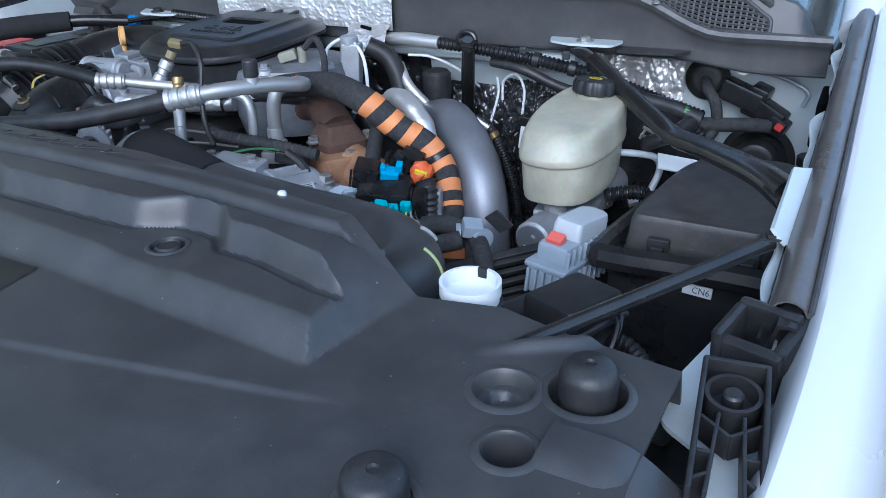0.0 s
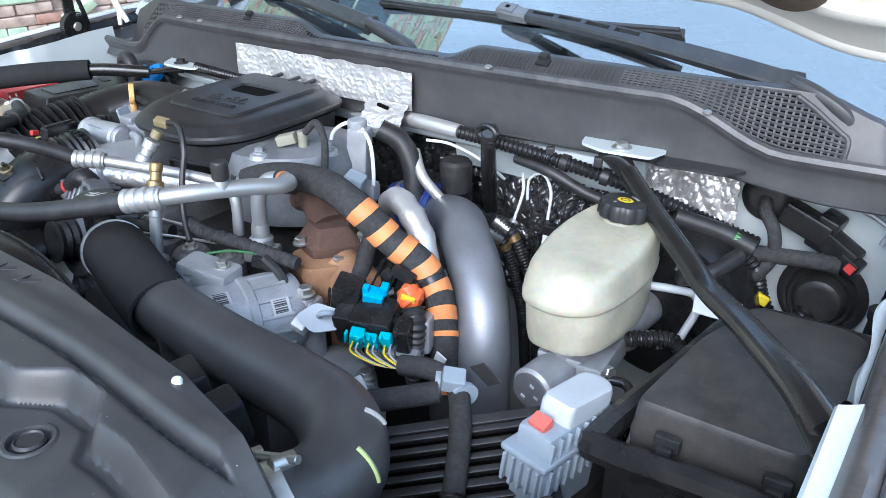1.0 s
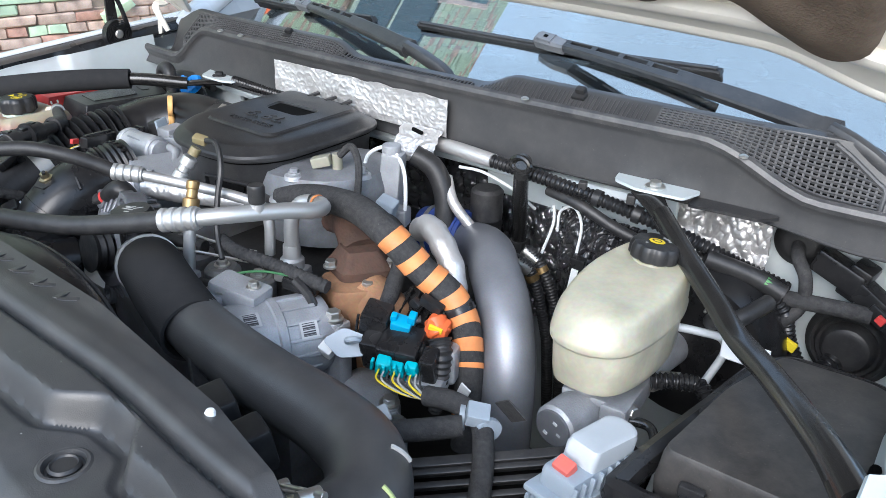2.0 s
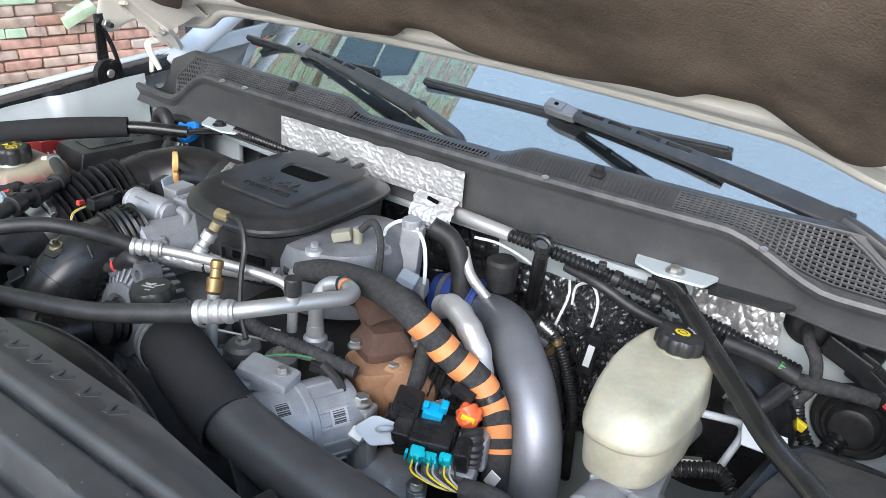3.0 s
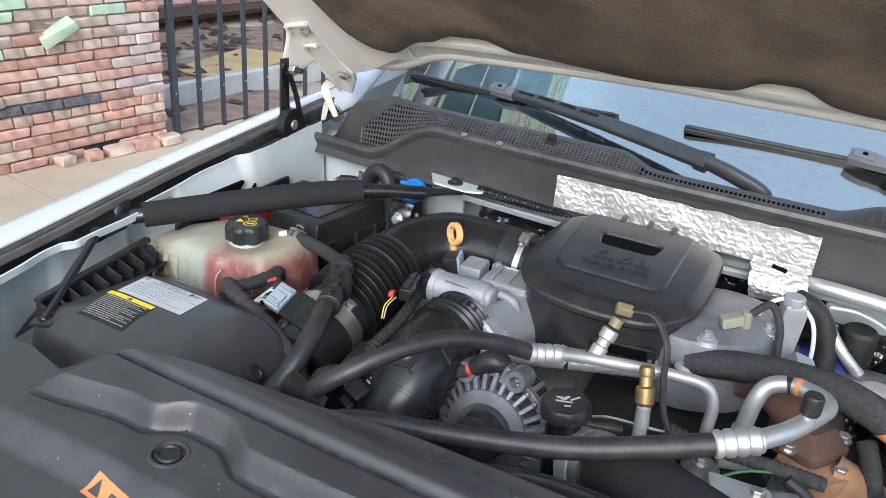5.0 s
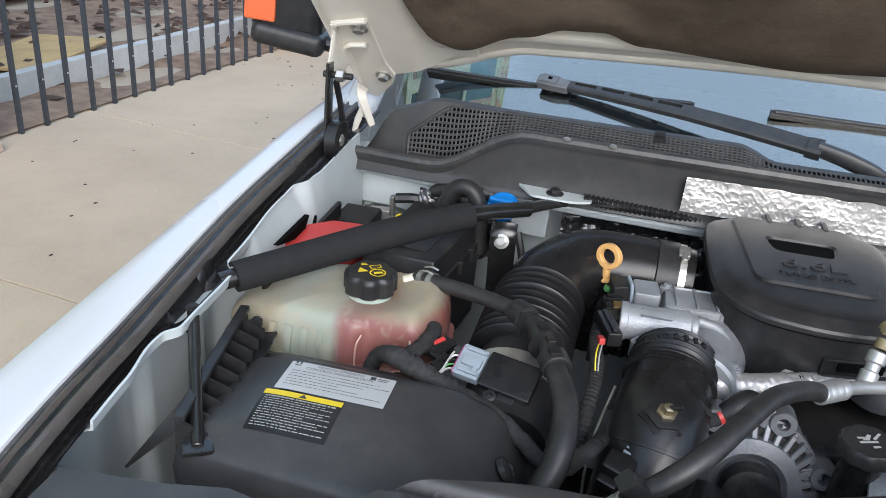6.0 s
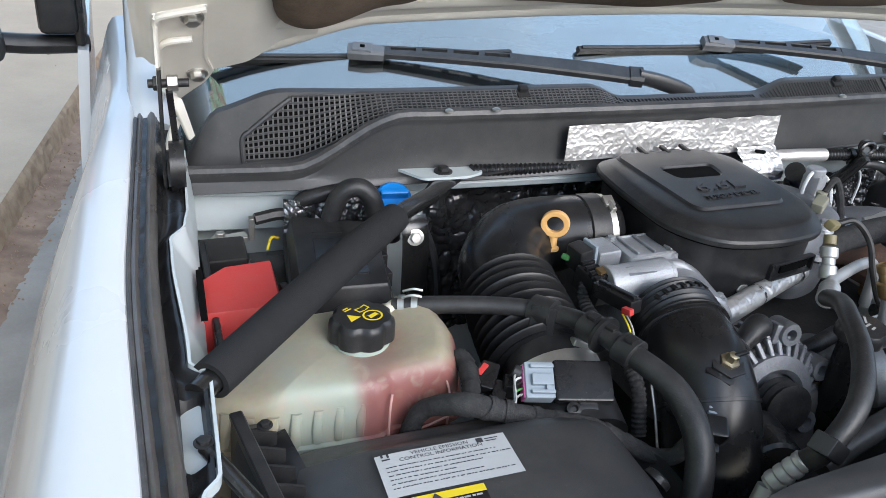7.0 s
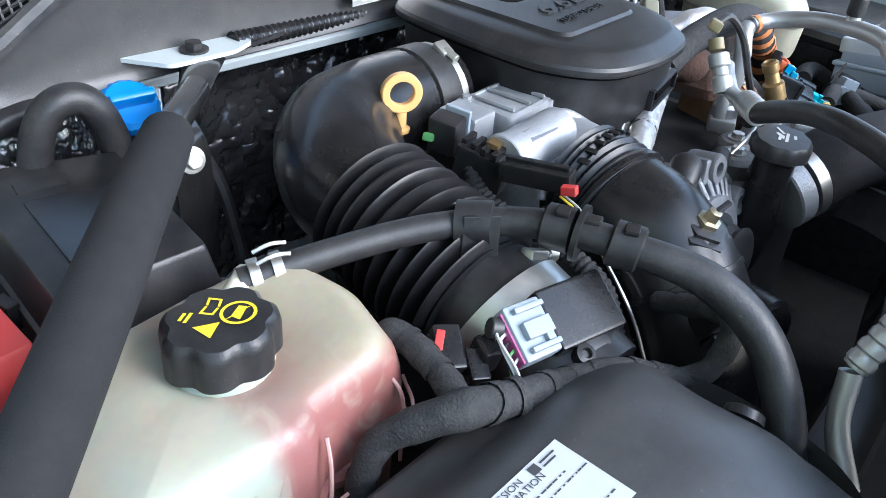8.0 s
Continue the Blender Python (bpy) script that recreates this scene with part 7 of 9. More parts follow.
# foil covered pipe under the cover
fp = thing("foil_sleeved_pipe", (-0.1, -0.3, 1.34), "pipe wrapped in silver foil sleeve", "pipe", "foil pipes")
FP = [(-0.220, -0.328, 1.352), (-0.14, -0.301, 1.353), (-0.06, -0.272, 1.355), (0.012, -0.248, 1.357)]
sleeve = tube(FP, [0.0165, 0.0155, 0.0145, 0.0135], 40, 44)
for v in sleeve.verts:
    k = 0.0010 * (1 - abs(noise.noise(v.co * 90)) * 3.2) + 0.0008 * noise.noise(v.co * 300)
    v.co += V(0, -0.6, 0.8) * k
part("sleeve", sleeve, FOIL, fp, "crinkled silver foil sleeve", angle=70)
for s in (0.06, 0.5, 0.92):
    part("strap", band_on(FP, 0.0155, s, s + 0.02), RUBBER, fp)

# ---- oil filler ----
oil = thing("oil_filler", (-0.048, -0.41, 1.18), "black oil filler with printed cap", "oil filler")
part("neck", tube([(-0.057, -0.418, 1.364), (-0.056, -0.416, 1.31), (-0.05, -0.41, 1.25), (-0.03, -0.39, 1.18)], [0.021, 0.022, 0.025, 0.027], 20, 6), SMOOTHBLACK, oil)
oc = part("cap", lathe([(0.029, 0), (0.031, 0.002), (0.031, 0.012), (0.027, 0.018), (0.010, 0.019)], pose(-0.057, -0.418, 1.364, 3, -4, 0), 60, (9, 0.05)), PLASTIC, oil, "black screw cap with white symbol")
mk = bmesh.new()
for pts in ([(-0.014, -0.004), (0.006, -0.006), (0.006, -0.003), (-0.014, -0.001)], [(-0.010, 0.0), (-0.002, -0.001), (0.004, 0.006), (0.001, 0.008)], [(0.004, -0.002), (0.016, 0.006), (0.014, 0.008), (0.003, 0.001)], [(-0.013, 0.003), (-0.005, 0.002), (-0.005, 0.005), (-0.013, 0.006)], [(-0.004, -0.013), (0.004, -0.013), (0.004, -0.010), (-0.004, -0.010)]):
    quad(mk, pts)
part("cap_symbol", turned(mk, pose(-0.057, -0.418, 1.3835, 3, -4, 20)), PALEPRINT, oc, "white oil symbol")
wire([(0.10, -0.33, 1.335), (0.05, -0.36, 1.345), (-0.01, -0.37, 1.346), (-0.035, -0.366, 1.335)], 0.002, ZINC, "thin bright steel line")
wire([(0.10, -0.345, 1.325), (0.05, -0.38, 1.335), (0.0, -0.39, 1.33)], 0.002, ZINC, "thin bright steel line")

# ---- refrigerant lines ----
def crimp(a, b, r, parent):
    h = (Vector(b) - Vector(a)).length
    prof = [(r * 0.9, 0)]
    for k in range(4):
        z = h * k / 4
        prof += [(r, z + h * 0.03), (r, z + h * 0.15), (r * 0.88, z + h * 0.19), (r * 0.88, z + h * 0.23)]
    prof.append((r * 0.85, h))
    return part("crimp", lathe(prof, aim(a, b), 24), TUBE, parent, "crimped alloy ferrule")


ac1 = thing("refrigerant_line", (-0.05, -0.52, 1.40), "black rubber refrigerant hose with alloy ends", "refrigerant line", "refrigerant lines")
part("hose", tube([(-0.285, -0.590, 1.365), (-0.239, -0.580, 1.380), (-0.15, -0.563, 1.390), (-0.03, -0.530, 1.402), (0.06, -0.497, 1.420), (0.118, -0.473, 1.434)], [0.0115, 0.012, 0.0125, 0.0125, 0.0125, 0.0125], 18, 8), RUBBER, ac1)
crimp((0.112, -0.476, 1.433), (0.155, -0.452, 1.441), 0.0148, ac1)
part("alloy_tube", tube([(0.150, -0.455, 1.440), (0.178, -0.420, 1.442), (0.203, -0.365, 1.437), (0.212, -0.325, 1.428), (0.200, -0.295, 1.420), (0.172, -0.283, 1.416), (0.148, -0.288, 1.408), (0.138, -0.296, 1.385), (0.133, -0.295, 1.335)], 0.0105, 16, 8), TUBE, ac1, "bright bent alloy tube")
part("band", band_on([(0.200, -0.295, 1.420), (0.172, -0.283, 1.416), (0.148, -0.288, 1.408)], 0.0112, 0.30, 0.42), ORANGE, ac1, "orange band")
part("band", band_on([(0.200, -0.295, 1.420), (0.172, -0.283, 1.416), (0.148, -0.288, 1.408)], 0.0112, 0.50, 0.62), RUBBER, ac1)
part("port", merge(lathe([(0.009, -0.004), (0.008, 0.012)], pose(0.192, -0.395, 1.446), 16)), TUBE, ac1)
part("port_cap", lathe([(0.0095, 0), (0.0105, 0.002), (0.0105, 0.020), (0.009, 0.023)], pose(0.192, -0.395, 1.454), 20), RUBBER, ac1, "black port cap")
part("fitting", merge(lathe([(0.016, 0), (0.017, 0.004), (0.017, 0.018), (0.013, 0.022), (0.012, 0.04)], pose(0.133, -0.295, 1.305), 20), rbox((0.133, -0.295, 1.300), (0.045, 0.035, 0.02), (0, 0, 20), 0.004)), TUBE, ac1)
part("upright", rod((0.030, -0.395, 1.30), (0.025, -0.380, 1.385), 0.0085, 16), TUBE, ac1)
part("bracket", merge(rbox((0.035, -0.405, 1.285), (0.035, 0.03, 0.05), (0, 0, 20), 0.004), hexbolt((0.02, -0.42, 1.285), (0, -1, 1.4), 0.009, 0.008)), ALLOY, ac1)

ac2 = thing("refrigerant_line", (-0.2, -0.5, 1.42), "thin black refrigerant hose bent in a wide arc", "refrigerant line", "refrigerant lines")
part("hose", tube([(-0.114, -0.400, 1.418), (-0.132, -0.422, 1.432), (-0.157, -0.454, 1.448), (-0.190, -0.492, 1.458), (-0.226, -0.543, 1.455), (-0.264, -0.586, 1.434), (-0.298, -0.600, 1.402), (-0.310, -0.592, 1.380)], 0.0105, 16, 8), RUBBER, ac2)
crimp((-0.118, -0.404, 1.419), (-0.084, -0.377, 1.415), 0.0125, ac2)
crimp((-0.309, -0.593, 1.385), (-0.328, -0.582, 1.350), 0.0108, ac2)
part("clip", rbox((-0.300, -0.603, 1.405), (0.05, 0.02, 0.018), (0, 40, 20), 0.002), PLASTIC, ac2)
part("lower_tube", tube([(-0.329, -0.581, 1.347), (-0.345, -0.59, 1.31), (-0.365, -0.615, 1.28)], 0.0085, 14, 6), TUBE, ac2)
part("alloy_tube", tube([(-0.088, -0.380, 1.4155), (-0.055, -0.355, 1.408), (0.0, -0.330, 1.402), (0.05, -0.31, 1.396), (0.082, -0.300, 1.388), (0.094, -0.300, 1.365), (0.094, -0.302, 1.32)], 0.0078, 14, 8), TUBE, ac2, "bright alloy tube")
part("port", merge(lathe([(0.010, 0), (0.0105, 0.003), (0.0105, 0.016), (0.008, 0.018), (0.008, 0.026), (0.011, 0.028), (0.011, 0.040), (0.008, 0.042)], aim((-0.052, -0.345, 1.405), (-0.036, -0.315, 1.455)), 18)), TUBE, ac2, "alloy service port")
part("pressure_switch", merge(lathe([(0.008, 0), (0.008, 0.012)], aim((-0.040, -0.322, 1.442), (-0.036, -0.315, 1.455)), 14), rbox((-0.033, -0.311, 1.464), (0.022, 0.014, 0.012), (20, 10, 20), 0.003)), mat("olive_switch", (0.24, 0.20, 0.10), 0.5), ac2)
part("lead", tube([(-0.025, -0.309, 1.464), (0.005, -0.312, 1.466), (0.028, -0.325, 1.44), (0.035, -0.34, 1.40), (0.048, -0.355, 1.36), (0.075, -0.37, 1.33)], 0.0042, 8, 8), RUBBER, ac2, "black lead")
part("brass_valve", lathe([(0.008, 0), (0.0115, 0.004), (0.0115, 0.022), (0.008, 0.024), (0.0075, 0.035), (0.009, 0.037), (0.009, 0.046), (0.0065, 0.048), (0.005, 0.046)], aim((0.025, -0.380, 1.385), (0.013, -0.357, 1.443)), 18), BRASS, ac2, "brass valve")
part("stud", rod((0.029, -0.386, 1.36), (0.025, -0.380, 1.387), 0.0075, 14), TUBE, ac2)

# ---- compressor ----
comp = thing("ac_compressor", (0.19, -0.38, 1.16), "silver cast air conditioning compressor with labels", "compressor")
CX = aim((0.176, -0.445, 1.262), (0.232, -0.290, 1.250))
part("body", lathe([(0.040, -0.012), (0.054, -0.006), (0.056, 0.0), (0.056, 0.050), (0.0585, 0.052), (0.0585, 0.062), (0.056, 0.064), (0.056, 0.112), (0.050, 0.128), (0.030, 0.134)], CX, 40), ALLOY, comp)
for i in range(7):
    a = radians(20 + i * 22)
    part("rib", turned(rbox((0.0565, 0, 0.085), (0.005, 0.005, 0.045), bevel=0.001), CX @ Matrix.Rotation(a + 1.2, 4, "Z")), ALLOY, comp)
part("head", merge(rbox((0.150, -0.400, 1.318), (0.075, 0.045, 0.028), (0, 8, 15), 0.006), rbox((0.125, -0.425, 1.305), (0.035, 0.03, 0.03), (0, 8, 15), 0.005)), ALLOY, comp)
for p in ((0.138, -0.418, 1.322), (0.168, -0.392, 1.328), (0.118, -0.41, 1.322)):
    part("bolt", hexbolt(p, Vector(p) + V(0, 0, 1), 0.007, 0.009), ZINC, comp)
for a0, z0, mm in ((0.0, 0.020, PAPER), (0.45, 0.090, PAPER)):
    def lab(u, v, a0=a0, z0=z0):
        return CX @ Vector((0.0590 * math.cos(a0 + u), 0.0590 * math.sin(a0 + u), z0 + v))
    best = max((k for k in range(72)), key=lambda k: (CX @ Vector((math.cos(k * 0.0873), math.sin(k * 0.0873), 0)) - CX.translation).dot(V(0.55, -0.45, 0.7)))
    o = best * 0.0873
    part("label", sheet(lin(-0.18, 0.18, 8), lin(-0.012, 0.012, 3), lambda u, v: CX @ Vector((0.0592 * math.cos(o + a0 - 0.3 + u), 0.0592 * math.sin(o + a0 - 0.3 + u), z0 + v))), mm, comp, "white printed label")
    part("label_line", merge(*[sheet([-0.15 + 0.045 * k, -0.13 + 0.045 * k + 0.01 * (k % 3)], [-0.009, 0.008], lambda u, v: CX @ Vector((0.0596 * math.cos(o + a0 - 0.3 + u), 0.0596 * math.sin(o + a0 - 0.3 + u), z0 + v))) for k in range(7)]), PRINT, comp)
part("drain_plug", hexbolt(CX @ Vector((0.03, -0.048, 0.02)), CX @ Vector((0.3, -0.8, 0.02)), 0.012, 0.010), ALLOY, comp)
part("connector", rbox((0.195, -0.335, 1.318), (0.05, 0.018, 0.018), (0, 10, 25), 0.003), SMOOTHBLACK, comp)
hose("wiring_harness", [(0.05, -0.35, 1.345), (0.09, -0.355, 1.342), (0.14, -0.345, 1.338), (0.19, -0.335, 1.332), (0.235, -0.325, 1.325)], 0.009, TAPE, "taped loom over the compressor", "harness", "harnesses", rib=(0.008, 0.0006))
wire([(0.195, -0.345, 1.33), (0.225, -0.345, 1.31), (0.243, -0.35, 1.26), (0.245, -0.365, 1.19), (0.24, -0.38, 1.12)], 0.0065, RUBBER, "black lead beside the compressor")
wire([(0.185, -0.34, 1.33), (0.15, -0.365, 1.335), (0.12, -0.395, 1.33), (0.115, -0.41, 1.318)], 0.0018, DARKGREEN, "thin green and black lead")
stud = thing("stud_post", (0.252, -0.332, 1.12), "grey alloy post with a long bolt", "post")
part("post", merge(rod((0.252, -0.332, 1.12), (0.252, -0.332, 1.286), 0.0125, 18), rbox((0.252, -0.330, 1.20), (0.040, 0.026, 0.10), bevel=0.006), rbox((0.246, -0.326, 1.272), (0.040, 0.026, 0.020), bevel=0.004), rod((0.234, -0.322, 1.15), (0.234, -0.322, 1.28), 0.007, 12)), ALLOY, stud)
part("bolt", hexbolt((0.252, -0.332, 1.286), (0.252, -0.332, 2), 0.010, 0.014, 1.3), ZINC, stud)
lower = thing("lower_bracket", (0.31, -0.32, 1.12), "grey cast bracket below the connectors", "bracket")
part("dome", stack(rounded([(0.235, -0.350), (0.330, -0.372), (0.345, -0.300), (0.300, -0.262), (0.240, -0.280)], 0.014), [(1, 1.06), (1, 1.165), (0.9, 1.178), (0.62, 1.196), (0.3, 1.200)]), ALLOY, lower)
for x, y in ((0.342, -0.322), (0.378, -0.348)):
    part("boss", rod((x, y, 1.08), (x, y, 1.190), 0.0135, 18, 0.002), ALLOY, lower)
    part("bolt", hexbolt((x, y, 1.190), (x, y, 2), 0.0095, 0.010), ZINC, lower)
part("web", rbox((0.360, -0.335, 1.150), (0.062, 0.016, 0.07), (0, 0, -36), 0.003), ALLOY, lower)

# ---- rusty exhaust casting ----
egr = thing("exhaust_casting", (0.22, -0.24, 1.18), "rust-brown cast iron exhaust valve housing", "casting")
part("housing", stack(rounded([(0.175, -0.285), (0.235, -0.315), (0.272, -0.272), (0.255, -0.215), (0.205, -0.200)], 0.014), [(0.86, 1.18), (0.90, 1.25), (1.0, 1.262), (1.0, 1.306), (0.95, 1.310)]), RUST, egr, "rust-brown cast box")
part("outlet", tube([(0.245, -0.255, 1.285), (0.285, -0.262, 1.278), (0.31, -0.275, 1.262)], [0.036, 0.032, 0.030], 22, 6), RUST, egr)
part("flange", turned(stack(rounded([(-0.045, -0.03), (0.045, -0.03), (0.05, 0.0), (0.03, 0.035), (-0.03, 0.035), (-0.05, 0.0)], 0.012), [(1, 0), (1, 0.012)]), aim((0.308, -0.274, 1.263), (0.33, -0.285, 1.25))), ALLOY, egr, "grey steel flange")
part("cover", stack(rounded([(0.165, -0.262), (0.222, -0.285), (0.262, -0.228), (0.20, -0.175), (0.16, -0.19)], 0.012), [(1.0, 1.308), (1.0, 1.322), (0.9, 1.327), (0.62, 1.345)]), RUSTDARK, egr, "dark rusted cover")
part("neck", tube([(0.20, -0.225, 1.33), (0.165, -0.205, 1.352), (0.125, -0.19, 1.352), (0.09, -0.19, 1.34)], [0.030, 0.028, 0.026, 0.026], 18, 6), RUSTDARK, egr, "dark rusted pipe")
part("panel", rbox((0.196, -0.307, 1.278), (0.034, 0.004, 0.034), (0, 0, -27), 0.003), RUSTDARK, egr)
for k in range(5):
    part("cast_mark", rbox((0.190 + 0.003 * k, -0.3085 - 0.0015 * k, 1.290 - 0.006 * k), (0.008, 0.002, 0.003), (0, 0, -27), 0.0005), RUST, egr)
for p in ((0.190, -0.275, 1.322), (0.250, -0.215, 1.322), (0.253, -0.268, 1.308)):
    part("bolt", hexbolt(p, Vector(p) + V(0, 0, 1), 0.0085, 0.010, 1.3), ZINC, egr)

# ---- black hose with orange stripes ----
STR = [(0.045, -0.235, 1.375), (0.10, -0.232, 1.390), (0.165, -0.238, 1.402), (0.225, -0.248, 1.406), (0.285, -0.256, 1.390), (0.336, -0.253, 1.357), (0.378, -0.248, 1.336), (0.405, -0.250, 1.305), (0.418, -0.256, 1.262), (0.424, -0.262, 1.21), (0.426, -0.266, 1.13)]
sh = thing("striped_harness", STR[0], "black taped harness with orange spiral stripes", "harness", "harnesses")
part("harness", tube(STR, [0.0165, 0.018, 0.0195, 0.0205, 0.0205, 0.0195, 0.019, 0.019, 0.019, 0.019, 0.019], 20, 10), TAPE, sh)
for k, s in enumerate((0.425, 0.49, 0.552, 0.612, 0.672, 0.728, 0.782, 0.905)):
    part("stripe", band_on(STR, 0.0211 if k < 3 else 0.0198, s, s + (0.029 if k != 6 else 0.012), 0.012 * (1 if k < 4 else -1.2)), ORANGE, sh, "orange tape stripe")
tie = thing("cable_tie", (0.375, -0.262, 1.335), "black cable tie round the striped harness", "cable tie")
part("loop", band_on(STR, 0.0206, 0.655, 0.668, 0.0), SMOOTHBLACK, tie)
part("head", merge(rbox((0.372, -0.276, 1.330), (0.032, 0.012, 0.014), (10, 20, 10), 0.002), rbox((0.352, -0.284, 1.328), (0.014, 0.010, 0.012), (10, 40, 10), 0.002)), SMOOTHBLACK, tie)
solo("paper_tag", rbox((0.432, -0.284, 1.228), (0.016, 0.002, 0.03), (10, 25, 0), 0), WHITEPL, (0.432, -0.284, 1.21), "small white paper tag", "tag")
hose("wiring_harness", [(0.275, -0.225, 1.335), (0.285, -0.25, 1.318), (0.297, -0.285, 1.290), (0.303, -0.318, 1.27)], 0.012, TAPE, "taped loom dropping to the connectors", "harness", "harnesses", rib=(0.03, 0.0004))

# foil sleeve and silver pipe
SLV = [(0.248, -0.150, 1.355), (0.280, -0.170, 1.374), (0.316, -0.190, 1.370), (0.346, -0.204, 1.346), (0.360, -0.212, 1.30), (0.362, -0.214, 1.22)]
fs = thing("foil_sleeved_pipe", SLV[0], "pipe wrapped in crinkled silver foil", "pipe", "foil pipes")
part("sleeve", tube(SLV, 0.0175, 20, 10, rib=(0.031, 0.0008)), FOIL, fs)
PIPE = [(0.215, -0.025, 1.280), (0.275, -0.045, 1.302), (0.332, -0.094, 1.322), (0.374, -0.140, 1.322), (0.414, -0.177, 1.306), (0.448, -0.210, 1.265), (0.464, -0.230, 1.19), (0.470, -0.245, 1.05), (0.470, -0.255, 0.92)]
ip = thing("intercooler_pipe", (0.4, -0.1, 0.9), "large silver painted intercooler pipe", "pipe")
part("pipe", tube(PIPE, [0.034, 0.035, 0.036] + [0.036] * 6, 28, 10), SILVER, ip)
part("coupler", tube([(0.165, -0.03, 1.285), (0.20, -0.027, 1.294), (0.238, -0.024, 1.294)], 0.0435, 24, 6), BLUECLAMP, ip, "dark blue silicone coupler")
clamp((0.182, -0.028, 1.29), (0.20, -0.027, 1.294), 0.0438, ip)
clamp((0.228, -0.0245, 1.294), (0.238, -0.024, 1.294), 0.0438, ip, BLUECLAMP)

# big black pipe with foam sleeve
CHG = [(-0.005, -0.435, 1.318), (0.04, -0.455, 1.335), (0.12, -0.482, 1.338), (0.22, -0.505, 1.332), (0.34, -0.514, 1.326), (0.43, -0.515, 1.322), (0.495, -0.530, 1.320), (0.540, -0.575, 1.320), (0.541, -0.628, 1.320), (0.510, -0.685, 1.300), (0.46, -0.74, 1.26)]
cg = thing("charge_pipe", (0.3, -0.52, 1.15), "fat black charge pipe with a foam sleeve", "charge pipe")
part("pipe", tube(CHG, [0.036] * 4 + [0.037, 0.038, 0.040, 0.0415, 0.041, 0.040, 0.040], 28, 10), COVER, cg, "satin black bent pipe")
part("foam_sleeve", tube([(0.005, -0.440, 1.320), (0.04, -0.455, 1.335), (0.12, -0.485, 1.338), (0.205, -0.508, 1.330)], [0.040, 0.0415, 0.041, 0.041], 28, 10, open_end=0.9), FOAM, cg, "black foam sleeve")
clamp((-0.004, -0.4345, 1.318), (0.04, -0.455, 1.335), 0.0425, cg, width=0.014)
part("collar", lathe([(0.041, -0.02), (0.043, -0.018), (0.043, 0.0), (0.041, 0.002)], aim((-0.014, -0.43, 1.313), (0.04, -0.455, 1.335)), 30), ALLOY, cg)
for s0, mm in ((0.72, CHALK), (0.655, PALEPRINT)):
    bm = bmesh.new()
    path = spline(CHG, 10)
    k = int(s0 * (len(path) - 1))
    p, dd = path[k], (path[k + 1] - path[k - 1]).normalized()
    out = V(0.75, -0.2, 0.62)
    out = (out - dd * out.dot(dd)).normalized()
    side = dd.cross(out)
    pts = [p + 0.0420 * (math.cos(a) * out + math.sin(a) * side) for a in lin(-0.55, 0.30 if mm is CHALK else 0.05, 9)]
    part("chalk_mark", tube(pts, 0.0022, 5, 3), mm, cg, "chalk mark on the pipe")
cl = part("t_clamp", lathe([(0.044, -0.011), (0.0455, -0.011), (0.0455, 0.011), (0.044, 0.011)], aim((0.539, -0.636, 1.319), (0.520, -0.672, 1.306)), 30), ZINC, cg, "wide steel band clamp")
part("clamp_bolt", merge(rod((0.495, -0.632, 1.352), (0.548, -0.628, 1.370), 0.004, 10), rod((0.493, -0.642, 1.350), (0.500, -0.624, 1.350), 0.008, 10), rod((0.530, -0.642, 1.364), (0.537, -0.622, 1.362), 0.008, 10)), ZINC, cl)

# ---- brake reservoir and master cylinder ----
res = thing("brake_reservoir", (0.567, -0.135, 1.25), "yellowed milky brake fluid reservoir with black cap", "reservoir")
RES_OUT = [(p.x, p.y) for p in spline([(0.508, -0.195, 0), (0.525, -0.245, 0), (0.570, -0.258, 0), (0.612, -0.235, 0), (0.628, -0.17, 0), (0.626, -0.09, 0), (0.605, -0.045, 0), (0.565, -0.032, 0), (0.525, -0.052, 0), (0.506, -0.12, 0)], 6, True)]


def res_shell():
    bm = stack(RES_OUT, [(0.84, 1.272), (0.89, 1.275), (0.915, 1.285), (0.95, 1.330), (0.985, 1.332), (1.0, 1.335), (1.0, 1.341), (0.985, 1.344), (0.975, 1.359), (0.955, 1.372), (0.91, 1.381), (0.83, 1.385), (0.62, 1.386), (0.35, 1.386), (0.1, 1.387)])
    for v in bm.verts:
        if v.co.z > 1.344:
            k = (v.co.z - 1.344) / 0.042
            v.co.z += k * (0.012 * (v.co.y + 0.145) / 0.11)
            v.co.y += 0.012 * k
        v.co += V(1, 0.4, 0.8) * 0.0016 * noise.noise(v.co * 34)
    return bm


part("tank", res_shell(), RESERVOIR, res, "yellowed translucent tank")
part("neck", lathe([(0.027, 0), (0.027, 0.014)], pose(0.572, -0.082, 1.385, -4, 0, 0), 28), RESERVOIR, res)
bcap = part("cap", lathe([(0.031, 0), (0.033, 0.002), (0.033, 0.014), (0.030, 0.020), (0.026, 0.0215), (0.010, 0.0215)], pose(0.572, -0.082, 1.393, -4, 3, 0), 96, (10, 0.07)), PLASTIC, res, "black ridged screw cap")
dot = bmesh.new()
n = 8
quad(dot, [(0.0105 * math.cos(2 * math.pi * i / n + 0.39), 0.0105 * math.sin(2 * math.pi * i / n + 0.39) * 0.9) for i in range(n)])
part("cap_print", turned(dot, pose(0.574, -0.084, 1.4155, -4, 3, 0)), YELLOW, bcap, "yellow printed disc")
rg = bmesh.new()
ring_o = [rg.verts.new((0.0065 * math.cos(a * 0.4), 0.005 * math.sin(a * 0.4), 0)) for a in range(16)]
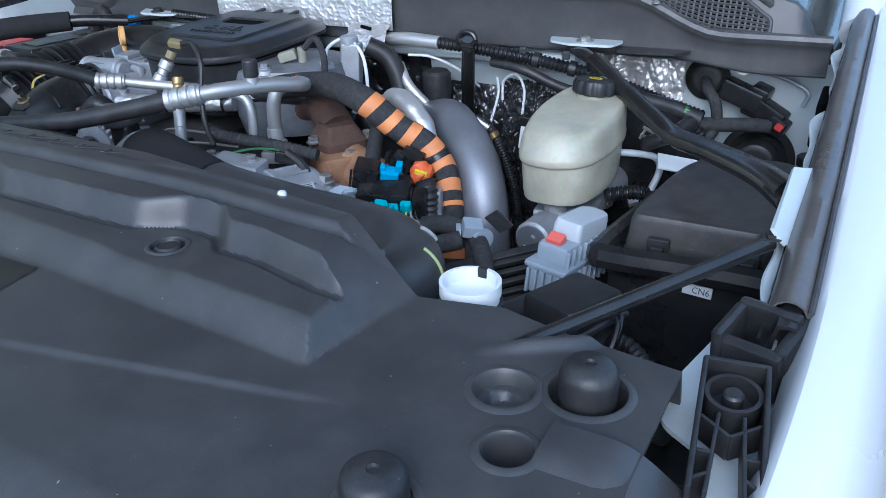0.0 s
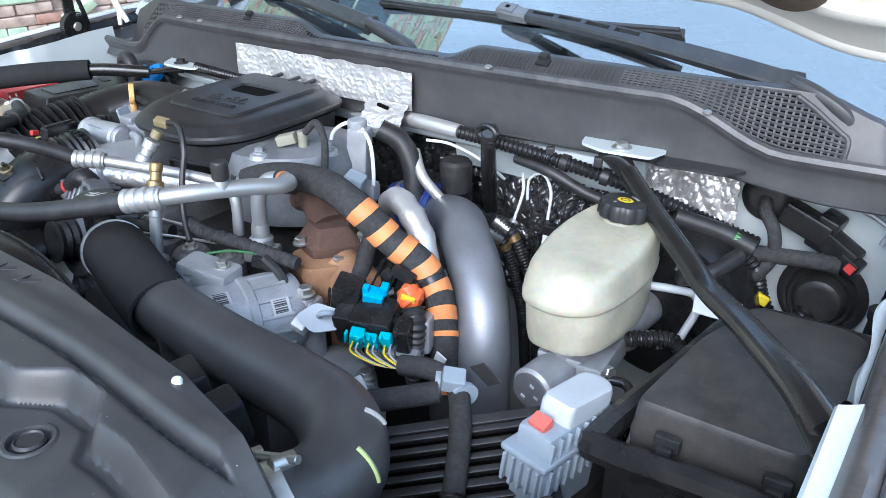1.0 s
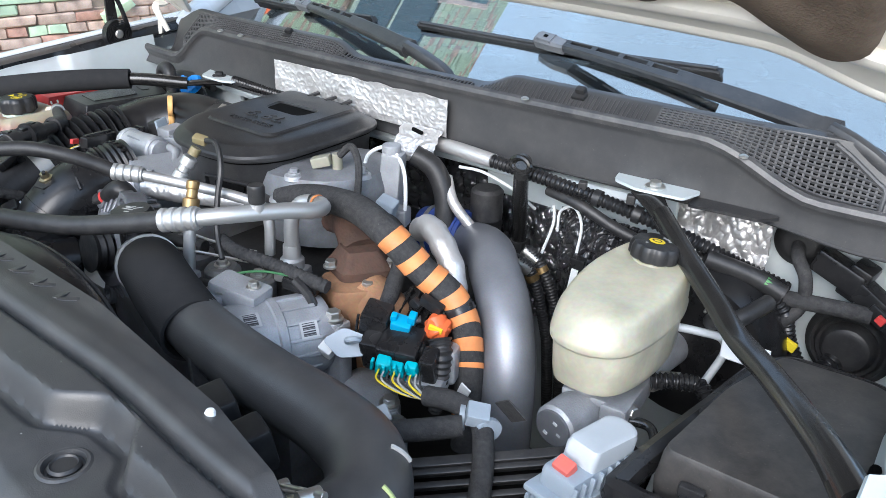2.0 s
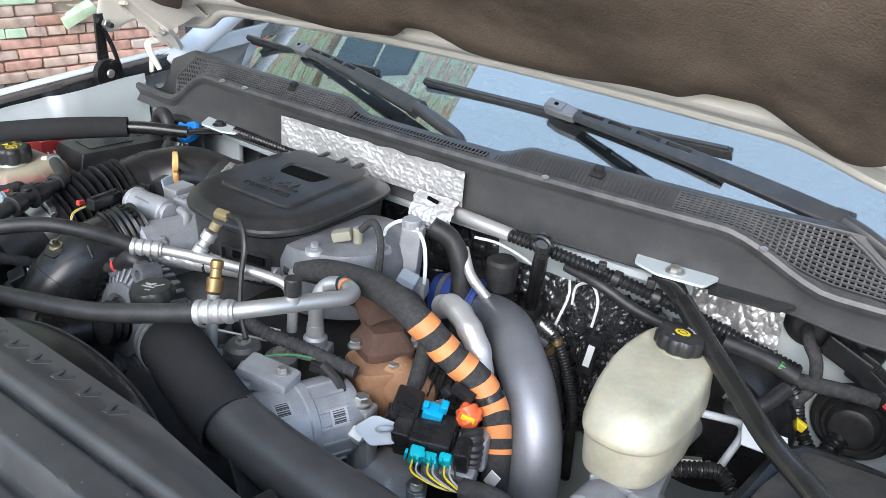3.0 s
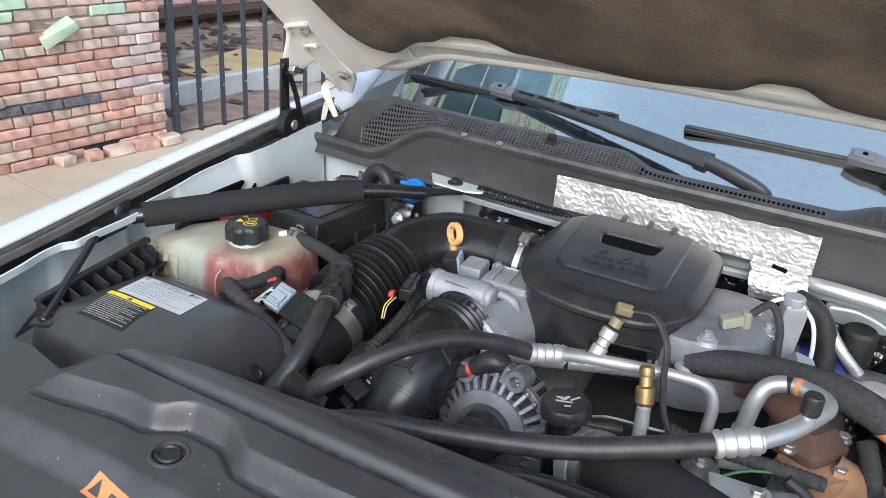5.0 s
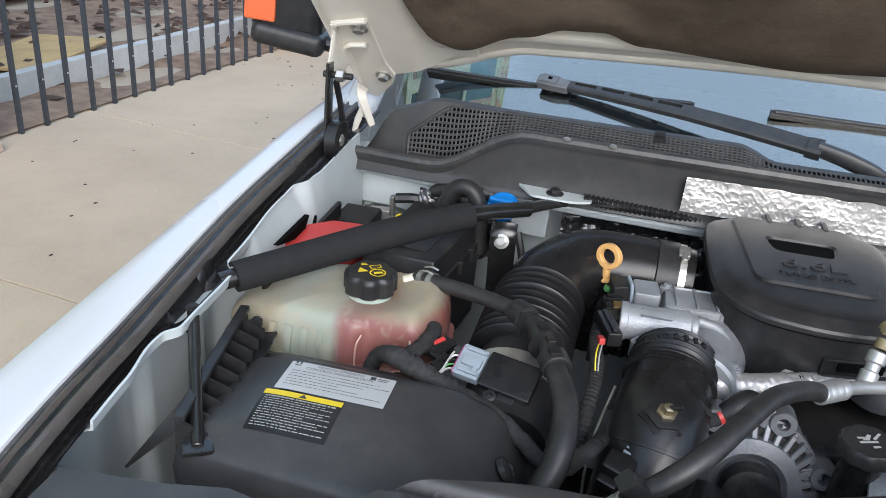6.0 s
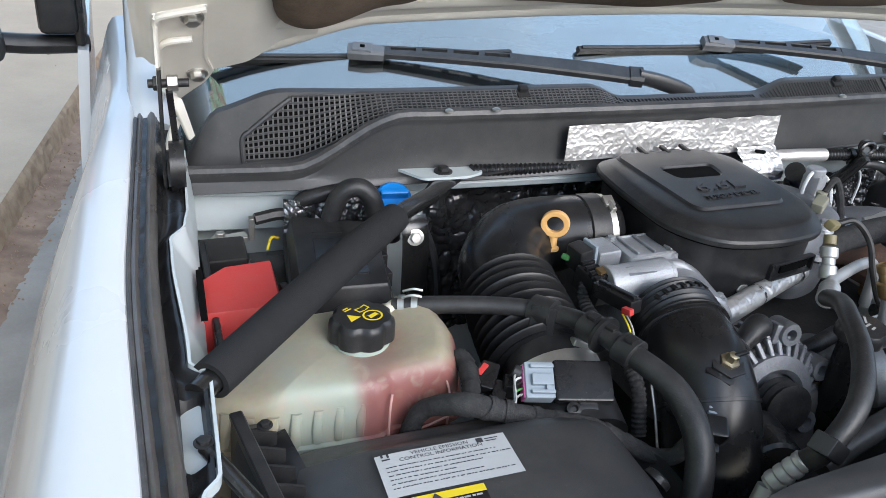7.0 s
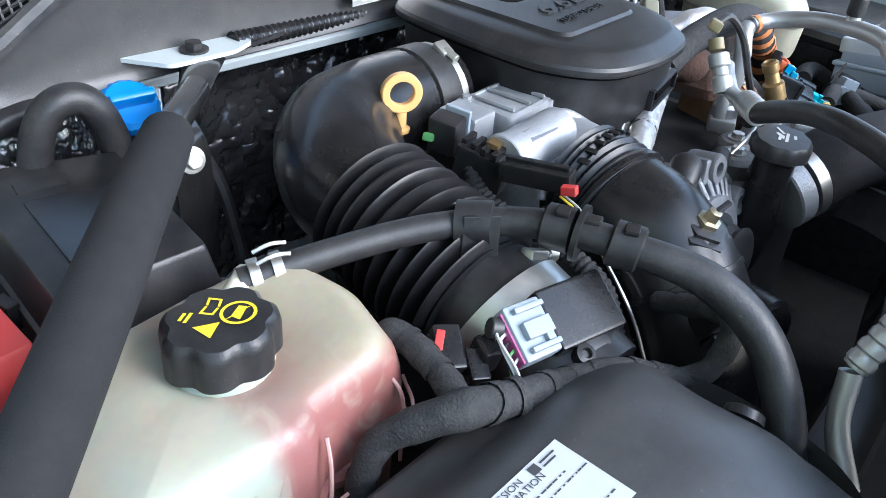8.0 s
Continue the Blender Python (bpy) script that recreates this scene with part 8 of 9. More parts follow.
ring_i = [rg.verts.new((0.0045 * math.cos(a * 0.4), 0.0033 * math.sin(a * 0.4), 0)) for a in range(16)]
for i in range(15):
    rg.faces.new((ring_o[i], ring_o[i + 1], ring_i[i + 1], ring_i[i]))
part("cap_print", turned(rg, pose(0.574, -0.084, 1.4162, -4, 3, 0)), PRINT, bcap)
pb = bmesh.new()
for k, a in enumerate((0.6, 0.85, 1.1, 1.35, -1.9)):
    quad(pb, [(0.017 * math.cos(a) + dx, 0.017 * math.sin(a) + dy) for dx, dy in ((-0.0016, -0.0022), (0.0016, -0.0022), (0.0016, 0.0022), (-0.0016, 0.0022))])
part("cap_print", turned(pb, pose(0.572, -0.082, 1.4152, -4, 3, 0)), PALEPRINT, bcap)
mc = thing("master_cylinder", (0.575, -0.13, 1.19), "grey cast alloy brake master cylinder", "master cylinder")
part("barrel", rod((0.552, -0.262, 1.222), (0.585, 0.02, 1.226), 0.0285, 28, 0.004), ALLOY, mc)
part("end_disc", lathe([(0.0245, 0), (0.0245, 0.003), (0.022, 0.004)], aim((0.5523, -0.2615, 1.222), (0.5489, -0.29, 1.2215)), 28), SILVER, mc)
for dx, dz in ((-0.008, -0.008), (0.010, -0.004), (0.004, 0.010)):
    part("end_mark", rbox((0.552 + dx, -0.2662, 1.222 + dz), (0.006, 0.001, 0.004), (0, 20, -7), 0), PALECON, mc)
for y in (-0.20, -0.10):
    part("saddle", merge(rod((0.562, y, 1.225), (0.562, y, 1.262), 0.017, 20), rbox((0.562, y, 1.245), (0.06, 0.03, 0.012), (0, 0, 6), 0.004)), ALLOY, mc)
part("side_block", rbox((0.598, -0.165, 1.232), (0.035, 0.10, 0.035), (0, 0, 6), 0.006), ALLOY, mc)
part("bolt", hexbolt((0.616, -0.19, 1.236), (1.5, -0.6, 1.5), 0.008, 0.010), ZINC, mc)
part("bolt", hexbolt((0.612, -0.12, 1.238), (1.5, -0.5, 1.5), 0.007, 0.010), ZINC, mc)
boo = thing("brake_booster", (0.60, 0.07, 1.10), "round black brake booster on the firewall", "brake booster")
part("drum", lathe([(0.06, -0.005), (0.11, 0.005), (0.125, 0.03), (0.125, 0.06), (0.118, 0.07)], aim((0.60, 0.005, 1.225), (0.60, 0.2, 1.225)), 40), SMOOTHBLACK, boo)
part("valve", merge(rod((0.645, -0.01, 1.30), (0.64, 0.02, 1.30), 0.014), tube([(0.645, -0.02, 1.30), (0.65, -0.05, 1.315), (0.68, -0.05, 1.33), (0.70, 0.0, 1.34)], 0.011, 12, 8)), RUBBER, boo)
part("hose_clip", merge(rbox((0.645, -0.035, 1.318), (0.026, 0.004, 0.005), (0, 30, 30), 0.001), rbox((0.650, -0.042, 1.332), (0.026, 0.004, 0.005), (0, 30, 30), 0.001), rbox((0.638, -0.036, 1.325), (0.004, 0.004, 0.02), (0, 30, 30), 0.001), rbox((0.660, -0.046, 1.325), (0.004, 0.004, 0.02), (0, 30, 30), 0.001)), ZINC, boo)
bl = thing("brake_line", (0.63, -0.06, 1.29), "pale bent brake line with fittings", "brake line")
part("line", tube([(0.612, -0.072, 1.302), (0.640, -0.060, 1.300), (0.662, -0.040, 1.290), (0.668, -0.034, 1.268), (0.660, -0.05, 1.238), (0.655, -0.07, 1.22)], 0.0055, 12, 8), PALECON, bl)
part("fitting", rod((0.648, -0.075, 1.232), (0.635, -0.085, 1.228), 0.008, 6), ZINC, bl)
part("fitting", rod((0.640, -0.10, 1.250), (0.615, -0.11, 1.246), 0.007, 6), ZINC, bl)

# ---- engine control connector ----
gc = thing("control_connector", (0.655, -0.43, 1.20), "large grey wiring connector with a red lock tab", "connector", "connectors")
G = pose(0.646, -0.368, 1.266, 4, 5, 82)
part("shroud", turned(merge(rbox((0, 0, -0.014), (0.118, 0.050, 0.036), bevel=0.005), rbox((0, 0, 0.006), (0.126, 0.056, 0.008), bevel=0.003)), G), GREYCON, gc)
part("housing", turned(merge(rbox((0.002, 0, 0.020), (0.104, 0.042, 0.026), bevel=0.006), rbox((0.0, 0, -0.050), (0.096, 0.040, 0.05), bevel=0.004)), G), GREYCON, gc)
part("lever", turned(stack(rounded([(-0.030, -0.019), (0.045, -0.021), (0.056, -0.008), (0.056, 0.010), (0.045, 0.021), (-0.030, 0.019)], 0.008), [(1, 0.028), (1.0, 0.046), (0.93, 0.052), (0.7, 0.054)]), G @ pose(0.006, 0, 0, 0, 4, 0)), PALECON, gc, "pale connector lever")
part("lock_tab", turned(rbox((-0.038, 0.002, 0.036), (0.016, 0.020, 0.012), (0, -25, 0), 0.002), G), mat("coral_tab", (0.80, 0.16, 0.12), 0.45), gc, "red lock tab")
for k in range(5):
    part("rib", turned(rbox((-0.062, -0.020 + 0.010 * k, -0.014), (0.006, 0.004, 0.032), bevel=0.001), G), GREYCON, gc)
for k in range(8):
    part("side_rib", turned(rbox((-0.050 + 0.0142 * k, -0.027, -0.014), (0.004, 0.005, 0.030), bevel=0.001), G), GREYCON, gc)
    part("side_rib", turned(rbox((-0.050 + 0.0142 * k, -0.023, 0.020), (0.003, 0.005, 0.022), bevel=0.001), G), GREYCON, gc)

# loom from the connector cluster to the control unit
LOOM = [(0.43, -0.355, 1.262), (0.468, -0.350, 1.268), (0.505, -0.352, 1.262), (0.535, -0.385, 1.252), (0.560, -0.425, 1.235), (0.582, -0.47, 1.205)]
hose("wiring_harness", LOOM, 0.0125, TAPE, "taped loom crossing the pipe", "harness", "harnesses")
solo("corrugated_loom", tube([(0.575, -0.455, 1.215), (0.592, -0.49, 1.195), (0.612, -0.525, 1.155)], 0.0135, 14, 8, rib=(0.007, 0.0016)), SMOOTHBLACK, (0.58, -0.46, 1.15), "black corrugated loom with fine ribs", "loom", "looms")
hose("wiring_harness", [(0.41, -0.44, 1.25), (0.45, -0.41, 1.254), (0.495, -0.37, 1.26)], 0.013, TAPE, "taped loom branch below the tie", "harness", "harnesses")
tie2 = thing("cable_tie", (0.507, -0.352, 1.26), "grey cable tie with a square head", "cable tie")
part("head", rbox((0.508, -0.360, 1.276), (0.026, 0.024, 0.018), (15, 10, 35), 0.002), GREYCON, tie2)
for dx in (-0.018, 0.018):
    part("loop", lathe([(0.0138, -0.003), (0.015, -0.003), (0.015, 0.003), (0.0138, 0.003)], aim((0.505 + dx, -0.352 - abs(dx) * 0.4, 1.262), (0.505 + dx * 2, -0.352 - abs(dx), 1.262)), 22), GREYCON, tie2)
solo("tape_flag", rbox((0.535, -0.335, 1.280), (0.030, 0.002, 0.030), (30, 45, 20), 0), TAPE, (0.535, -0.335, 1.26), "loose flag of black tape", "tape")

# connectors by the striped harness
cn = thing("wiring_plug", (0.36, -0.33, 1.25), "teal wiring plug with yellow and grey leads", "connector", "connectors")
part("plug", merge(rbox((0.358, -0.352, 1.272), (0.018, 0.016, 0.026), (25, 10, 30), 0.003), rbox((0.374, -0.346, 1.270), (0.020, 0.012, 0.020), (20, 0, 20), 0.003), rbox((0.394, -0.340, 1.276), (0.016, 0.012, 0.018), (20, 0, 20), 0.003)), TEAL, cn, "teal plastic insert")
for k in range(7):
    part("plug_rib", rbox((0.350 + 0.0075 * k, -0.363 + 0.0028 * k, 1.276 - 0.003 * (k % 3)), (0.0036, 0.007, 0.020), (22, 12 - 5 * k, 24), 0.001), TEAL, cn)
part("shell", merge(rbox((0.360, -0.318, 1.282), (0.055, 0.05, 0.035), (18, 0, 20), 0.005), rbox((0.322, -0.328, 1.272), (0.026, 0.04, 0.05), (18, 0, 20), 0.005), rbox((0.405, -0.318, 1.275), (0.02, 0.03, 0.04), (18, 0, 20), 0.004)), SMOOTHBLACK, cn, "black connector shell")
for k in range(9):
    part("lead", tube([(0.360 + 0.006 * k, -0.362 + 0.003 * k, 1.272), (0.372 + 0.006 * k, -0.378 + 0.003 * k, 1.270), (0.405 + 0.004 * k, -0.372 + 0.002 * k, 1.262), (0.435, -0.356, 1.258)], 0.0013, 5, 5), (YELLOW, PALEPRINT, TAPE)[k % 3], cn)
tl = thing("plug_clip", (0.345, -0.305, 1.30), "bright blue-green plug clip", "clip")
part("clip", merge(rbox((0.350, -0.308, 1.308), (0.026, 0.020, 0.014), (20, 10, 25), 0.002), rbox((0.362, -0.302, 1.318), (0.010, 0.014, 0.014), (20, 10, 25), 0.002), rbox((0.342, -0.314, 1.317), (0.008, 0.010, 0.012), (20, 10, 25), 0.002)), mat("cyan_plastic", (0.02, 0.36, 0.62), 0.42), tl)
blk2 = thing("square_connector", (0.32, -0.30, 1.25), "black ribbed wiring connector", "connector", "connectors")
part("body", rbox((0.312, -0.315, 1.298), (0.036, 0.036, 0.05), (15, 12, 25), 0.004), SMOOTHBLACK, blk2)
for k in range(4):
    part("rib", rbox((0.300 + 0.009 * k, -0.338 + 0.004 * k, 1.298), (0.003, 0.004, 0.044), (15, 12, 25), 0.0005), SMOOTHBLACK, blk2)
wc = thing("white_clip", (0.30, -0.345, 1.26), "pale grey plastic clip plate", "clip")
part("plate", turned(stack(rounded([(-0.03, -0.01), (0.0, -0.022), (0.03, -0.005), (0.022, 0.018), (-0.012, 0.016)], 0.008), [(1, 0), (1, 0.004)]), pose(0.296, -0.352, 1.278, 45, 15, 20)), GREYCON, wc)
part("hook", tube([(0.300, -0.356, 1.284), (0.308, -0.362, 1.292), (0.316, -0.356, 1.294), (0.316, -0.348, 1.288)], 0.004, 8, 5), GREYCON, wc)
solo("white_clip", rbox((0.270, -0.362, 1.262), (0.02, 0.016, 0.02), (30, 20, 10), 0.003), WHITEPL, (0.27, -0.362, 1.25), "small white plastic wiring clip", "clip")
solo("white_clip", rbox((0.405, -0.40, 1.245), (0.028, 0.014, 0.016), (20, 10, -30), 0.003), PALECON, (0.405, -0.40, 1.23), "pale clip below the teal plug", "clip")
oc2 = thing("injector_plug", (0.395, -0.285, 1.25), "orange plug with a black rubber boot", "connector", "connectors")
part("plug", merge(rbox((0.388, -0.284, 1.306), (0.030, 0.024, 0.028), (15, 15, 20), 0.006), rod((0.380, -0.280, 1.315), (0.396, -0.287, 1.30), 0.015)), ORANGEPL, oc2, "orange plastic plug")
part("tab", rbox((0.394, -0.296, 1.312), (0.018, 0.004, 0.008), (15, 15, 20), 0.001), YELLOW, oc2)
part("boot", tube([(0.398, -0.292, 1.298), (0.408, -0.300, 1.280), (0.410, -0.305, 1.245), (0.405, -0.305, 1.20)], [0.015, 0.0135, 0.010, 0.009], 14, 8, rib=(0.008, 0.0012)), RUBBER, oc2, "ribbed rubber boot")
ecu = thing("finned_module", (0.335, -0.225, 1.24), "black finned control module", "control module")
part("case", rbox((0.338, -0.225, 1.268), (0.10, 0.07, 0.05), (12, 6, 22), 0.004), SMOOTHBLACK, ecu)
for k in range(8):
    part("fin", turned(rbox((-0.042 + 0.012 * k, 0, 0.028), (0.003, 0.062, 0.008), bevel=0.0005), pose(0.338, -0.225, 1.268, 12, 6, 22)), SMOOTHBLACK, ecu)
gb2 = thing("alloy_bracket", (0.42, -0.29, 1.20), "grey cast bracket under the plugs", "bracket")
part("arm", merge(rbox((0.385, -0.310, 1.245), (0.07, 0.05, 0.03), (15, 0, 20), 0.006), rbox((0.40, -0.285, 1.262), (0.04, 0.03, 0.05), (0, 0, 20), 0.006)), ALLOY, gb2)

# ---- slotted fan guard ----
fg = thing("slotted_guard", (0.56, -0.455, 1.20), "black slotted plastic guard", "guard")
GP = pose(0.570, -0.440, 1.215, 24, -8, 38)
part("frame", turned(merge(rbox((-0.098, 0, 0), (0.012, 0.15, 0.012), bevel=0.002), rbox((0.098, 0, 0), (0.012, 0.15, 0.012), bevel=0.002), rbox((0, 0.07, 0), (0.2, 0.012, 0.012), bevel=0.002), rbox((0, -0.07, 0), (0.2, 0.012, 0.012), bevel=0.002), rbox((0, 0.0, 0), (0.2, 0.010, 0.010), bevel=0.002)), GP), PLASTIC, fg)
for k in range(9):
    part("slat", turned(rbox((0, -0.06 + 0.015 * k, -0.002), (0.19, 0.008, 0.010), bevel=0.002), GP), PLASTIC, fg)
# black slab added so the gaps between the slats look shaded
part("panel", turned(rbox((0, 0, -0.03), (0.21, 0.16, 0.02), bevel=0.003), GP), GAP_SHADE, fg, "black slab for the shade below the guard")

# ---- fuse box ----
fb = thing("fuse_box", (0.79, -0.23, 1.12), "black plastic fuse box with a clipped lid", "fuse box")
FB = rounded([(0.704, -0.350), (0.868, -0.346), (0.885, -0.30), (0.880, -0.09), (0.850, -0.075), (0.745, -0.085), (0.716, -0.20)], 0.014)
part("base", stack(FB, [(0.96, 1.13), (0.97, 1.285)]), SMOOTHBLACK, fb)
part("lid", stack(FB, [(0.97, 1.275), (0.98, 1.290), (0.97, 1.297), (0.965, 1.300), (0.945, 1.320), (0.92, 1.327), (0.88, 1.3285), (0.5, 1.330)]), DUSTYLID, fb, "dusty black lid")
part("rim", tube([(0.888, -0.370, 1.285), (0.80, -0.372, 1.285), (0.700, -0.380, 1.285), (0.686, -0.36, 1.285), (0.708, -0.20, 1.286), (0.735, -0.075, 1.292), (0.80, -0.055, 1.295), (0.888, -0.065, 1.300)], 0.0135, 8, 8, flat=1.2), SMOOTHBLACK, fb, "thick black tray rim")
for x, y, a in ((0.750, -0.352, 2), (0.850, -0.350, 2), (0.712, -0.215, 80), (0.74, -0.10, 70)):
    part("lid_clip", merge(rbox((x, y, 1.300), (0.026, 0.010, 0.016), (0, 0, a), 0.003), rbox((x, y - 0.008 * math.cos(radians(a)), 1.290), (0.016, 0.008, 0.02), (0, 0, a), 0.002)), PLASTIC, fb, "lid clip")
part("tag", rbox((0.804, -0.3745, 1.262), (0.034, 0.002, 0.013), (-14, 0, -6), 0.0005), PAPER, fb, "grey printed tag")
part("tag_text", letters("CN6", 0.0105, pose(0.808, -0.3764, 1.262, 76, 0, -6), 0.0002), PRINT, fb)
part("front", rbox((0.79, -0.364, 1.20), (0.19, 0.012, 0.15), (0, 0, -3), 0.004), SMOOTHBLACK, fb)
sb = thing("relay_box", (0.695, -0.55, 1.20), "small black relay box cover", "relay box")
SB = rounded([(0.632, -0.545), (0.655, -0.575), (0.668, -0.625), (0.755, -0.590), (0.757, -0.525), (0.715, -0.485), (0.682, -0.51), (0.662, -0.500)], 0.006, 3)
part("cover", stack(SB, [(1, 1.20), (1, 1.283), (0.985, 1.288), (0.5, 1.289)]), PLASTIC, sb, "stepped black cover")
RAISED = rounded([(0.672, -0.568), (0.728, -0.589), (0.758, -0.521), (0.704, -0.501)], 0.004, 3)
part("raised_lid", stack(RAISED, [(1.06, 1.27), (1.03, 1.318), (1.0, 1.324), (0.96, 1.3255), (0.4, 1.326)]), PLASTIC, sb, "raised rectangular lid")
part("low_lid", stack(rounded([(0.638, -0.580), (0.668, -0.592), (0.692, -0.520), (0.676, -0.512)], 0.004, 3), [(1, 1.27), (1, 1.303), (0.96, 1.307), (0.4, 1.308)]), PLASTIC, sb)
part("lid_rail", tube([(0.763, -0.520, 1.300), (0.748, -0.556, 1.300), (0.733, -0.594, 1.299)], 0.0042, 8, 4), PLASTIC, sb)
for a in (0.0, 0.012):
    part("clip", tube([(0.752, -0.53 - a, 1.308), (0.764, -0.54 - a, 1.306), (0.764, -0.56 - a, 1.288), (0.755, -0.57 - a, 1.278)], 0.003, 6, 5), SMOOTHBLACK, sb)
part("label", rbox((0.660, -0.632, 1.245), (0.06, 0.002, 0.025), (-20, 0, 22), 0), PAPER, sb, "white printed label")
part("label_line", merge(*[rbox((0.645 + 0.006 * k, -0.6385 + 0.0024 * k, 1.245), (0.003, 0.001, 0.018), (-20, 0, 22), 0) for k in range(6)]), PRINT, sb)
for pts, r in (([(0.70, -0.50, 1.24), (0.75, -0.47, 1.23), (0.80, -0.50, 1.21), (0.85, -0.52, 1.18)], 0.010), ([(0.72, -0.60, 1.26), (0.79, -0.58, 1.24), (0.83, -0.55, 1.20)], 0.009), ([(0.76, -0.64, 1.28), (0.80, -0.62, 1.26), (0.82, -0.58, 1.21), (0.81, -0.5, 1.15)], 0.008)):
    hose("wiring_harness", pts, r, RUBBER, "black loom below the relay box", "harness", "harnesses", rib=(0.008, 0.0008))
solo("inner_box", rbox((0.80, -0.50, 1.10), (0.20, 0.16, 0.12), bevel=0.01), GRIME_SHADE, (0.80, -0.50, 1.04), "dusty black box deep in the bay", "box")
rusty = thing("lower_mount", (0.86, -0.47, 1.16), "brown rusted mount beside the fuse box", "mount")
part("mount", merge(rbox((0.865, -0.46, 1.20), (0.06, 0.06, 0.05), bevel=0.01), rod((0.86, -0.46, 1.18), (0.86, -0.46, 1.25), 0.018)), RUSTDARK, rusty)

# ---- right brace ----
rb = thing("support_brace", (0.70, -0.18, 1.38), "gloss black bent steel brace", "brace", "support braces")
part("rod", tube([(0.548, -0.020, 1.425), (0.60, -0.065, 1.405), (0.665, -0.120, 1.383), (0.715, -0.170, 1.372), (0.775, -0.245, 1.385), (0.845, -0.345, 1.402), (0.885, -0.405, 1.405)], [0.0135, 0.0135, 0.0135, 0.0135, 0.0135, 0.0145, 0.0175], 18, 10), GLOSSBLACK, rb)
part("flat_end", tube([(0.508, 0.018, 1.434), (0.525, 0.0, 1.432), (0.552, -0.024, 1.424)], [0.022, 0.019, 0.0138], 12, 8, flat=0.4), GLOSSBLACK, rb, "flattened black rod end")
part("flat_end", tube([(0.870, -0.385, 1.405), (0.895, -0.42, 1.404), (0.908, -0.455, 1.400)], [0.0165, 0.022, 0.018], 12, 8, flat=0.45), GLOSSBLACK, rb, "flattened black rod end")
bracket_r = thing("brace_bracket", (0.515, 0.02, 1.43), "pale steel bracket bolted under the cowl", "bracket", "brace brackets")
part("plate", stack(rounded([(0.452, 0.050), (0.462, 0.010), (0.500, -0.004), (0.565, 0.004), (0.575, 0.045)], 0.008), [(1, 1.4405), (1, 1.4445)]), APRON, bracket_r)
part("bolt", hexbolt((0.519, 0.018, 1.4445), (0.519, 0.018, 2), 0.0085, 0.009, 1.6), ZINC, bracket_r)
solo("brace_bracket", stack(rounded([(0.565, 0.050), (0.57, 0.010), (0.66, 0.022), (0.68, 0.05)], 0.006), [(1, 1.432), (1, 1.436)]), PLASTIC, (0.62, 0.03, 1.43), "black steel tab bolted under the cowl", "bracket", "brace brackets")

# ---- foil on the cowl ----
def ridge(x, z, w):
    return (1 - min(1.0, 1.8 * abs(noise.noise(Vector((x, z, w)))))) ** 2


def crumple(x, z):
    return 0.0011 * ridge(x * 55, z * 60, 1) + 0.0008 * ridge(x * 120, z * 125, 4) + 0.0030 * noise.noise(Vector((x * 16, z * 22, 9)))


def foil_sheet(x, t):
    top = 1.4985 + 0.003 * noise.noise(Vector((x * 30, 0, 0)))
    low = 1.437 if x > -0.14 else 1.442
    z = top + (low - top) * t
    c = crumple(x, z)
    return (x, 0.011 - c, z + 0.4 * c)


heat = thing("heat_shield", (-0.04, 0.01, 1.39), "crinkled silver foil heat shield on the cowl", "heat shield")
part("foil", thick(sheet(lin(-0.246, 0.164, 300), lin(0, 1, 52), foil_sheet), 0.0012), FOIL, heat)
part("foil_tab", thick(sheet(lin(0.078, 0.160, 64), lin(0, 1, 50), lambda x, t: (x + 0.004 * noise.noise(Vector((t * 9, 1, 0))) + 0.010 * t, 0.004 - 1.3 * crumple(x + 5, t * 0.1) - 0.028 * math.sin(t * 2.2), 1.449 - 0.056 * t)), 0.0012), FOIL, heat, "hanging foil tab")
# the foil stays whole: a black piece paints the shade in the tear
part("tear", rbox((0.120, -0.0095, 1.4435), (0.022, 0.006, 0.006), (0, 10, 0), 0.002), GAP_SHADE, heat, "tear in the foil, painted black")

# ---- looms and pipes along the firewall ----
FW = [(0.13, 0.025, 1.418), (0.20, 0.0, 1.428), (0.27, -0.008, 1.428), (0.335, -0.006, 1.424), (0.42, 0.0, 1.415), (0.49, 0.008, 1.404), (0.56, 0.025, 1.385), (0.64, 0.06, 1.35), (0.70, 0.085, 1.325)]
fl2 = thing("firewall_loom", FW[0], "black corrugated loom with a foil sleeve along the firewall", "loom", "looms")
part("loom", tube(FW[2:], 0.0095, 14, 10, rib=(0.0075, 0.0012)), SMOOTHBLACK, fl2)
part("sleeve", tube(FW[:3], 0.0115, 14, 10), FOIL, fl2, "silver foil sleeve")
for s in (0.33, 0.52, 0.62):
    part("loom_clip", band_on(FW, 0.0125, s, s + 0.018), PLASTIC, fl2)
for x in (0.42, 0.495):
    part("loom_stub", rbox((x, 0.0, 1.425), (0.012, 0.012, 0.014), (0, 0, 20), 0.002), PLASTIC, fl2)
solo("corrugated_loom", tube([(-0.39, 0.025, 1.432), (-0.33, 0.028, 1.428), (-0.25, 0.03, 1.425), (-0.17, 0.035, 1.42)], 0.0085, 14, 10, rib=(0.0075, 0.0012)), SMOOTHBLACK, (-0.39, 0.02, 1.42), "black corrugated loom with fine ribs", "loom", "looms")
rt = thing("hose_holder", (0.335, -0.03, 1.30), "black hanging rod with a ring head", "holder")
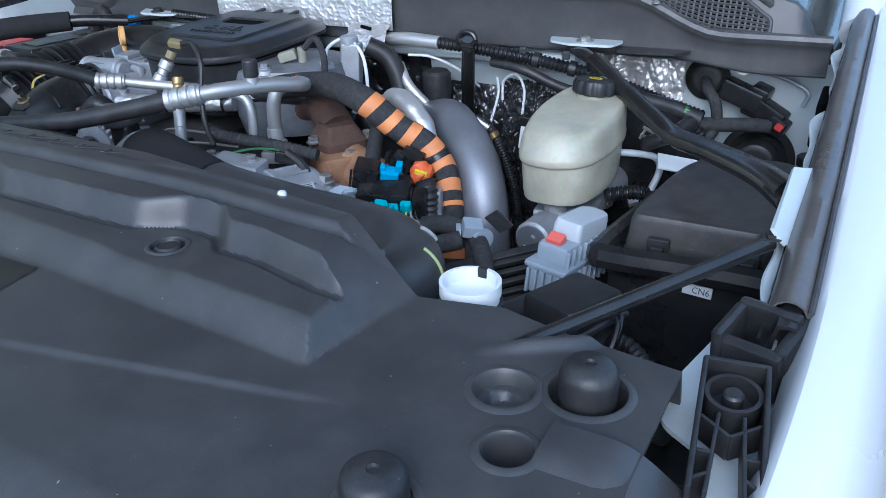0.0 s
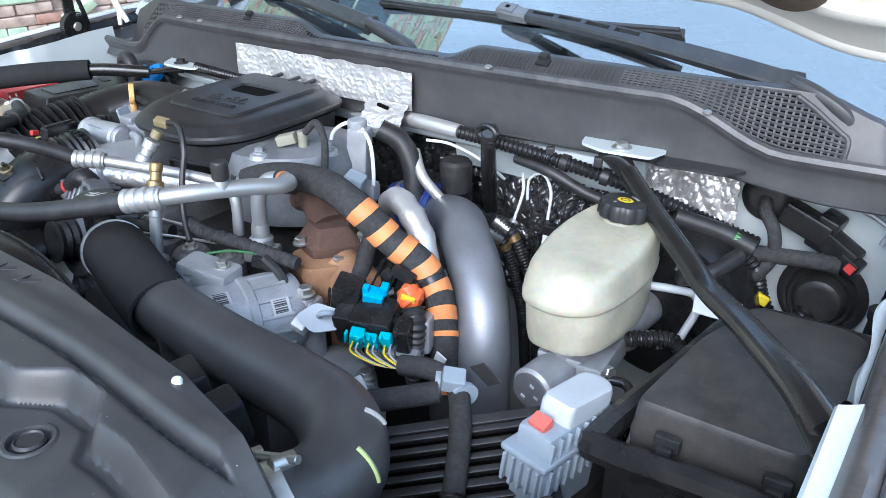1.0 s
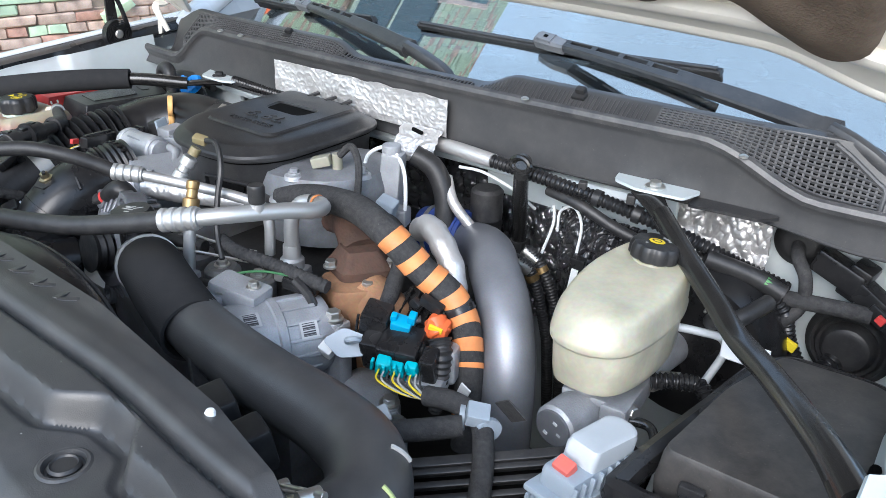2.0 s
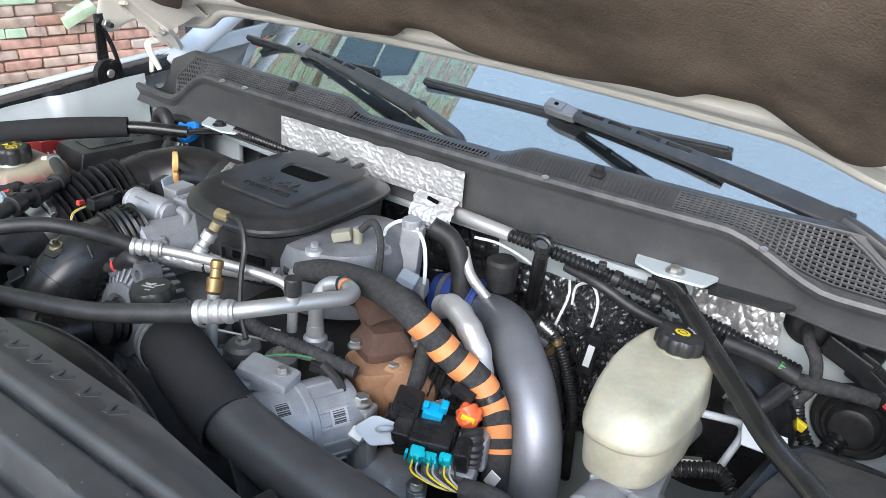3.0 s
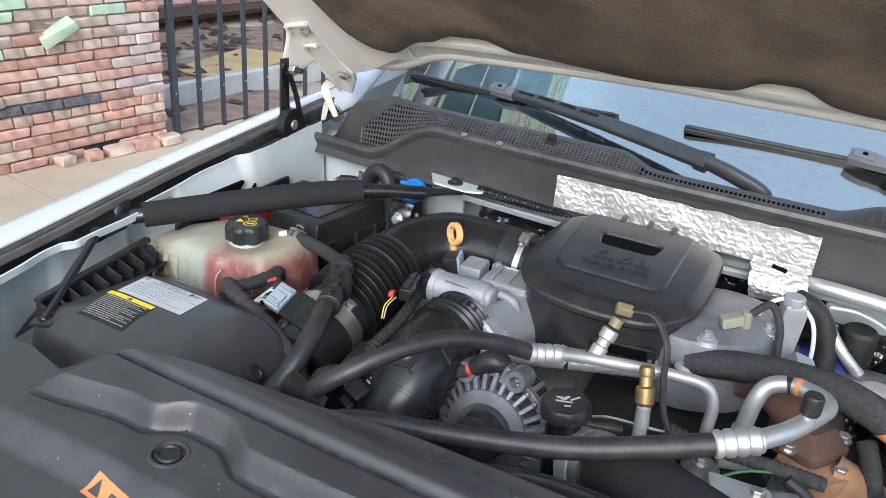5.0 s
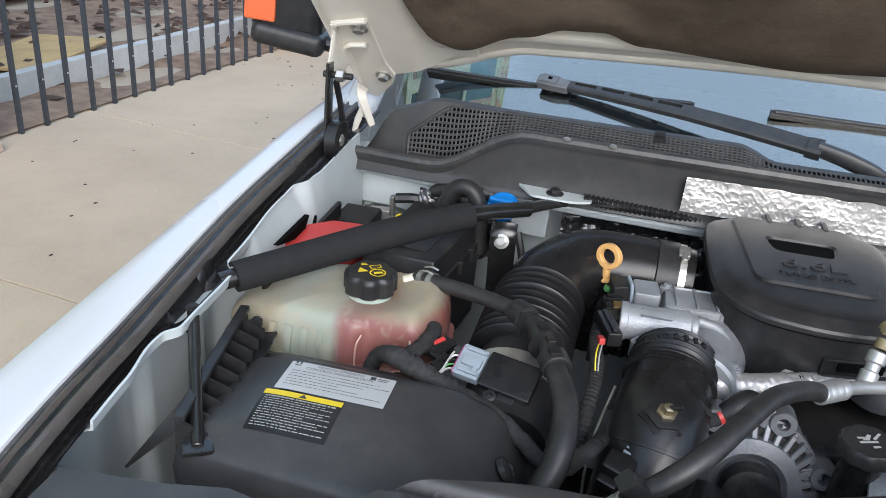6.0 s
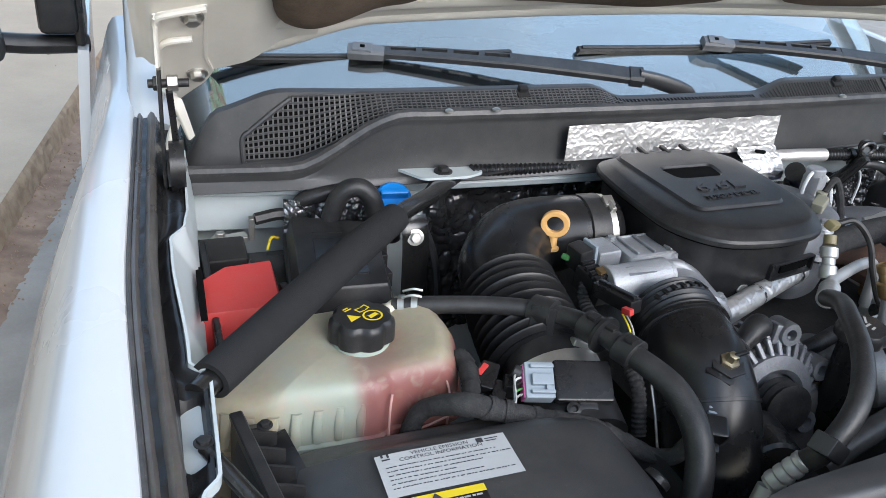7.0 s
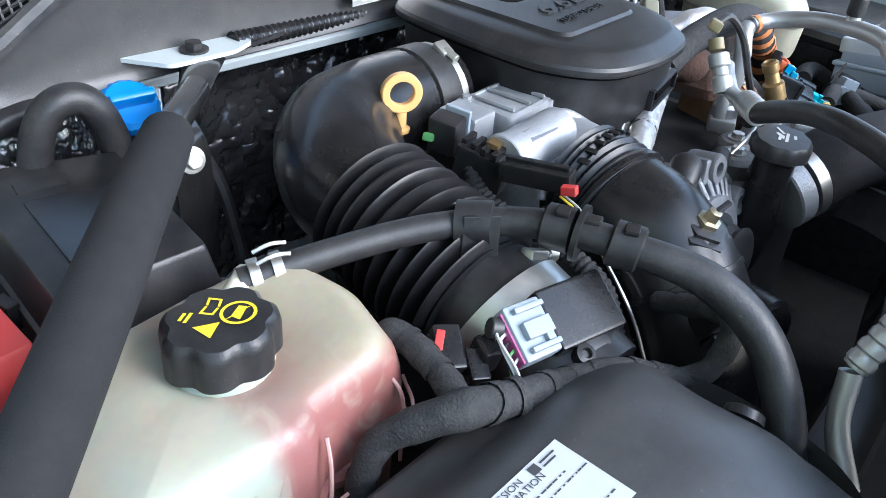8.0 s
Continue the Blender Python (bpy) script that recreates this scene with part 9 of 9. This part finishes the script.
part("rod", tube([(0.338, -0.035, 1.430), (0.325, -0.012, 1.385), (0.305, 0.025, 1.33), (0.29, 0.05, 1.285)], [0.011, 0.012, 0.0115, 0.012], 14, 6), GLOSSBLACK, rt)
part("ring", tube([(0.336 + 0.0155 * math.cos(a), -0.035, 1.445 + 0.011 * math.sin(a)) for a in lin(0, 2 * math.pi, 17)], 0.0045, 8, 1), GLOSSBLACK, rt, "black ring")
part("ring_plate", lathe([(0.014, -0.003), (0.014, 0.003)], pose(0.336, -0.030, 1.446, 70, 0, 0), 24), GLOSSBLACK, rt)
part("foot", rbox((0.29, 0.05, 1.275), (0.03, 0.03, 0.02), bevel=0.004), DARKMETAL, rt)
# crinkled insulation on the firewall
def crease(x, z, k):
    """Sharp folds at three sizes, as in stiff film."""
    return 0.010 * noise.noise(Vector((x * 20, z * 11, 2 + k))) + 0.007 * ridge(x * 34, z * 20, 5 + k) + 0.0035 * ridge(x * 85, z * 60, 6 + k) + 0.0014 * ridge(x * 190, z * 150, 8 + k)


for x0, x1, z0, z1, mm, lab, yy in ((0.22, 0.42, 1.12, 1.395, FOILDARK, "dark glittering foil insulation sheet", 0.125), (0.41, 0.66, 1.20, 1.405, FOIL, "silver foil insulation on the firewall", 0.128), (-0.42, 0.22, 1.1, 1.39, TARP, "dark creased film behind the engine", 0.128), (-0.66, -0.52, 1.28, 1.395, FOILDARK, "foil insulation behind the battery", 0.062)):
    ins = solo("insulation_panel", thick(sheet(lin(x0, x1, 170), lin(z0, z1, 120), lambda x, z: (x, yy - 0.022 + crease(x, z, 0), z)), 0.003), mm, ((x0 + x1) / 2, yy, z0), lab, "insulation", "insulation panels")
solo("plastic_tarp", thick(sheet(lin(0.36, 0.50, 120), lin(1.08, 1.36, 150), lambda x, z: (x, 0.05 + 1.3 * crease(x, z, 7), z)), 0.002), TARP, (0.43, 0.05, 1.08), "creased black plastic sheet", "sheet")
wl = thing("water_valve", (0.245, 0.0, 1.25), "grey cast water valve behind the pipe", "valve")
part("body", merge(rod((0.250, 0.01, 1.32), (0.250, 0.01, 1.375), 0.026, 20, 0.005), rbox((0.235, 0.02, 1.31), (0.06, 0.04, 0.05), bevel=0.008)), DARKMETAL, wl)
part("rod", tube([(0.20, -0.03, 1.39), (0.23, -0.05, 1.36), (0.265, -0.045, 1.325)], 0.0085, 10, 6), FOIL, wl)
for k, pts in enumerate(([(0.345, -0.045, 1.296), (0.356, -0.030, 1.290), (0.372, -0.022, 1.255), (0.386, -0.012, 1.19), (0.394, -0.008, 1.14), (0.40, 0.0, 1.02)], [(0.338, -0.012, 1.303), (0.354, -0.006, 1.297), (0.380, -0.004, 1.26), (0.402, 0.0, 1.20), (0.411, 0.003, 1.15), (0.415, 0.01, 1.02)])):
    ho = hose("fuel_hose", pts, 0.0085, RUBBER, "braided black fuel hose with a steel end", group="fuel hoses", rib=(0.005, 0.0005))
    part("end", rod(pts[0], Vector(pts[1]).lerp(Vector(pts[2]), 0.25), 0.0098, 14), ZINC, ho, "steel hose end")
    part("collar", lathe([(0.009, 0), (0.0108, 0.001), (0.0108, 0.010), (0.009, 0.011)], aim(Vector(pts[1]).lerp(Vector(pts[2]), 0.45), pts[2]), 16), BRASS, ho, "brass collar")
mk2 = thing("inline_fuse", (0.43, 0.005, 1.25), "black inline holder with a white label", "fuse holder")
part("holder", rbox((0.430, -0.012, 1.285), (0.022, 0.016, 0.075), (5, 8, 10), 0.004), SMOOTHBLACK, mk2)
part("label", rbox((0.431, -0.021, 1.285), (0.010, 0.002, 0.040), (5, 8, 10), 0), WHITEPL, mk2, "white label")
hose("fuel_hose", [(0.36, 0.01, 1.40), (0.42, 0.0, 1.395), (0.48, 0.01, 1.37), (0.54, 0.03, 1.352), (0.60, 0.06, 1.345)], 0.0085, RUBBER, "grey rubber hose sagging along the firewall", group="fuel hoses")

# ---- firewall fittings on the driver's side ----
FWY = 0.150
gr = thing("firewall_grommet", (0.690, FWY, 1.36), "round black rubber grommet with a harness", "grommet", "grommets")
part("grommet", lathe([(0.036, 0), (0.036, 0.006), (0.028, 0.012), (0.016, 0.020)], aim((0.690, FWY, 1.372), (0.690, -1, 1.372)), 30), RUBBER, gr)
part("lead", tube([(0.690, 0.135, 1.372), (0.700, 0.105, 1.365), (0.718, 0.09, 1.345), (0.722, 0.085, 1.31), (0.708, 0.07, 1.285), (0.69, 0.05, 1.275)], 0.009, 12, 8), TAPE, gr)
pf = thing("wall_connector", (0.775, FWY, 1.33), "black firewall connector with bracket", "connector", "connectors")
part("body", merge(rbox((0.752, 0.118, 1.358), (0.07, 0.03, 0.035), (0, 18, -8), 0.006), rbox((0.775, 0.125, 1.350), (0.03, 0.04, 0.05), (0, 18, -8), 0.005)), SMOOTHBLACK, pf)
part("bracket", merge(tube([(0.755, 0.14, 1.392), (0.80, 0.135, 1.388), (0.845, 0.13, 1.370), (0.842, 0.13, 1.345)], 0.0035, 8, 6)), ALLOY, pf)
part("bolt", hexbolt((0.745, 0.14, 1.395), (0.745, -1, 1.6), 0.008, 0.010), ZINC, pf)
rp = thing("wall_connector", (0.805, FWY, 1.29), "black plug with a red lock on the firewall", "connector", "connectors")
part("body", merge(rbox((0.800, 0.110, 1.335), (0.05, 0.03, 0.03), (0, 25, -15), 0.005), rbox((0.815, 0.10, 1.322), (0.03, 0.026, 0.024), (0, 25, -15), 0.004)), SMOOTHBLACK, rp)
part("lock", rbox((0.818, 0.085, 1.322), (0.012, 0.010, 0.010), (0, 25, -15), 0.001), RED, rp, "red plastic lock")
hose("wiring_harness", [(0.69, 0.08, 1.312), (0.73, 0.085, 1.315), (0.77, 0.09, 1.318), (0.805, 0.095, 1.318)], 0.0115, TAPE, "taped loom to the firewall plug", "harness", "harnesses")
hose("wiring_harness", [(0.66, 0.07, 1.345), (0.68, 0.07, 1.32), (0.705, 0.075, 1.295), (0.72, 0.08, 1.25), (0.75, 0.07, 1.21)], 0.010, SMOOTHBLACK, "corrugated loom down the firewall", "harness", "harnesses", rib=(0.007, 0.0012))
hose("wiring_harness", [(0.60, 0.03, 1.36), (0.66, 0.055, 1.342), (0.70, 0.065, 1.325)], 0.013, RUBBER, "black loom behind the brace", "harness", "harnesses")
solo("green_clip", lathe([(0.0115, 0), (0.0115, 0.012)], aim((0.674, 0.058, 1.338), (0.70, 0.065, 1.325)), 16), GREEN, (0.674, 0.058, 1.33), "small green loom clip", "clip")
solo("yellow_clip", rbox((0.722, 0.066, 1.255), (0.022, 0.008, 0.014), (0, 20, 0), 0.002), YELLOW, (0.722, 0.066, 1.25), "small yellow loom tag", "clip")
bt = thing("column_boot", (0.785, FWY, 1.20), "black pleated rubber boot in the firewall", "rubber boot")
part("boot", lathe([(0.058, 0.0), (0.060, 0.006), (0.054, 0.010), (0.050, 0.018), (0.046, 0.014), (0.041, 0.026), (0.037, 0.022), (0.030, 0.036), (0.02, 0.04)], aim((0.785, FWY, 1.245), (0.775, -1, 1.35)), 36), RUBBER, bt)
part("arm", tube([(0.775, 0.10, 1.235), (0.76, 0.06, 1.21), (0.74, 0.03, 1.18)], 0.013, 12, 6, rib=(0.008, 0.0014)), SMOOTHBLACK, bt)
kn = thing("firewall_stud", (0.866, 0.1, 1.24), "black capped stud on the firewall", "stud")
part("stud", merge(rod((0.865, 0.15, 1.262), (0.862, 0.07, 1.25), 0.008), rod((0.866, 0.06, 1.288), (0.861, 0.066, 1.243), 0.010, 14), rod((0.866, 0.058, 1.276), (0.866, 0.056, 1.292), 0.014, 16)), PLASTIC, kn)
solo("torn_label", rbox((0.70, -0.06, 1.292), (0.06, 0.035, 0.003), (20, 10, 20), 0.001), WHITEPL, (0.70, -0.06, 1.28), "torn white label beside the fuse box", "label")
hose("wiring_harness", [(0.62, -0.15, 1.262), (0.645, -0.135, 1.265), (0.67, -0.12, 1.262), (0.69, -0.13, 1.25)], 0.010, SMOOTHBLACK, "short corrugated loom beside the reservoir", "harness", "harnesses", rib=(0.006, 0.0012))
hose("wiring_harness", [(0.60, -0.27, 1.235), (0.63, -0.265, 1.24), (0.66, -0.275, 1.235), (0.675, -0.31, 1.215)], 0.015, TAPE, "taped loom below the reservoir", "harness", "harnesses")
hose("wiring_harness", [(0.60, -0.20, 1.225), (0.645, -0.195, 1.23), (0.665, -0.23, 1.215), (0.67, -0.28, 1.18)], 0.006, GLOSSBLACK, "thin black loom below the reservoir", "harness", "harnesses")
pump = thing("brake_module", (0.62, -0.35, 1.05), "dark brake hydraulic module deep in the bay", "module")
part("module", rbox((0.60, -0.33, 1.12), (0.14, 0.13, 0.12), bevel=0.01), GRIME_SHADE, pump)

# ---- brick wall ----
BR = {
    "red": mat("red_brick", (0.61, 0.35, 0.265), 0.9, vary=0.22, big=17, fine=160, bump=0.7, dust=0.4, dust_color=(0.42, 0.33, 0.27), per_object=0.20, spec=0.2),
    "tan": mat("tan_brick", (0.61, 0.45, 0.35), 0.9, vary=0.24, big=15, fine=160, bump=0.7, dust=0.35, dust_color=(0.52, 0.44, 0.38), per_object=0.18, spec=0.2),
    "green": mat("green_painted_brick", (0.46, 0.60, 0.42), 0.85, vary=0.12, big=10, fine=140, bump=0.5, dust=0.2, dust_color=(0.5, 0.42, 0.34), per_object=0.10, spec=0.25),
    "dark": mat("blackened_brick", (0.09, 0.09, 0.10), 0.85, vary=0.2, big=14, fine=160, bump=0.6, dust=0.4, dust_color=(0.4, 0.36, 0.34), per_object=0.25, spec=0.25),
    "white": mat("whitewashed_brick", (0.60, 0.50, 0.45), 0.9, vary=0.15, big=12, fine=160, bump=0.6, dust=0.3, dust_color=(0.42, 0.28, 0.22), per_object=0.10, spec=0.2),
}
MORTAR = mat("mortar", (0.27, 0.215, 0.17), 0.95, vary=0.2, big=12, fine=130, bump=0.8, spec=0.15, other=(0.17, 0.135, 0.105))
WX, WEND, COURSE = -3.47, 2.245, 0.0590
wall = thing("wall_west", (WX - 0.15, 0, WALK_Z), "weathered brick wall with peeling green paint", "wall", kind="structure")
part("mortar_core", rbox((WX - 0.158, (WEND - 4.0) / 2 - 0.004, (WALK_Z + 7.2) / 2), (0.28, WEND + 4.0 - 0.012, 7.2 - WALK_Z), bevel=0.0), MORTAR, wall, "sandy mortar bed")


def brick_mesh(l, h, d, seed):
    rnd = random.Random(seed)
    bm = rbox((0, 0, 0), (d, l, h), bevel=0.007, seg=1)
    for v in bm.verts:
        v.co += Vector((rnd.uniform(-0.007, 0.004), rnd.uniform(-0.006, 0.005), rnd.uniform(-0.004, 0.003)))
    return bm


def brick_kind(y, z, rnd):
    if y > 1.98 and z > 0.62 and rnd.random() < 0.75:
        return "white"
    if z > 1.0 + 0.06 * math.sin(y * 9) and y < 1.95:
        return "green" if rnd.random() < 0.72 else "tan"
    if 0.60 < z < 0.665 and y < 1.85 and rnd.random() < 0.7:
        return "dark"
    return "red" if rnd.random() < 0.58 else "tan"


rnd = random.Random(7)
shared = {}
rest = {k: bmesh.new() for k in BR}
i = 0
z = WALK_Z + COURSE / 2
while z < 7.15:
    header = (i % 6) == 4
    pitch = 0.108 if header else 0.214
    y = WEND
    first = True
    while y > -3.9:
        l = pitch if not (first and i % 2 == 0) else pitch / 2
        l *= rnd.uniform(0.94, 1.04)
        cy = y - l / 2
        kind = brick_kind(cy, z, rnd)
        hole = 1.04 < z < 1.30 and 1.50 < cy < 1.86
        depth = rnd.uniform(-0.020, -0.008) if hole else rnd.uniform(-0.008, 0.007)
        if hole:
            kind = "tan"
        near = 0.35 < cy and z < 1.45
        if z < WALK_Z + COURSE and 1.66 < cy < 2.02:
            y -= l
            first = False
            continue
        if near:
            l = round(l / 0.004) * 0.004
            key = (round(l, 3), rnd.randrange(2), kind)
            if key not in shared:
                shared[key] = mesh_of("brick", brick_mesh(l - 0.006, COURSE - 0.006, 0.06, int(l * 1000) * 7 + key[1]), BR[kind])
            ob = new("brick", shared[key])
            ob.parent = wall
            ob.location = Vector((WX - 0.024 + depth, cy, z)) - wall.location
            ob.rotation_euler = (rnd.uniform(-0.02, 0.02), rnd.uniform(-0.03, 0.03), rnd.uniform(-0.02, 0.02))
        else:
            a, b, c = 0.03, (l - 0.006) / 2, (COURSE - 0.006) / 2
            bm = rest[kind]
            vs = [bm.verts.new((WX - 0.024 + depth + sx * a, cy + sy * b, z + sz * c)) for sx in (-1, 1) for sy in (-1, 1) for sz in (-1, 1)]
            for q in ((4, 6, 7, 5), (0, 4, 5, 1), (2, 3, 7, 6), (1, 5, 7, 3), (0, 2, 6, 4)):
                bm.faces.new([vs[k] for k in q])
        y -= l
        first = False
    z += COURSE
    i += 1
for k, bm in rest.items():
    part("brickwork", bm, BR[k], wall, kind="stuff")
# dark box painted as the shade in the gap left by missing bricks
part("hollow", rbox((WX - 0.013, 1.84, WALK_Z + 0.5 * COURSE), (0.012, 0.42, COURSE - 0.004), bevel=0.0), GRIME_SHADE, wall, "black box for the shade where foot bricks are missing")
lb = new("brick", mesh_of("loose_brick", brick_mesh(0.20, 0.06, 0.09, 3), BR["green"]))
lb.parent = wall
lb.location = Vector((WX + 0.012, 1.62, 1.035)) - wall.location
lb.rotation_euler = (radians(28), 0.1, -0.15)
# end face of the wall
endz = WALK_Z + COURSE / 2
k = 0
while endz < 2.2:
    for j in range(1 if k % 2 else 2):
        w = 0.27 if k % 2 else 0.13
        ob = new("brick", mesh_of("brick", rbox((0, 0, 0), (w - 0.012, 0.03, COURSE - 0.012), bevel=0.003, seg=1), BR["white" if endz > 0.9 else "tan"]))
        ob.parent = wall
        ob.location = Vector((WX - 0.152 + (0 if k % 2 else (-0.07 + 0.14 * j)), WEND - 0.006, endz)) - wall.location
    endz += COURSE
    k += 1
# a window high in the wall, seen mirrored in the windshield
win = thing("window_west", (WX, 0.2, 3.9), "tall window with pale green frame", "window", kind="structure")
DARKGLASS = mat("dark_window_pane", (0.03, 0.06, 0.06), 0.06, vary=0.02, big=2, bump=0.0)
FRAMEGREEN = mat("pale_green_frame", (0.42, 0.50, 0.38), 0.6, vary=0.1, big=8, bump=0.1)
for wy, wz in ((1.2, 4.6), (-1.2, 4.6)):
    fr = part("window_frame", merge(rbox((WX + 0.02, wy - 0.48, wz), (0.08, 0.10, 1.7), bevel=0.01), rbox((WX + 0.02, wy + 0.48, wz), (0.08, 0.10, 1.7), bevel=0.01), rbox((WX + 0.02, wy, wz + 0.85), (0.08, 1.06, 0.10), bevel=0.01), rbox((WX + 0.03, wy, wz - 0.85), (0.12, 1.10, 0.10), bevel=0.01), rbox((WX + 0.015, wy, wz), (0.06, 0.9, 0.05), bevel=0.005)), FRAMEGREEN, win)
    for s in (-1, 1):
        part("pane", rbox((WX + 0.012, wy, wz + s * 0.42), (0.012, 0.86, 0.78), bevel=0), DARKGLASS, fr, "dark window pane")

# rubble at the foot of the wall
rub = thing("rubble", (WX + 0.03, 1.9, WALK_Z), "loose broken bricks at the foot of the wall", "rubble")
for k in range(5):
    part("brick", turned(brick_mesh(random.uniform(0.08, 0.19), 0.055, 0.08, 40 + k), pose(WX + 0.055 + 0.01 * k, 1.55 + 0.16 * k, WALK_Z + 0.028, 0, 0, random.uniform(-12, 12))), BR["red" if k % 2 else "tan"], rub)

# ---- fence ----
FENCE = mat("fence_paint", (0.028, 0.034, 0.045), 0.42, vary=0.12, big=20, fine=160, bump=0.1, dust=0.2, dust_color=(0.2, 0.19, 0.18))
fence = thing("fence", (WX, 4.1, WALK_Z), "dark blue-black steel picket fence", "fence")
for k in range(16):
    y = 2.32 + 0.183 * k
    w = 0.038 if k == 0 else 0.026
    p = part("post", rbox((WX - 0.01, y, WALK_Z + 0.98), (w, w, 1.96), bevel=0.003, seg=1), FENCE, fence)
    part("screw", lathe([(0.006, 0), (0.005, 0.002)], pose(WX - 0.01 + w / 2, y, WALK_Z + 0.27, 0, 90, 0), 8), ZINC, p)
for z in (WALK_Z + 1.9, WALK_Z + 1.6):
    part("rail", rbox((WX - 0.03, 3.70, z), (0.02, 2.85, 0.04), bevel=0.003), FENCE, fence)
PLY = mat("raw_plywood", (0.62, 0.42, 0.18), 0.8, vary=0.12, big=6, fine=60, bump=0.2)
OFFWHITE = mat("peeling_white", (0.62, 0.61, 0.57), 0.75, vary=0.08, big=6, fine=80, bump=0.3, dust=0.3)
solo("white_beam", rbox((-3.98, 4.5, 0.415), (0.08, 4.6, 0.17), (0, 0, 0), bevel=0.008), OFFWHITE, (-3.98, 4.5, WALK_Z), "peeling white timber beam in the yard", "beam")
solo("plywood_sheet", rbox((-4.62, 3.75, 0.385), (0.62, 0.95, 0.02), (2, -3, 12), 0.003), PLY, (-4.62, 3.75, 0.36), "raw yellow plywood sheet in the yard", "plywood")
deb = bmesh.new()
for k in range(420):
    x, y = random.uniform(-7.6, -3.75), random.uniform(2.4, 8)
    s = random.uniform(0.02, 0.10)
    deb = deb if k else deb
    c, r = Vector((x, y, WALK_Z + 0.03)), random.uniform(0, 3)
    vs = [deb.verts.new(c + Vector((s * random.uniform(0.4, 1.5) * math.cos(r + q * 1.57), s * random.uniform(0.4, 1.2) * math.sin(r + q * 1.57), random.uniform(0, 0.03)))) for q in range(4)]
    top = deb.verts.new(c + Vector((0, 0, random.uniform(0.02, 0.06))))
    for q in range(4):
        deb.faces.new((vs[q], vs[(q + 1) % 4], top))
solo("yard_debris", deb, RUSTDARK, (-5.5, 5, WALK_Z), "scattered scraps of wood and rubble", "debris", kind="stuff")
planks = thing("stacked_boards", (-6.6, 4.4, WALK_Z), "stacked rust-brown boards in the yard", "boards")
for k in range(6):
    part("board", rbox((-6.3 - 0.16 * k, 4.6, 0.48 + 0.09 * k), (0.22, 5.2, 0.05), (0, 18, random.uniform(-2, 2)), 0.004), BR["red"] if k % 2 else RUSTDARK, planks)
# red brick house beyond the yard
house = thing("brick_house", (-8.4, 7, WALK_Z), "red brick building beyond the yard", "house")
part("wall", rbox((-8.6, 6.4, 1.9), (0.3, 9.0, 3.4), bevel=0.01), MORTAR, house)
hb = bmesh.new()
zz2, row = 0.40, 0
while zz2 < 3.4:
    y = 2.0 + (0.11 if row % 2 else 0)
    while y < 10.8:
        vs = [hb.verts.new((-8.452 + sx * 0.02, y + sy * 0.104, zz2 + sz * 0.0325)) for sx in (-1, 1) for sy in (-1, 1) for sz in (-1, 1)]
        for q in ((4, 6, 7, 5), (0, 4, 5, 1), (2, 3, 7, 6), (1, 5, 7, 3)):
            hb.faces.new([vs[n] for n in q])
        y += 0.222
    zz2 += 0.077
    row += 1
part("brickwork", hb, BR["red"], house, kind="stuff")
part("roof", rbox((-9.3, 6.4, 3.9), (3.0, 9.6, 0.16), (0, 18, 0), 0.02), DARKMETAL, house)
# tan brick pillar at the end of the fence
pil = thing("brick_pillar", (WX, 5.42, WALK_Z), "tan brick pillar at the end of the fence", "pillar")
part("core", rbox((WX + 0.05, 5.42, 1.5), (0.40, 0.40, 2.35), bevel=0.005), MORTAR, pil)
for r in range(22):
    for s in range(2):
        for face in range(2):
            off = (-0.10 + 0.20 * s) * (1 if r % 2 else 0.98)
            c = (WX + 0.25, 5.42 + off, WALK_Z + 0.04 + 0.0725 * r) if face == 0 else (WX + 0.05 + off, 5.22, WALK_Z + 0.04 + 0.0725 * r)
            sz = (0.03, 0.19, 0.062) if face == 0 else (0.19, 0.03, 0.062)
            part("brick", rbox(c, sz, bevel=0.003, seg=1), BR["tan"], pil)

# a painted shutter high on the brick wall, which the windshield mirrors
shut = part("shutter", rbox((WX + 0.02, 1.72, 5.95), (0.05, 0.95, 1.15), bevel=0.01), mat("teal_shutter_paint", (0.06, 0.17, 0.19), 0.5, vary=0.15, big=5, fine=90, bump=0.1, dust=0.15), wall, "teal painted shutter")
part("shutter_frame", merge(rbox((WX + 0.03, 1.22, 5.95), (0.06, 0.05, 1.25), bevel=0.006), rbox((WX + 0.03, 2.215, 5.95), (0.06, 0.05, 1.25), bevel=0.006)), BR["white"], shut)

# the street runs at a slight angle to the parked truck, turned to fit the camera's view
STREET = Matrix.Translation((WX, 2.3, 0)) @ Matrix.Rotation(radians(-9), 4, "Z") @ Matrix.Translation((-WX, -2.3, 0))
for ob in [o for o in scene.objects if o.parent is None and o.name.split(".")[0] in ("pavement", "leaf_litter", "yard", "wall_west", "window_west", "rubble", "fence", "white_beam", "plywood_sheet", "yard_debris", "stacked_boards", "brick_house", "brick_pillar")]:
    ob.matrix_basis = STREET @ ob.matrix_basis
